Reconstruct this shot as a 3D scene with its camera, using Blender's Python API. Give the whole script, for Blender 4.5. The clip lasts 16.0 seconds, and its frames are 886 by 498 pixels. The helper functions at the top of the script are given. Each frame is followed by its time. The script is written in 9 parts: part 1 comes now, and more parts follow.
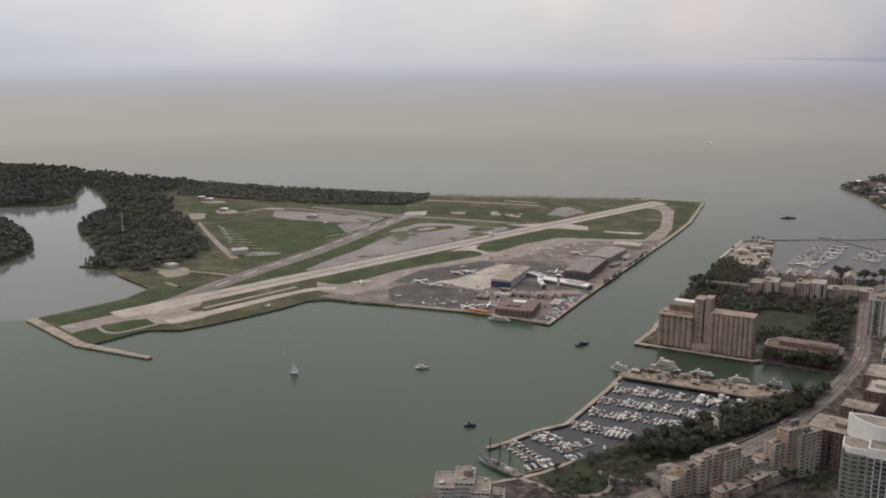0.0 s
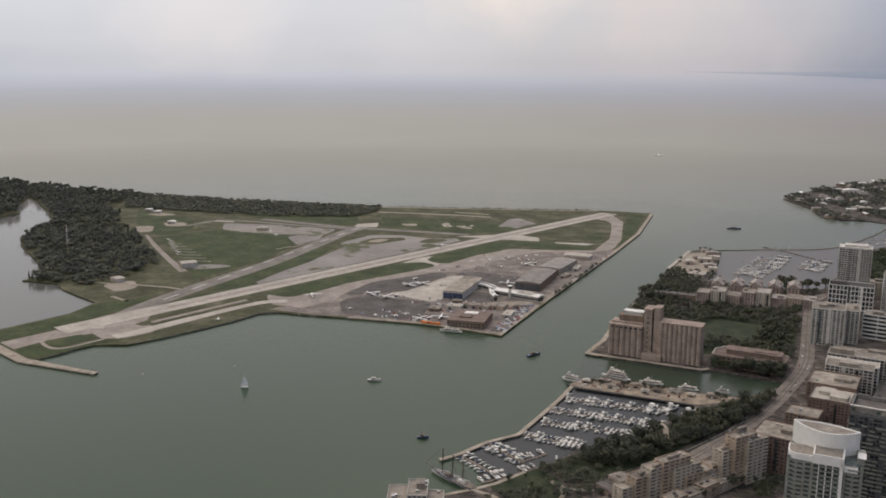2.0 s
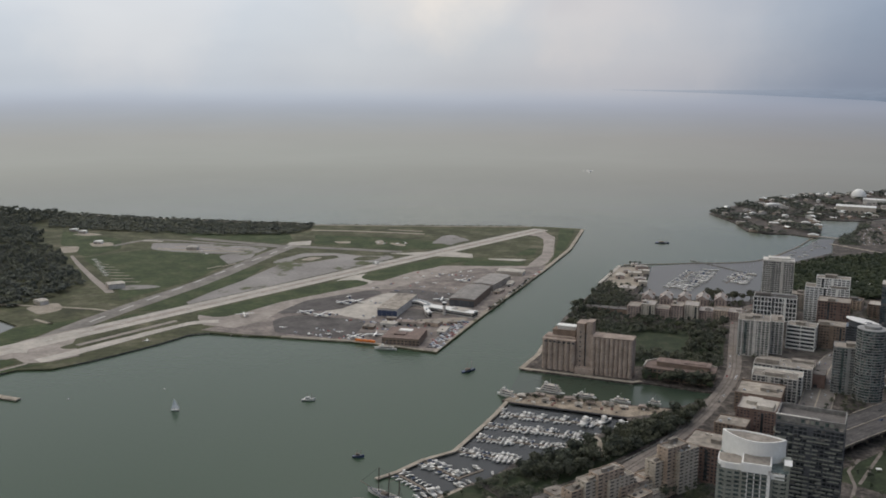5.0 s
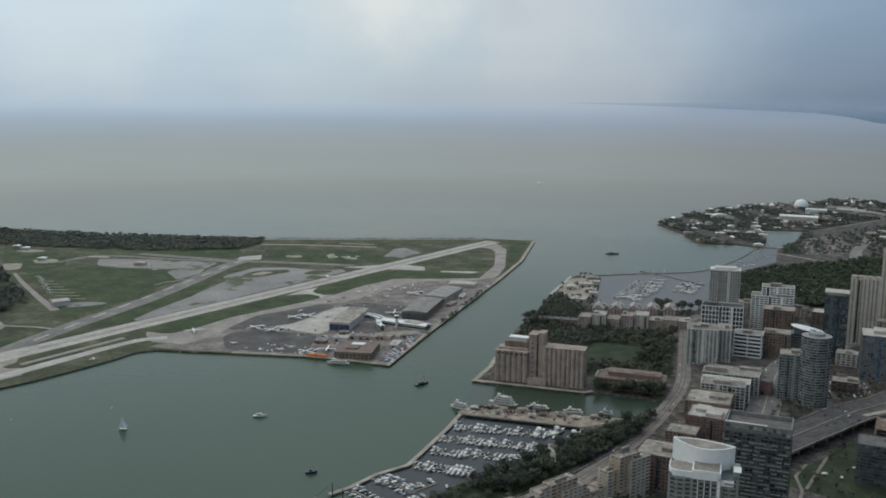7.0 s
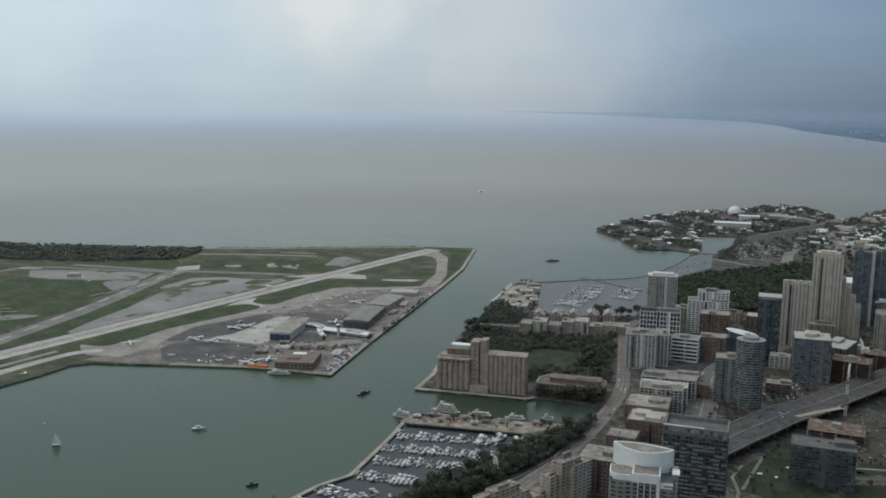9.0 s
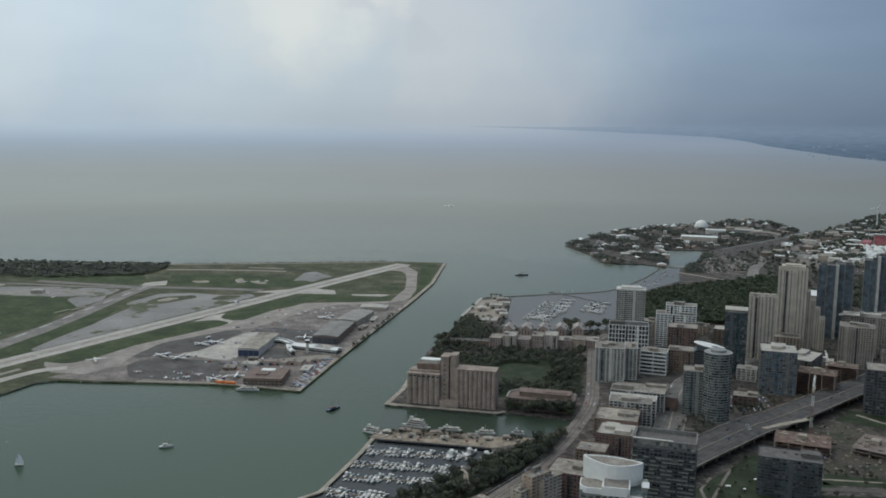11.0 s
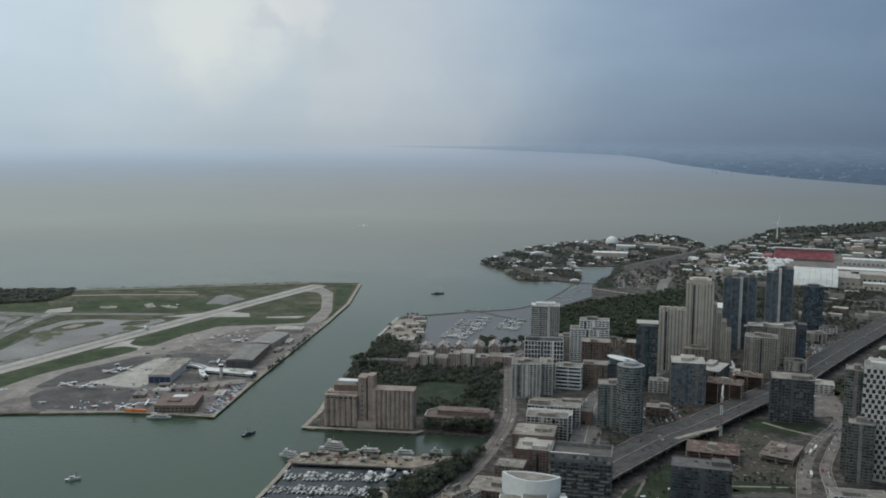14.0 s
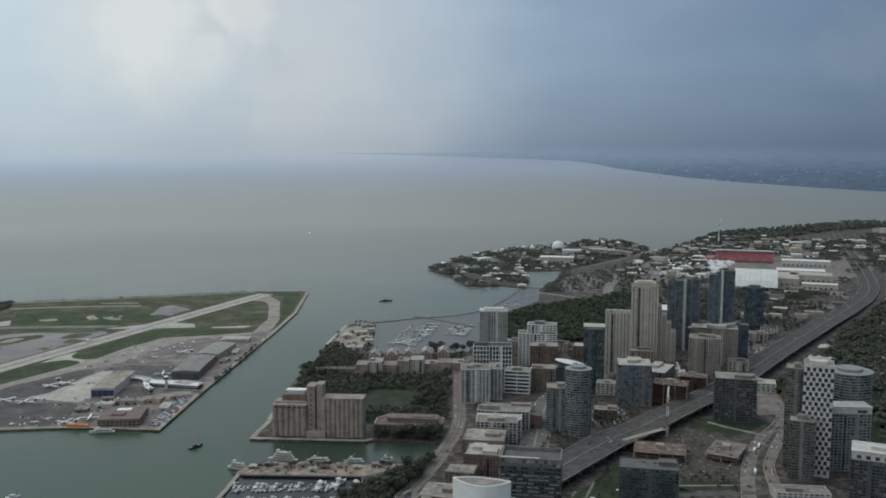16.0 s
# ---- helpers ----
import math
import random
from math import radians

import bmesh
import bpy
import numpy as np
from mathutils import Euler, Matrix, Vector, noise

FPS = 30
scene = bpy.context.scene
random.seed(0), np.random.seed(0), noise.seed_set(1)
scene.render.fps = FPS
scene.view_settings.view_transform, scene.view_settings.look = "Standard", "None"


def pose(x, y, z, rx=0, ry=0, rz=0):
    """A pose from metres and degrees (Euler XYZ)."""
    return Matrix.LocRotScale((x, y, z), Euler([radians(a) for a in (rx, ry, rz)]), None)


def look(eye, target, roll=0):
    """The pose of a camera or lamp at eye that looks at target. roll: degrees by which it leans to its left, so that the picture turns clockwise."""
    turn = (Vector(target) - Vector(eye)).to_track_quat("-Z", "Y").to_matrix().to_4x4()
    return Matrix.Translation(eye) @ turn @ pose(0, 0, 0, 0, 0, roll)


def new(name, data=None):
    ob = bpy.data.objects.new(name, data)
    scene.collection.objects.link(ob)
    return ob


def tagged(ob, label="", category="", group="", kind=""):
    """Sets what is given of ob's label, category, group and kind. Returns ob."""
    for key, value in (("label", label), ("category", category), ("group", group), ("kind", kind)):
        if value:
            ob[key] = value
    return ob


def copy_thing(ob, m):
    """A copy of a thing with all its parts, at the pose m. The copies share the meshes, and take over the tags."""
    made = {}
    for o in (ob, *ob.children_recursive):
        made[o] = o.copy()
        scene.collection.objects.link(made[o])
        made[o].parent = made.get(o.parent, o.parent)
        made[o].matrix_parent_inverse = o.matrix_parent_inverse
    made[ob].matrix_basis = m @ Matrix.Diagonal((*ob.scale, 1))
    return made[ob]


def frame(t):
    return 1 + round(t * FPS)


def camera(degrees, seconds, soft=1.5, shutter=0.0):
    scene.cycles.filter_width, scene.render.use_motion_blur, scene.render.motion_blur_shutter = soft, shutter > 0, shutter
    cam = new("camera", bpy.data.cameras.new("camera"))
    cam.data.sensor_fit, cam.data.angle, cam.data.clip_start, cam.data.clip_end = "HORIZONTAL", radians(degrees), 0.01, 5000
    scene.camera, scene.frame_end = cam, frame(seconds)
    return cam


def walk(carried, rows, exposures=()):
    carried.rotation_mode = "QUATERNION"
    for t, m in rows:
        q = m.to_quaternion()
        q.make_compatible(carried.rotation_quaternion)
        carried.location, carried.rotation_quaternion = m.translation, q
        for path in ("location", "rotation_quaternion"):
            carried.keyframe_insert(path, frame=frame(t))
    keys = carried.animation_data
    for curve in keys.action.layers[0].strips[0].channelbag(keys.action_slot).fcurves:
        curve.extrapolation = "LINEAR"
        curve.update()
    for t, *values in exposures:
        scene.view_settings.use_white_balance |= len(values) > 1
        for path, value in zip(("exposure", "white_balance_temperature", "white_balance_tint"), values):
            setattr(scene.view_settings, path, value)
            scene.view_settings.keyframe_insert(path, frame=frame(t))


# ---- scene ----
# The eye: behind the glass of a lookout 348 m above the lake, turning to the right.
EYE = 348.0
cam = camera(51.81, 16.0, soft=1.8)
ROWS = [  # seconds, yaw, pitch, roll
    (0.0, 24.65, -12.36, -0.09),
    (0.5, 24.05, -12.14, 0.13),
    (1.0, 22.98, -11.83, 0.23),
    (1.5, 22.19, -11.66, 0.24),
    (2.0, 21.56, -11.62, 0.26),
    (2.5, 20.67, -11.45, 0.01),
    (3.0, 20.16, -11.22, 0.22),
    (3.5, 19.61, -11.07, 0.23),
    (4.0, 18.93, -10.88, 0.32),
    (6.5, 14.85, -9.94, 0.42),
    (7.0, 14.28, -9.70, 0.39),
    (7.5, 14.13, -9.64, 0.21),
    (8.0, 13.50, -9.78, 0.04),
    (8.5, 11.74, -9.51, 0.38),
    (11.0, 8.64, -8.22, 0.66),
    (11.5, 7.06, -8.01, 1.03),
    (12.0, 5.71, -7.83, 0.96),
    (12.5, 4.86, -7.12, 0.78),
    (13.0, 4.30, -6.68, 0.54),
    (13.5, 3.83, -6.60, 0.35),
    (14.0, 3.31, -6.96, 0.40),
    (14.5, 2.52, -6.99, 0.17),
    (15.0, 1.53, -7.05, -0.09),
    (15.5, 0.47, -6.88, -0.13),
    (16.0, -0.00, -6.54, 0.00),
]
walk(
    cam,
    [(t, pose(-0.9 + 0.056 * t, 0.0, EYE, 90 + pitch, 0, yaw) @ pose(0, 0, 0, 0, 0, roll)) for t, yaw, pitch, roll in ROWS],
    exposures=[
        (0.0, 0.06, 7100, 20),
        (4.2, 0.01, 7000, 19),
        (6.3, -0.11, 6070, 6),
        (8.7, -0.11, 6070, 6),
        (10.8, -0.15, 6070, 6),
        (16.0, -0.16, 6070, 6),
    ],
)

# ---- world, sun ----
SUN_AZ, SUN_EL = -14.0, 50.0  # degrees: right of straight ahead, above the horizon


def ramp(nodes, stops, interpolation="LINEAR"):
    node = nodes.new("ShaderNodeValToRGB")
    node.color_ramp.interpolation = interpolation
    els = node.color_ramp.elements
    while len(els) < len(stops):
        els.new(0.5)
    for el, (at, colour) in zip(els, stops):
        el.position = at
        el.color = (*colour, 1.0) if len(colour) == 3 else colour
    return node


CLOUDS = [  # azimuth, height, inner and outer half-width in degrees, share, colour
    (-34.0, 9.0, 2.0, 22.0, 0.25, (0.78, 0.83, 0.87)),
    (-36.0, 5.2, 0.5, 7.5, 0.30, (0.84, 0.84, 0.82)),
    (-12.0, 8.5, 1.0, 20.0, 0.42, (0.66, 0.68, 0.68)),
    (-17.5, 7.6, 0.4, 7.0, 0.55, (0.84, 0.81, 0.75)),
    (-17.4, 6.6, 0.2, 3.6, 0.42, (0.95, 0.90, 0.81)),
    (-12.2, 7.5, 0.1, 2.4, 0.5, (1.02, 0.95, 0.84)),
    (-9.0, 6.4, 0.1, 6.2, 0.42, (0.74, 0.71, 0.68)),
    (-10.3, 4.7, 0.1, 1.5, 0.30, (0.52, 0.54, 0.58)),
    (-14.3, 6.6, 0.1, 1.2, 0.35, (0.60, 0.61, 0.63)),
    (-6.0, 3.8, 0.5, 9.5, 0.22, (0.62, 0.61, 0.63)),
    (-22.0, 2.4, 0.2, 1.6, 0.20, (0.72, 0.76, 0.79)),
    (24.6, 5.6, 0.2, 3.2, 0.22, (0.33, 0.35, 0.38)),
]


def build_world():
    world = bpy.data.worlds.new("overcast_sky")
    scene.world = world
    world.use_nodes = True
    nodes, links = world.node_tree.nodes, world.node_tree.links
    nodes.clear()
    out = nodes.new("ShaderNodeOutputWorld")
    bg = nodes.new("ShaderNodeBackground")
    links.new(bg.outputs[0], out.inputs[0])
    sky = nodes.new("ShaderNodeTexSky")
    sky.sky_type = "NISHITA"
    sky.sun_disc = False
    sky.sun_elevation = radians(SUN_EL)
    sky.sun_rotation = radians(SUN_AZ)
    sky_dim = nodes.new("ShaderNodeVectorMath")
    sky_dim.operation = "SCALE"
    sky_dim.inputs["Scale"].default_value = 0.08
    links.new(sky.outputs[0], sky_dim.inputs[0])
    co = nodes.new("ShaderNodeTexCoord")
    sep = nodes.new("ShaderNodeSeparateXYZ")
    links.new(co.outputs["Generated"], sep.inputs[0])
    # cloud deck by height above the horizon
    deck = ramp(nodes, [(0.0, (0.71, 0.765, 0.825)), (0.03, (0.80, 0.85, 0.905)), (0.08, (0.97, 1.0, 1.03)), (0.15, (1.08, 1.08, 1.08)), (0.5, (1.68, 1.57, 1.44)), (1.0, (2.0, 1.84, 1.63))])
    links.new(sep.outputs["Z"], deck.inputs[0])
    # the west side, away from the sun, is darker
    side = ramp(nodes, [(0.0, (0.665, 0.74, 0.80)), (0.3, (0.61, 0.69, 0.75)), (0.5, (0.425, 0.493, 0.582)), (0.56, (0.355, 0.425, 0.522)), (0.62, (0.29, 0.36, 0.46)), (0.8, (0.155, 0.215, 0.31)), (1.0, (0.15, 0.205, 0.30))])
    half = nodes.new("ShaderNodeMath")
    half.operation = "MULTIPLY_ADD"
    half.inputs[1].default_value = 0.625
    half.inputs[2].default_value = 0.55
    links.new(sep.outputs["X"], half.inputs[0])
    links.new(half.outputs[0], side.inputs[0])
    mul = nodes.new("ShaderNodeVectorMath")
    mul.operation = "MULTIPLY"
    links.new(deck.outputs[0], mul.inputs[0])
    links.new(side.outputs[0], mul.inputs[1])
    # clouds: the view direction, ruffled, meets soft banks of cloud
    rough_air = nodes.new("ShaderNodeTexNoise")
    rough_air.inputs["Scale"].default_value = 20.0
    rough_air.inputs["Detail"].default_value = 4.0
    links.new(co.outputs["Generated"], rough_air.inputs["Vector"])
    ruffle = nodes.new("ShaderNodeVectorMath")
    ruffle.operation = "MULTIPLY_ADD"
    ruffle.inputs[1].default_value = (0.085, 0.085, 0.075)
    links.new(rough_air.outputs["Color"], ruffle.inputs[0])
    shift = nodes.new("ShaderNodeVectorMath")
    shift.operation = "SUBTRACT"
    shift.inputs[1].default_value = (0.0425, 0.0425, 0.0375)
    links.new(co.outputs["Generated"], shift.inputs[0])
    links.new(shift.outputs[0], ruffle.inputs[2])
    unit = nodes.new("ShaderNodeVectorMath")
    unit.operation = "NORMALIZE"
    links.new(ruffle.outputs[0], unit.inputs[0])
    stretch = nodes.new("ShaderNodeMapping")
    stretch.inputs["Scale"].default_value = (4.0, 4.0, 12.0)
    links.new(co.outputs["Generated"], stretch.inputs[0])
    puff = nodes.new("ShaderNodeTexNoise")
    puff.inputs["Scale"].default_value = 1.6
    puff.inputs["Detail"].default_value = 3.2
    links.new(stretch.outputs[0], puff.inputs["Vector"])
    soft = ramp(nodes, [(0.3, (0.94, 0.945, 0.955)), (0.7, (1.06, 1.055, 1.04))])
    links.new(puff.outputs[0], soft.inputs[0])
    mul2 = nodes.new("ShaderNodeVectorMath")
    mul2.operation = "MULTIPLY"
    links.new(mul.outputs[0], mul2.inputs[0])
    links.new(soft.outputs[0], mul2.inputs[1])
    last = mul2.outputs[0]
    for az, el, inner, outer, share, colour in CLOUDS:
        aim = nodes.new("ShaderNodeVectorMath")
        aim.operation = "DOT_PRODUCT"
        a, e = radians(az), radians(el)
        aim.inputs[1].default_value = (math.sin(a) * math.cos(e), math.cos(a) * math.cos(e), math.sin(e))
        links.new(unit.outputs[0], aim.inputs[0])
        near = nodes.new("ShaderNodeMapRange")
        near.inputs["From Min"].default_value = math.cos(radians(outer))
        near.inputs["From Max"].default_value = math.cos(radians(inner))
        near.inputs["To Max"].default_value = share
        near.interpolation_type = "SMOOTHSTEP"
        links.new(aim.outputs["Value"], near.inputs["Value"])
        bank = nodes.new("ShaderNodeMix")
        bank.data_type = "RGBA"
        bank.inputs["B"].default_value = (*colour, 1)
        links.new(near.outputs[0], bank.inputs["Factor"])
        links.new(last, bank.inputs["A"])
        last = bank.outputs["Result"]
    # a little clear sky behind the deck
    mix = nodes.new("ShaderNodeMix")
    mix.data_type = "RGBA"
    mix.inputs["Factor"].default_value = 0.9
    links.new(sky_dim.outputs[0], mix.inputs["A"])
    links.new(last, mix.inputs["B"])
    links.new(mix.outputs["Result"], bg.inputs[0])
    bg.inputs[1].default_value = 1.0


build_world()
sun = new("sun", bpy.data.lights.new("sun", "SUN"))
sun.data.energy, sun.data.angle, sun.data.color = 0.7, radians(40), (1.0, 0.95, 0.88)
saz, sel = radians(SUN_AZ), radians(SUN_EL)
sun.matrix_world = look((0, 0, 0), (-math.sin(saz) * math.cos(sel), -math.cos(saz) * math.cos(sel), -math.sin(sel)))

# ---- materials ----
def material(name, colour, rough=0.8, metal=0.0, vary=0.25, size=6.0, fine=0.7, tint=None, bump=0.0, random_piece=0.0, spec=0.3):
    """A weathered surface: stains some metres across (size), a fine grain (fine), both in metres, and a shade of its own for each piece."""
    m = bpy.data.materials.new(name)
    m.use_nodes = True
    nodes, links = m.node_tree.nodes, m.node_tree.links
    bsdf = nodes["Principled BSDF"]
    bsdf.inputs["Roughness"].default_value = rough
    bsdf.inputs["Metallic"].default_value = metal
    bsdf.inputs["Specular IOR Level"].default_value = spec
    geo = nodes.new("ShaderNodeNewGeometry")
    big, small = nodes.new("ShaderNodeTexNoise"), nodes.new("ShaderNodeTexNoise")
    for n, s, d in ((big, size, 4.0), (small, fine, 2.0)):
        n.inputs["Scale"].default_value = 1.0 / s
        n.inputs["Detail"].default_value = d
        links.new(geo.outputs["Position"], n.inputs["Vector"])
    t = tint or [min(1.0, c * 1.5) for c in colour]
    dark = [c * (1 - vary) for c in colour]
    light = [c + (u - c) * min(1.0, 2 * vary) for c, u in zip(colour, t)]
    blotch = ramp(nodes, [(0.3, dark), (0.52, colour), (0.72, light)])
    links.new(big.outputs[0], blotch.inputs[0])
    grain = ramp(nodes, [(0.3, (1 - vary * 0.7,) * 3), (0.7, (1 + vary * 0.7,) * 3)])
    links.new(small.outputs[0], grain.inputs[0])
    mul = nodes.new("ShaderNodeMix")
    mul.data_type, mul.blend_type = "RGBA", "MULTIPLY"
    mul.inputs["Factor"].default_value = 1.0
    links.new(blotch.outputs[0], mul.inputs["A"])
    links.new(grain.outputs[0], mul.inputs["B"])
    last = mul.outputs["Result"]
    if random_piece:
        info = nodes.new("ShaderNodeObjectInfo")
        each = ramp(nodes, [(0.0, (1 - random_piece,) * 3), (1.0, (1 + random_piece,) * 3)])
        links.new(info.outputs["Random"], each.inputs[0])
        own = nodes.new("ShaderNodeMix")
        own.data_type, own.blend_type = "RGBA", "MULTIPLY"
        own.inputs["Factor"].default_value = 1.0
        links.new(last, own.inputs["A"])
        links.new(each.outputs[0], own.inputs["B"])
        last = own.outputs["Result"]
    links.new(last, bsdf.inputs["Base Color"])
    if bump:
        b = nodes.new("ShaderNodeBump")
        b.inputs["Strength"].default_value = bump
        b.inputs["Distance"].default_value = 0.3
        links.new(small.outputs[0], b.inputs["Height"])
        links.new(b.outputs[0], bsdf.inputs["Normal"])
    return m


def foliage(name, dark, mid, light):
    m = bpy.data.materials.new(name)
    m.use_nodes = True
    nodes, links = m.node_tree.nodes, m.node_tree.links
    bsdf = nodes["Principled BSDF"]
    bsdf.inputs["Roughness"].default_value = 0.75
    bsdf.inputs["Specular IOR Level"].default_value = 0.15
    geo = nodes.new("ShaderNodeNewGeometry")
    clump = ramp(nodes, [(0.0, dark), (0.6, mid), (1.0, light)])
    links.new(geo.outputs["Random Per Island"], clump.inputs[0])
    n = nodes.new("ShaderNodeTexNoise")
    n.inputs["Scale"].default_value = 1 / 25.0
    n.inputs["Detail"].default_value = 3.0
    links.new(geo.outputs["Position"], n.inputs["Vector"])
    stand = ramp(nodes, [(0.3, (0.72, 0.78, 0.8)), (0.7, (1.25, 1.2, 1.0))])
    links.new(n.outputs[0], stand.inputs[0])
    mul = nodes.new("ShaderNodeMix")
    mul.data_type, mul.blend_type = "RGBA", "MULTIPLY"
    mul.inputs["Factor"].default_value = 1.0
    links.new(clump.outputs[0], mul.inputs["A"])
    links.new(stand.outputs[0], mul.inputs["B"])
    tuft = nodes.new("ShaderNodeTexNoise")
    tuft.inputs["Scale"].default_value = 1 / 6.0
    tuft.inputs["Detail"].default_value = 2.0
    links.new(geo.outputs["Position"], tuft.inputs["Vector"])
    shade = ramp(nodes, [(0.32, (0.78, 0.8, 0.84)), (0.68, (1.22, 1.2, 1.12))])
    links.new(tuft.outputs[0], shade.inputs[0])
    both = nodes.new("ShaderNodeMix")
    both.data_type, both.blend_type = "RGBA", "MULTIPLY"
    both.inputs["Factor"].default_value = 1.0
    links.new(mul.outputs["Result"], both.inputs["A"])
    links.new(shade.outputs[0], both.inputs["B"])
    links.new(both.outputs["Result"], bsdf.inputs["Base Color"])
    return m


def lake_material(name, near, far, rough):
    """Turbid lake water: greenish in the harbour, silty tan and painted haze-bright out in the open, with wind ripples.
    """
    m = bpy.data.materials.new(name)
    m.use_nodes = True
    nodes, links = m.node_tree.nodes, m.node_tree.links
    bsdf = nodes["Principled BSDF"]
    bsdf.inputs["IOR"].default_value = 1.33
    bsdf.inputs["Roughness"].default_value = rough
    bsdf.inputs["Specular IOR Level"].default_value = 0.3
    geo = nodes.new("ShaderNodeNewGeometry")
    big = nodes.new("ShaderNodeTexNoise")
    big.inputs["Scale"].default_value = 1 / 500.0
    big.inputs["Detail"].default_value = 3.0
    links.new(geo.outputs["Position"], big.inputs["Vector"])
    # paler with distance from the eye: sediment, plus haze brightness painted in
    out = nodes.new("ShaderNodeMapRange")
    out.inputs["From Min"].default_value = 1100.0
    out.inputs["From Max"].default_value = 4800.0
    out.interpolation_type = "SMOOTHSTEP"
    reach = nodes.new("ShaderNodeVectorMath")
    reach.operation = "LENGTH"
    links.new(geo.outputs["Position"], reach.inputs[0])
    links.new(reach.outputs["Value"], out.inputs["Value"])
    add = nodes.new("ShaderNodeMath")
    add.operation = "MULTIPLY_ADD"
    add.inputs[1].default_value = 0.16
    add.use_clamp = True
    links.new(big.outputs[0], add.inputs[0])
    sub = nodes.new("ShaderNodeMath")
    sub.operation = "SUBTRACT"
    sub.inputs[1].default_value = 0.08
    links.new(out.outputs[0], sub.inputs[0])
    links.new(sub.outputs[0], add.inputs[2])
    silt_haze = nodes.new("ShaderNodeMix")
    silt_haze.data_type = "RGBA"
    silt_haze.inputs["A"].default_value = (*near, 1)
    silt_haze.inputs["B"].default_value = (*far, 1)
    links.new(add.outputs[0], silt_haze.inputs["Factor"])
    links.new(silt_haze.outputs["Result"], bsdf.inputs["Base Color"])
    wave = nodes.new("ShaderNodeTexNoise")
    wave.inputs["Scale"].default_value = 0.12
    wave.inputs["Detail"].default_value = 5.0
    links.new(geo.outputs["Position"], wave.inputs["Vector"])
    b = nodes.new("ShaderNodeBump")
    b.inputs["Strength"].default_value = 0.35
    b.inputs["Distance"].default_value = 0.5
    links.new(wave.outputs[0], b.inputs["Height"])
    links.new(b.outputs[0], bsdf.inputs["Normal"])
    return m


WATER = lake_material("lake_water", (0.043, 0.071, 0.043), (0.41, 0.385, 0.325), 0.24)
CALM = lake_material("sheltered_water", (0.030, 0.033, 0.034), (0.16, 0.145, 0.115), 0.2)
BASIN = lake_material("basin_water", (0.115, 0.112, 0.108), (0.17, 0.16, 0.15), 0.35)
# lagoon base is paler: murky water, with mirrored sky partly in the colour
LAGOON = lake_material("lagoon_water", (0.108, 0.112, 0.100), (0.42, 0.40, 0.37), 0.1)
SLIP = lake_material("slip_water", (0.044, 0.062, 0.042), (0.06, 0.065, 0.06), 0.22)
GRASS = material("mown_grass", (0.050, 0.068, 0.025), 0.9, vary=0.35, size=40, fine=7, tint=(0.098, 0.098, 0.050))
LAWN = material("park_lawn", (0.030, 0.042, 0.018), 0.9, vary=0.35, size=18, fine=3, tint=(0.066, 0.066, 0.038))
GROUND = material("city_ground", (0.082, 0.069, 0.059), 0.9, vary=0.6, size=14, fine=3.5, tint=(0.165, 0.137, 0.116))
ISLE = material("rough_grass", (0.078, 0.080, 0.040), 0.9, vary=0.4, size=45, fine=9, tint=(0.155, 0.135, 0.09))
CONCRETE = material("runway_concrete", (0.45, 0.405, 0.348), 0.85, vary=0.18, size=30, fine=5)
ASPHALT = material("worn_asphalt", (0.215, 0.194, 0.17), 0.85, vary=0.25, size=30, fine=5)
OLD_ASPHALT = material("patched_asphalt", (0.205, 0.172, 0.150), 0.85, vary=0.35, size=22, fine=4, tint=(0.33, 0.28, 0.24))
BARE = material("bare_gravel", (0.33, 0.285, 0.235), 0.9, vary=0.4, size=30, fine=6)
ROAD = material("road_asphalt", (0.105, 0.092, 0.078), 0.85, vary=0.2, size=20, fine=3)
PAVING = material("pale_paving", (0.321, 0.275, 0.218), 0.85, vary=0.25, size=14, fine=2)
QUAY = material("quay_concrete", (0.353, 0.300, 0.237), 0.85, vary=0.3, size=12, fine=2)
RIPRAP = material("shore_stones", (0.17, 0.16, 0.14), 0.9, vary=0.5, size=6, fine=1.5)
DIRT = material("dug_earth", (0.098, 0.074, 0.058), 0.95, vary=0.6, size=8, fine=2.0, tint=(0.175, 0.14, 0.11))
PIER = material("pier_gravel", (0.289, 0.235, 0.177), 0.95, vary=0.4, size=10, fine=2)
SAND = material("beach_sand", (0.36, 0.31, 0.25), 0.95, vary=0.2, size=20, fine=4)
WHITE = material("white_paint", (0.78, 0.755, 0.70), 0.5, vary=0.06, size=5, fine=1)
MARK = material("worn_white_marking", (0.46, 0.435, 0.395), 0.8, vary=0.25, size=9, fine=2)
BEIGE = material("beige_precast", (0.445, 0.345, 0.265), 0.8, vary=0.18, size=9, fine=2, random_piece=0.07)
CREAM = material("cream_precast", (0.495, 0.43, 0.35), 0.8, vary=0.15, size=9, fine=2, random_piece=0.07)
GREY = material("grey_concrete", (0.385, 0.335, 0.278), 0.8, vary=0.2, size=8, fine=2, random_piece=0.08)
PALE = material("pale_cladding", (0.56, 0.52, 0.465), 0.7, vary=0.15, size=8, fine=2, random_piece=0.07)
DARK = material("dark_cladding", (0.095, 0.097, 0.102), 0.5, vary=0.2, size=10, fine=2, random_piece=0.12)
SLATE = material("grey_cladding", (0.193, 0.180, 0.162), 0.5, vary=0.25, size=8, fine=2, random_piece=0.12)
BRICK = material("red_brick_wall", (0.182, 0.120, 0.098), 0.85, vary=0.22, size=8, fine=1, random_piece=0.06)
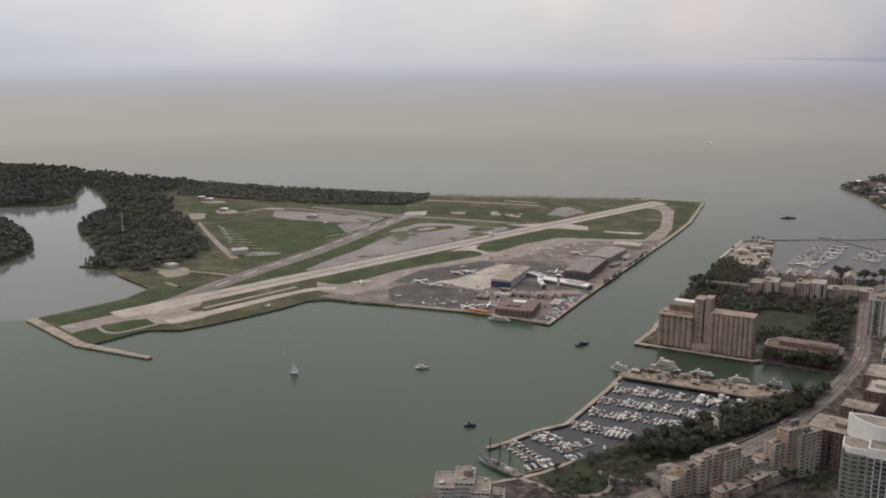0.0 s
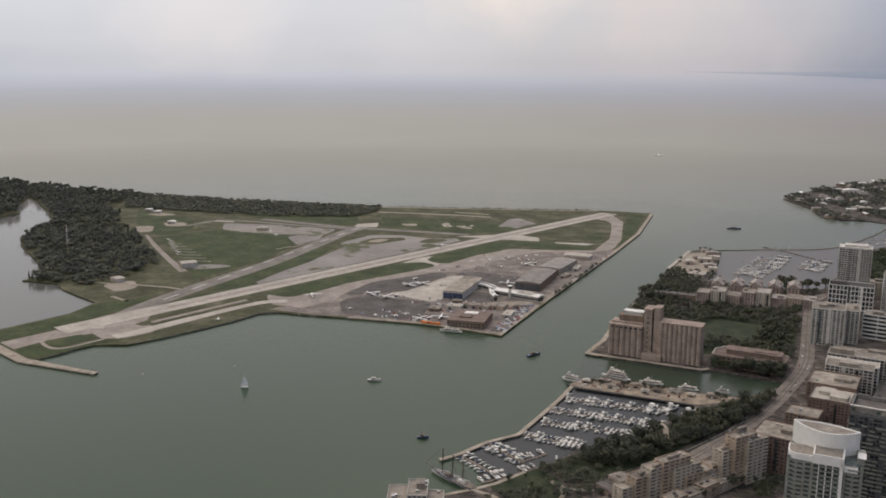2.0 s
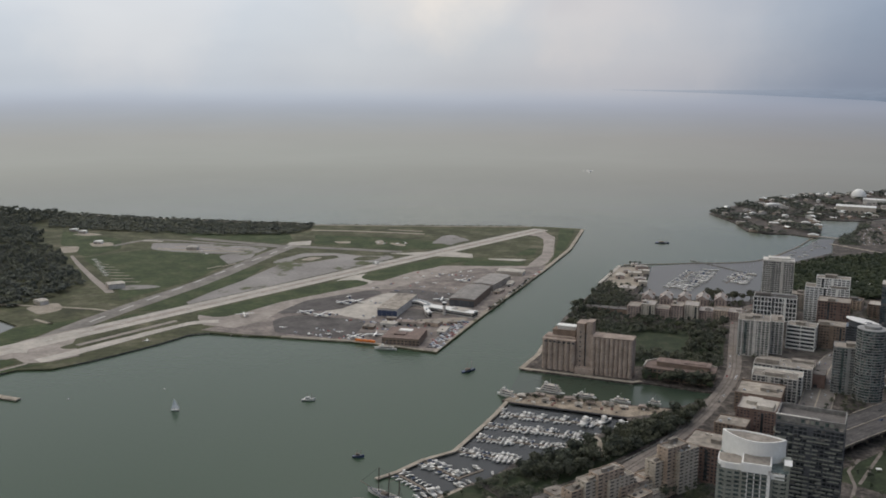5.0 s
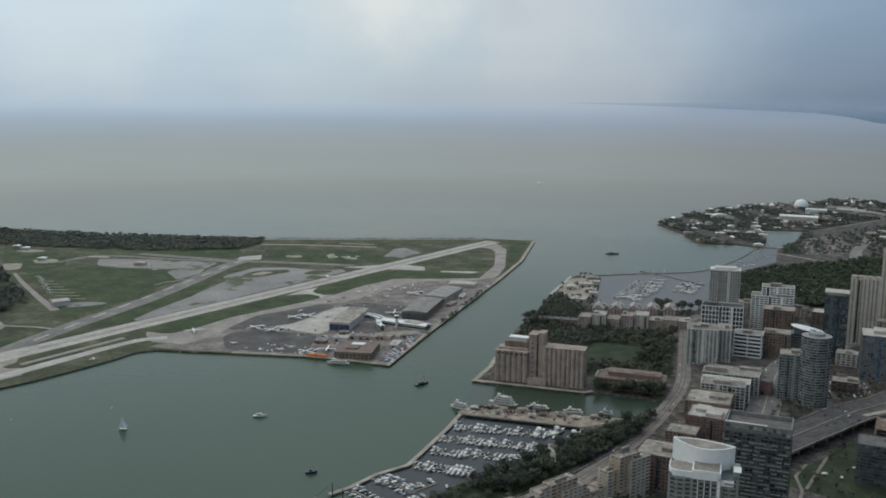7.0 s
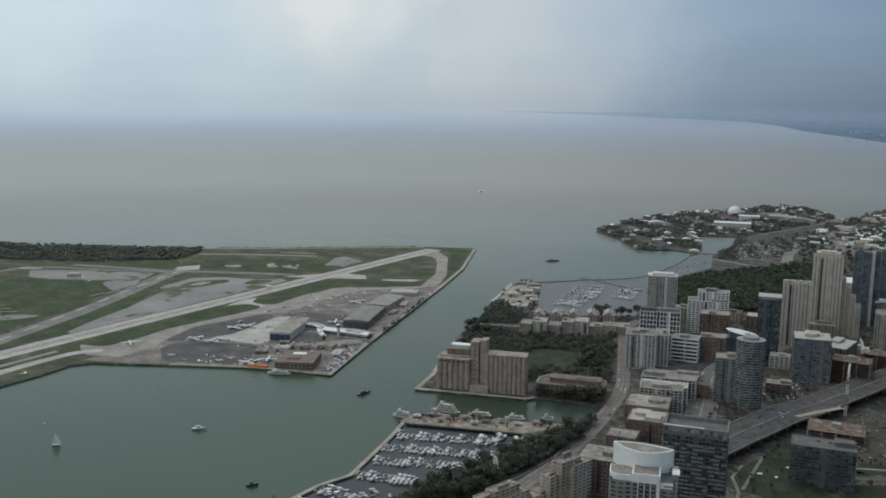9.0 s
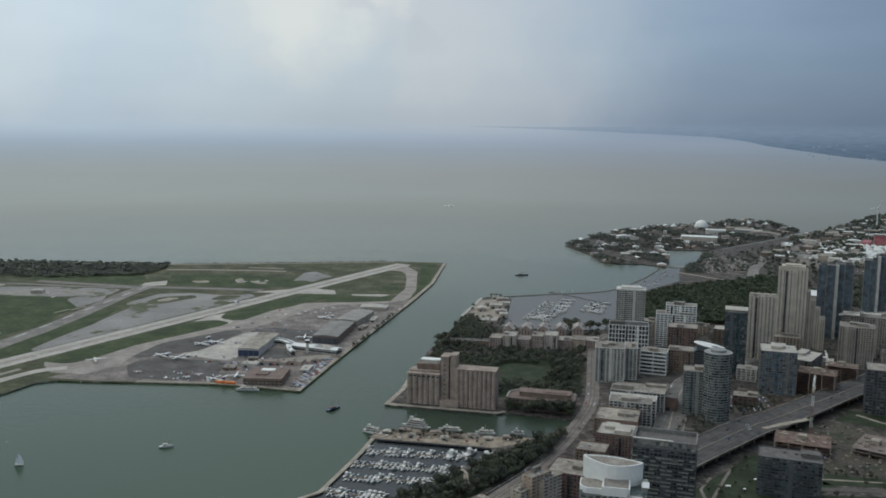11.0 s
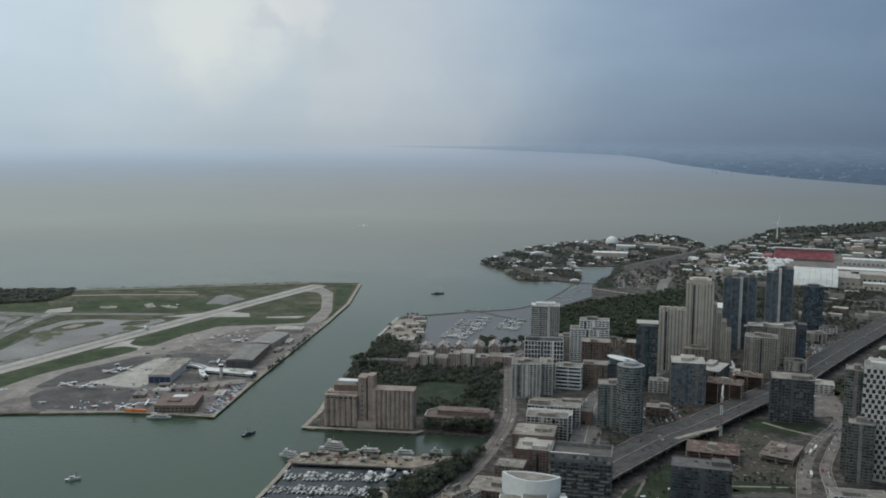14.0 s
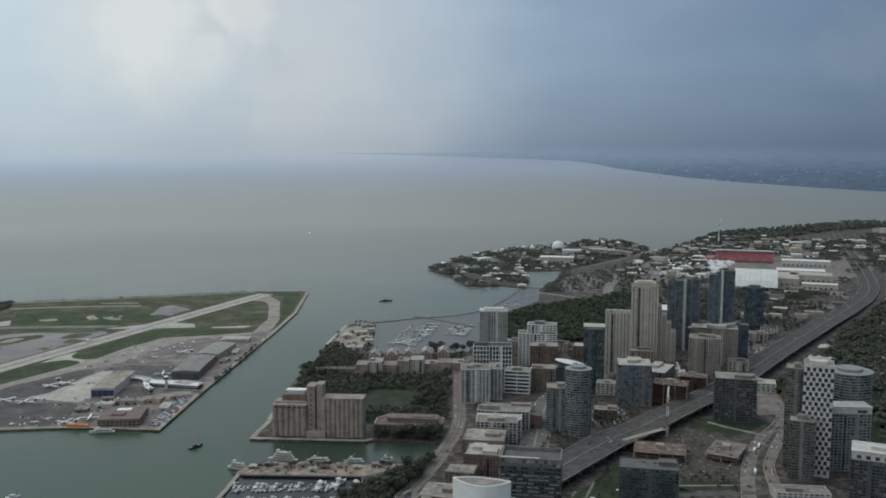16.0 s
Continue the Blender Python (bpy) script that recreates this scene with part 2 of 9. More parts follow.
BROWN = material("brown_brick_wall", (0.225, 0.165, 0.125), 0.85, vary=0.22, size=8, fine=1, random_piece=0.06)
SILO = material("weathered_silo_concrete", (0.365, 0.285, 0.232), 0.85, vary=0.3, size=9, fine=1.5, tint=(0.42, 0.34, 0.28))
ROSE = material("pinkish_brick_wall", (0.38, 0.295, 0.25), 0.85, vary=0.25, size=7, fine=1.5, random_piece=0.1)
ROSEROOF = material("pale_pinkish_shingle", (0.365, 0.325, 0.29), 0.85, vary=0.25, size=6, fine=1.2, random_piece=0.12)
ROOF = material("gravel_roof", (0.275, 0.240, 0.202), 0.9, vary=0.3, size=9, fine=2, random_piece=0.15)
PALEROOF = material("pale_membrane_roof", (0.46, 0.415, 0.355), 0.8, vary=0.2, size=9, fine=2)
TILE = material("brown_shingle_roof", (0.275, 0.222, 0.188), 0.85, vary=0.2, size=6, fine=1)
DARKROOF = material("tar_roof", (0.139, 0.125, 0.114), 0.85, vary=0.25, size=10, fine=2)
RED = material("red_seating", (0.36, 0.135, 0.14), 0.7, vary=0.25, size=12, fine=3)
ORANGE = material("orange_paint", (0.75, 0.22, 0.05), 0.5, vary=0.1)
BLUE = material("blue_cladding", (0.055, 0.07, 0.12), 0.5, vary=0.15, size=10)
STEEL = material("galvanised_steel", (0.42, 0.43, 0.44), 0.4, metal=0.6, vary=0.1)
RUST = material("red_oxide_steel", (0.26, 0.125, 0.10), 0.6, vary=0.15)
TIMBER = material("grey_timber", (0.214, 0.175, 0.137), 0.85, vary=0.25, size=4, fine=0.6)
RUBBER = material("black_rubber", (0.025, 0.025, 0.027), 0.8, vary=0.1)
BARK = material("bark", (0.09, 0.07, 0.055), 0.9, vary=0.3, size=2, fine=0.4)
GLASS = material("dark_window_glass", (0.055, 0.058, 0.060), 0.12, vary=0.5, size=14, fine=3.5, spec=0.5)
BLUEGLASS = material("blue_window_glass", (0.098, 0.135, 0.165), 0.12, vary=0.55, size=9, fine=3.2, spec=0.5)
GREENGLASS = material("green_window_glass", (0.085, 0.105, 0.098), 0.14, vary=0.55, size=8, fine=3.0, spec=0.5)
BLIND = material("drawn_blinds", (0.15, 0.14, 0.125), 0.6, vary=0.5, size=5, fine=2)
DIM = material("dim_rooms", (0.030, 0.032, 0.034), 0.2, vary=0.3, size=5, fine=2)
TEAL = material("teal_window_glass", (0.058, 0.088, 0.094), 0.12, vary=0.55, size=9, fine=3.0, spec=0.5)
SAIL = material("white_sailcloth", (0.88, 0.87, 0.84), 0.7, vary=0.04, size=4, fine=1)
HULL = material("white_gelcoat", (0.67, 0.64, 0.59), 0.35, vary=0.06, random_piece=0.12)
HULLBLUE = material("navy_hull_paint", (0.05, 0.07, 0.13), 0.35, vary=0.1)
CANVAS = material("navy_canvas", (0.07, 0.09, 0.14), 0.8, vary=0.15)
LEAF = foliage("leaves", (0.038, 0.047, 0.031), (0.056, 0.069, 0.043), (0.078, 0.092, 0.054))
LEAF_DARK = foliage("dark_leaves", (0.054, 0.057, 0.047), (0.074, 0.078, 0.059), (0.098, 0.102, 0.072))
# paler and greyer than the near leaves: distance haze is in the colour
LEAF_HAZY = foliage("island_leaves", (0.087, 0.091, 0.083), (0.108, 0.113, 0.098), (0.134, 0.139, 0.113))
STREET = material("worn_street_paving", (0.205, 0.173, 0.148), 0.85, vary=0.3, size=12, fine=2)
TAXI = material("taxiway_concrete", (0.315, 0.272, 0.235), 0.85, vary=0.2, size=25, fine=5)
CLAD = material("grey_green_cladding", (0.27, 0.272, 0.23), 0.7, vary=0.15, size=8, fine=2)
COOL = material("cool_grey_precast", (0.265, 0.26, 0.245), 0.7, vary=0.15, size=8, fine=2, random_piece=0.07)
TARMAC = material("dark_tarmac", (0.105, 0.093, 0.086), 0.85, vary=0.3, size=26, fine=5)
HANGAR_ROOF = material("grey_hangar_roof", (0.285, 0.26, 0.235), 0.8, vary=0.2, size=10, fine=2, random_piece=0.12)
RUSTY_ROOF = material("red_brown_roof", (0.205, 0.148, 0.122), 0.85, vary=0.25, size=9, fine=2)


def paint(name, colour):
    return material(name, colour, 0.35, vary=0.05, spec=0.5)


CAR_PAINTS = [paint("white_car_paint", (0.7, 0.7, 0.7)), paint("silver_car_paint", (0.4, 0.41, 0.42)), paint("black_car_paint", (0.03, 0.03, 0.033)), paint("red_car_paint", (0.32, 0.03, 0.03)), paint("blue_car_paint", (0.05, 0.09, 0.2)), paint("grey_car_paint", (0.16, 0.16, 0.165))]


def patchy(name, base, patch, size):
    """Old paving broken up by grass: two colours in ragged patches."""
    m = material(name, base, 0.9, vary=0.2, size=size * 1.5, fine=4)
    nodes, links = m.node_tree.nodes, m.node_tree.links
    bsdf = nodes["Principled BSDF"]
    old = bsdf.inputs["Base Color"].links[0].from_socket
    geo = nodes.new("ShaderNodeNewGeometry")
    n = nodes.new("ShaderNodeTexNoise")
    n.inputs["Scale"].default_value = 1.0 / size
    n.inputs["Detail"].default_value = 6.0
    n.inputs["Roughness"].default_value = 0.65
    links.new(geo.outputs["Position"], n.inputs["Vector"])
    edge = ramp(nodes, [(0.54, (0, 0, 0)), (0.60, (1, 1, 1))])
    links.new(n.outputs[0], edge.inputs[0])
    mix = nodes.new("ShaderNodeMix")
    mix.data_type = "RGBA"
    mix.inputs["B"].default_value = (*patch, 1)
    links.new(edge.outputs[0], mix.inputs["Factor"])
    links.new(old, mix.inputs["A"])
    links.new(mix.outputs["Result"], bsdf.inputs["Base Color"])
    return m


BROKEN = patchy("broken_old_paving", (0.27, 0.248, 0.228), (0.10, 0.105, 0.055), 75)
LOT_EARTH = patchy("weedy_site_earth", (0.082, 0.069, 0.053), (0.043, 0.048, 0.027), 16)
LOT = patchy("patched_lot", (0.120, 0.100, 0.083), (0.215, 0.185, 0.157), 22)


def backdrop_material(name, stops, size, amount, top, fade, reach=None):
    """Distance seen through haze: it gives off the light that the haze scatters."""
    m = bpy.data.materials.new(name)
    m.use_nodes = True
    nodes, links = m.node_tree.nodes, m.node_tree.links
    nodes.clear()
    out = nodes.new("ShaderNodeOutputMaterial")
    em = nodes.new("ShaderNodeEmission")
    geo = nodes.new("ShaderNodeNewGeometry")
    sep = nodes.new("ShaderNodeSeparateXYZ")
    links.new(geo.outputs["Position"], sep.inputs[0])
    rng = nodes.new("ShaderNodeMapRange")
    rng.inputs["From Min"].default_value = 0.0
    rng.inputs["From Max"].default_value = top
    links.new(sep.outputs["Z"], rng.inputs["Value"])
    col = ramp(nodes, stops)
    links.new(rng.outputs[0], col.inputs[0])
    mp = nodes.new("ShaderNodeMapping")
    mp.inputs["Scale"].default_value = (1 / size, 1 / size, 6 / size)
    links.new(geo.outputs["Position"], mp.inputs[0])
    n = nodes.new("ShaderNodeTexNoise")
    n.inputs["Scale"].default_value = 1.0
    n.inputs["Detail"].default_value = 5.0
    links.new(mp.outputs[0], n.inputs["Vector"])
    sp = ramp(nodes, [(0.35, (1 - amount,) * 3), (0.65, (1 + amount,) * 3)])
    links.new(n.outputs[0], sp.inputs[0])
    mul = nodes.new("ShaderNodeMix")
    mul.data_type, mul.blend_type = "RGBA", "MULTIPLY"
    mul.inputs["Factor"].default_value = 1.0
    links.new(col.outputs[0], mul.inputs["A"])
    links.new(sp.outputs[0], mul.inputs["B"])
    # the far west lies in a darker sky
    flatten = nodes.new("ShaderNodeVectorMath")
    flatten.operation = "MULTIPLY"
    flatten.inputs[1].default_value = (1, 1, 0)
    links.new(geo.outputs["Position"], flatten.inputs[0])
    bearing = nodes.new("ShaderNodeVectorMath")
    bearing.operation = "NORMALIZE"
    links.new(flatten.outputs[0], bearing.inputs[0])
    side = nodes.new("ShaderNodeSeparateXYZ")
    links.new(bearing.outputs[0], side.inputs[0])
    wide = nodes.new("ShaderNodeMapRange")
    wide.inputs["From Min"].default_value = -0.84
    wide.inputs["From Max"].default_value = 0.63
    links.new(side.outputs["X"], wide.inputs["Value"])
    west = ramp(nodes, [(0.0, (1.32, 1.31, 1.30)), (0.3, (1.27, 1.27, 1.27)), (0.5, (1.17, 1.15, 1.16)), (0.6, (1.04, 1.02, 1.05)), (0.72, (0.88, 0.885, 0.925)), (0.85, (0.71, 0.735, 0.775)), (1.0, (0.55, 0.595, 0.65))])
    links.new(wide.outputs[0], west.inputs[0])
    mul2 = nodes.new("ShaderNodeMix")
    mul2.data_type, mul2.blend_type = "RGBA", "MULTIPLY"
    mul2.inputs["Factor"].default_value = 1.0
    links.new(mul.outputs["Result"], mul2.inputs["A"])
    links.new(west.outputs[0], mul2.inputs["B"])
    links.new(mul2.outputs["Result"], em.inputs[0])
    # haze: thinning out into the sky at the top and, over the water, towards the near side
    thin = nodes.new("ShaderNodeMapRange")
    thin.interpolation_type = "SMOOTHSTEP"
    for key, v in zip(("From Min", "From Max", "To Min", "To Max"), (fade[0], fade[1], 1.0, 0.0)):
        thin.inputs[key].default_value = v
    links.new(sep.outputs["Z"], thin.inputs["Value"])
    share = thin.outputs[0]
    if reach:
        dist = nodes.new("ShaderNodeVectorMath")
        dist.operation = "LENGTH"
        links.new(flatten.outputs[0], dist.inputs[0])
        begin = nodes.new("ShaderNodeMapRange")
        begin.interpolation_type = "SMOOTHSTEP"
        begin.inputs["From Min"].default_value, begin.inputs["From Max"].default_value = reach
        links.new(dist.outputs["Value"], begin.inputs["Value"])
        both = nodes.new("ShaderNodeMath")
        both.operation = "MULTIPLY"
        links.new(share, both.inputs[0])
        links.new(begin.outputs[0], both.inputs[1])
        share = both.outputs[0]
    clear = nodes.new("ShaderNodeBsdfTransparent")
    veil = nodes.new("ShaderNodeMixShader")
    links.new(share, veil.inputs[0])
    links.new(clear.outputs[0], veil.inputs[1])
    links.new(em.outputs[0], veil.inputs[2])
    links.new(veil.outputs[0], out.inputs[0])
    return m


def sunk(degrees, r=4930):
    """Height at which a point at distance r lies so many degrees under the horizon."""
    return EYE - r * math.tan(radians(degrees))


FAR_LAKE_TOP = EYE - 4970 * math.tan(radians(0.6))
# glowing stops with distance haze painted in, bluer towards the horizon
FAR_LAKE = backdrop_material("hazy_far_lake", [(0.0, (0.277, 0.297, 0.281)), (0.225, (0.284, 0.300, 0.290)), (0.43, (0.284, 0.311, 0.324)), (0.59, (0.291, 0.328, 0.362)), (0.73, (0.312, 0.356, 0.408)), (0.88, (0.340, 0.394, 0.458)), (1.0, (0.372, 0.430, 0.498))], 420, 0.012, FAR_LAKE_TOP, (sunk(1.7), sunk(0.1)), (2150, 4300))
# coast in emission too: blue haze is part of its colour
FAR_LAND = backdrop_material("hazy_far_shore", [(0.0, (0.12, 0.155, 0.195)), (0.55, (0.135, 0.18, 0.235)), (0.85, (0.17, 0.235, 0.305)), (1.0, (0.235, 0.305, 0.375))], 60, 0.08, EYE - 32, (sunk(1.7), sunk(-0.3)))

# ---- building helpers ----
class Geo:
    """Vertices and faces of one mesh."""

    def __init__(self):
        self.v, self.f = [], []

    def add(self, verts, faces):
        n = len(self.v)
        self.v += [tuple(p) for p in verts]
        self.f += [tuple(n + i for i in f) for f in faces]
        return self

    def box(self, x0, x1, y0, y1, z0, z1, taper=0.0):
        t = taper
        return self.add(
            [(x0, y0, z0), (x1, y0, z0), (x1, y1, z0), (x0, y1, z0), (x0 + t, y0 + t, z1), (x1 - t, y0 + t, z1), (x1 - t, y1 - t, z1), (x0 + t, y1 - t, z1)],
            [(0, 3, 2, 1), (4, 5, 6, 7), (0, 1, 5, 4), (1, 2, 6, 5), (2, 3, 7, 6), (3, 0, 4, 7)],
        )

    def slab(self, cx, cy, cz, w, d, h):
        return self.box(cx - w / 2, cx + w / 2, cy - d / 2, cy + d / 2, cz, cz + h)

    def prism(self, poly, z0, z1, bottom=True):
        n = len(poly)
        area = sum(a[0] * b[1] - b[0] * a[1] for a, b in zip(poly, poly[1:] + poly[:1]))
        p = list(poly) if area > 0 else list(poly)[::-1]
        verts = [(x, y, z0) for x, y in p] + [(x, y, z1) for x, y in p]
        faces = [tuple(range(n, 2 * n))] + [(i, (i + 1) % n, n + (i + 1) % n, n + i) for i in range(n)]
        if bottom:
            faces.append(tuple(range(n - 1, -1, -1)))
        return self.add(verts, faces)

    def cyl(self, x, y, z0, z1, r0, r1=None, sides=12):
        r1 = r0 if r1 is None else r1
        ring = [(math.cos(2 * math.pi * i / sides), math.sin(2 * math.pi * i / sides)) for i in range(sides)]
        verts = [(x + r0 * c, y + r0 * s, z0) for c, s in ring] + [(x + r1 * c, y + r1 * s, z1) for c, s in ring]
        faces = [tuple(range(sides - 1, -1, -1)), tuple(range(sides, 2 * sides))]
        faces += [(i, (i + 1) % sides, sides + (i + 1) % sides, sides + i) for i in range(sides)]
        return self.add(verts, faces)

    def beam(self, a, b, r, sides=5):
        a, b = Vector(a), Vector(b)
        q = (b - a).to_track_quat("Z", "Y")
        verts = []
        for p in (a, b):
            for i in range(sides):
                u = 2 * math.pi * i / sides
                verts.append(p + q @ Vector((r * math.cos(u), r * math.sin(u), 0)))
        faces = [tuple(range(sides - 1, -1, -1)), tuple(range(sides, 2 * sides))]
        faces += [(i, (i + 1) % sides, sides + (i + 1) % sides, sides + i) for i in range(sides)]
        return self.add(verts, faces)

    def loft(self, rings, close=True):
        """Skins rings of equally many points."""
        n = len(rings[0])
        verts = [p for r in rings for p in r]
        faces = [(k * n + i, k * n + (i + 1) % n, (k + 1) * n + (i + 1) % n, (k + 1) * n + i) for k in range(len(rings) - 1) for i in range(n)]
        if close:
            faces += [tuple(range(n - 1, -1, -1)), tuple(range((len(rings) - 1) * n, len(rings) * n))]
        return self.add(verts, faces)

    def dome(self, x, y, z, r, squash=1.0, sides=16, rings=6):
        rows = []
        for k in range(rings):
            u = 0.5 * math.pi * k / rings
            rows.append([(x + r * math.cos(u) * math.cos(2 * math.pi * i / sides), y + r * math.cos(u) * math.sin(2 * math.pi * i / sides), z + r * squash * math.sin(u)) for i in range(sides)])
        self.loft(rows, False)
        top = len(self.v)
        self.v.append((x, y, z + r * squash))
        base = top - sides
        self.f += [(base + i, base + (i + 1) % sides, top) for i in range(sides)]
        return self

    def strip(self, line, width, z0, z1):
        """A band of a given width (or widths) along a line of points."""
        left, right = offset_line(line, width)
        return self.prism(left + right[::-1], z0, z1)

    def mesh(self, name):
        me = bpy.data.meshes.new(name)
        me.from_pydata(self.v, [], self.f)
        me.update()
        return me


def offset_line(line, width):
    pts = [Vector((p[0], p[1])) for p in line]
    widths = [width] * len(pts) if isinstance(width, (int, float)) else width
    left, right = [], []
    for i, p in enumerate(pts):
        d = (pts[min(i + 1, len(pts) - 1)] - pts[max(i - 1, 0)]).normalized()
        n = Vector((-d.y, d.x)) * widths[i] / 2
        left.append(tuple(p + n))
        right.append(tuple(p - n))
    return left, right


def curve_points(line, steps=6):
    """A smooth line (Catmull-Rom) through the given points."""
    pts = [Vector(p) for p in line]
    pts = [2 * pts[0] - pts[1]] + pts + [2 * pts[-1] - pts[-2]]
    out = []
    for a, b, c, d in zip(pts, pts[1:], pts[2:], pts[3:]):
        for k in range(steps):
            t = k / steps
            out.append(tuple(0.5 * (2 * b + (c - a) * t + (2 * a - 5 * b + 4 * c - d) * t * t + (3 * b - a - 3 * c + d) * t**3)))
    return out + [tuple(pts[-2])]


def thing(name, x, y, z, yaw=0.0, label="", category="", group="", kind=""):
    ob = new(name)
    ob.empty_display_size = 0.5
    ob.matrix_world = pose(x, y, z, 0, 0, yaw)
    return tagged(ob, label, category, group, kind)


def part(name, geo, mat, parent, label="", at=(0, 0, 0), yaw=0.0, smooth=False):
    """One mesh object under a thing or part; geo is a Geo or a mesh that several parts share."""
    me = geo.mesh(name) if isinstance(geo, Geo) else geo
    if not me.materials:
        me.materials.append(mat)
        if smooth:
            me.polygons.foreach_set("use_smooth", [True] * len(me.polygons))
    ob = new(name, me)
    ob.parent = parent
    if yaw:
        ob.matrix_local = pose(*at, 0, 0, yaw)
    else:
        ob.location = at
    return tagged(ob, label)


def sheet(name, geo, mat, label="", category="", kind="structure", smooth=False):
    """A piece of the setting, in world coordinates."""
    me = geo.mesh(name)
    me.materials.append(mat)
    if smooth:
        me.polygons.foreach_set("use_smooth", [True] * len(me.polygons))
    return tagged(new(name, me), label, category, "", kind)


# ---- lake, land, distance ----
def circle(radius, z, n=180):
    return [(radius * math.sin(2 * math.pi * i / n), radius * math.cos(2 * math.pi * i / n), z) for i in range(n)]


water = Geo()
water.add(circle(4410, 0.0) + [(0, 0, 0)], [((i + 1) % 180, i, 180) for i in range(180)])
sheet("lake_water", water, WATER, "calm grey-green lake water, silty and hazed paler further out", "water")

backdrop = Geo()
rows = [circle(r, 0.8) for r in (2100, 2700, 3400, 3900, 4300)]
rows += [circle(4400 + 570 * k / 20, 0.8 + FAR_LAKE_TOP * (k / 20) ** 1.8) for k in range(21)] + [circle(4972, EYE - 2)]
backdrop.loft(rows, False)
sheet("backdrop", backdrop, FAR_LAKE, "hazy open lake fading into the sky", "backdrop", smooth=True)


def far_shore():
    """The hazy coast beyond the bay: a low strip of land with faint blocks, on the horizon."""
    line = [(-7.0, 0.55, 0.53), (-3.0, 0.64, 0.52), (0.5, 0.74, 0.48), (4.0, 0.86, 0.40), (7.6, 0.99, 0.25), (9.5, 1.2, 0.1), (10.7, 1.46, 0.0), (13.0, 1.75, -0.1), (15.0, 2.0, -0.15), (18.0, 2.24, -0.2), (22.0, 2.48, -0.22), (26.0, 2.66, -0.3), (32.0, 2.8, -0.3), (50.0, 2.9, -0.3)]
    g = Geo()
    low = [(a, d) for a, d, _ in line]
    up = [(a, d) for a, _, d in line]
    rows = []
    for k in range(7):
        row = []
        for (a, lo), (_, hi) in zip(low, up):
            dep = radians(lo + (hi - lo) * k / 6)
            r = 4600 + 300 * (1 - dep / radians(4.2))
            row.append((r * math.sin(radians(a)), r * math.cos(radians(a)), EYE - r * math.tan(dep)))
        rows.append(row)
    n = len(line)
    g.add([p for r in rows for p in r], [(k * n + i, k * n + i + 1, (k + 1) * n + i + 1, (k + 1) * n + i) for k in range(6) for i in range(n - 1)])
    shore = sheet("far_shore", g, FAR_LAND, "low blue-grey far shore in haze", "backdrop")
    rng = random.Random(5)
    blocks = Geo()
    for _ in range(110):
        a = radians(rng.uniform(13, 34))
        dep = radians(rng.uniform(1.3, 2.2))
        r = 4560 + 290 * (1 - dep / radians(4.2))
        w, h = rng.uniform(2, 9), rng.uniform(1, 5)
        x, y, z = r * math.sin(a), r * math.cos(a), EYE - r * math.tan(dep)
        blocks.box(x - w, x + w, y - 4, y + 4, z - 3, z + h)
    # the blocks glow faintly in a haze-blue colour of their own
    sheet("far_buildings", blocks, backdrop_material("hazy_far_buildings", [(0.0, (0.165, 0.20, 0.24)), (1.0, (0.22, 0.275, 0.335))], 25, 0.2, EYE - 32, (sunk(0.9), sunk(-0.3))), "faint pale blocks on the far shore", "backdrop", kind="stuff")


far_shore()

ISLAND = [(-973, 818), (-934, 948), (-943, 1009), (-992, 1028), (-1045, 1051), (-1079, 1076), (-1147, 1071), (-1150, 1112), (-1231, 1186), (-1367, 1282), (-1433, 1342), (-1505, 1499), (-1609, 1596), (-1743, 1700), (-1841, 1763), (-1743, 1630), (-1664, 1563), (-1660, 1500), (-1754, 1428), (-2300, 1300), (-2900, 1500), (-2700, 1950), (-2060, 1960), (-1753, 1930), (-1339, 1945), (-940, 1985), (-680, 2060), (-442, 2135), (-323, 2138), (-316, 2084), (-303, 1865), (-311, 1676), (-337, 1250), (-345, 1077), (-405, 1085), (-471, 1088), (-567, 1077), (-617, 1069), (-670, 1065), (-692, 1049), (-703, 1003), (-719, 960), (-741, 905), (-763, 865), (-800, 849), (-808, 829), (-815, 800), (-826, 769)]
ISLE_Z = 2.0
sheet("lagoon_water", Geo().prism([(-2900, 1500), (-1700, 1900), (-1500, 1650), (-1420, 1400), (-1120, 1140), (-1060, 1060), (-940, 1020), (-928, 940), (-975, 820), (-1200, 700), (-2200, 800)], -0.5, 0.05), LAGOON, "pale silvery water of the sheltered lagoon", "water")
sheet("island_ground", Geo().prism(ISLAND, -3, ISLE_Z), ISLE, "flat grassy airport island", "ground")
sheet("shoal_island", Geo().prism([(-1272, 1024), (-1320, 1135), (-1415, 1213), (-1570, 1301), (-1629, 1323), (-1900, 1250), (-1700, 1000), (-1400, 960)], -3, ISLE_Z), ISLE, "wooded island across the lagoon", "ground")

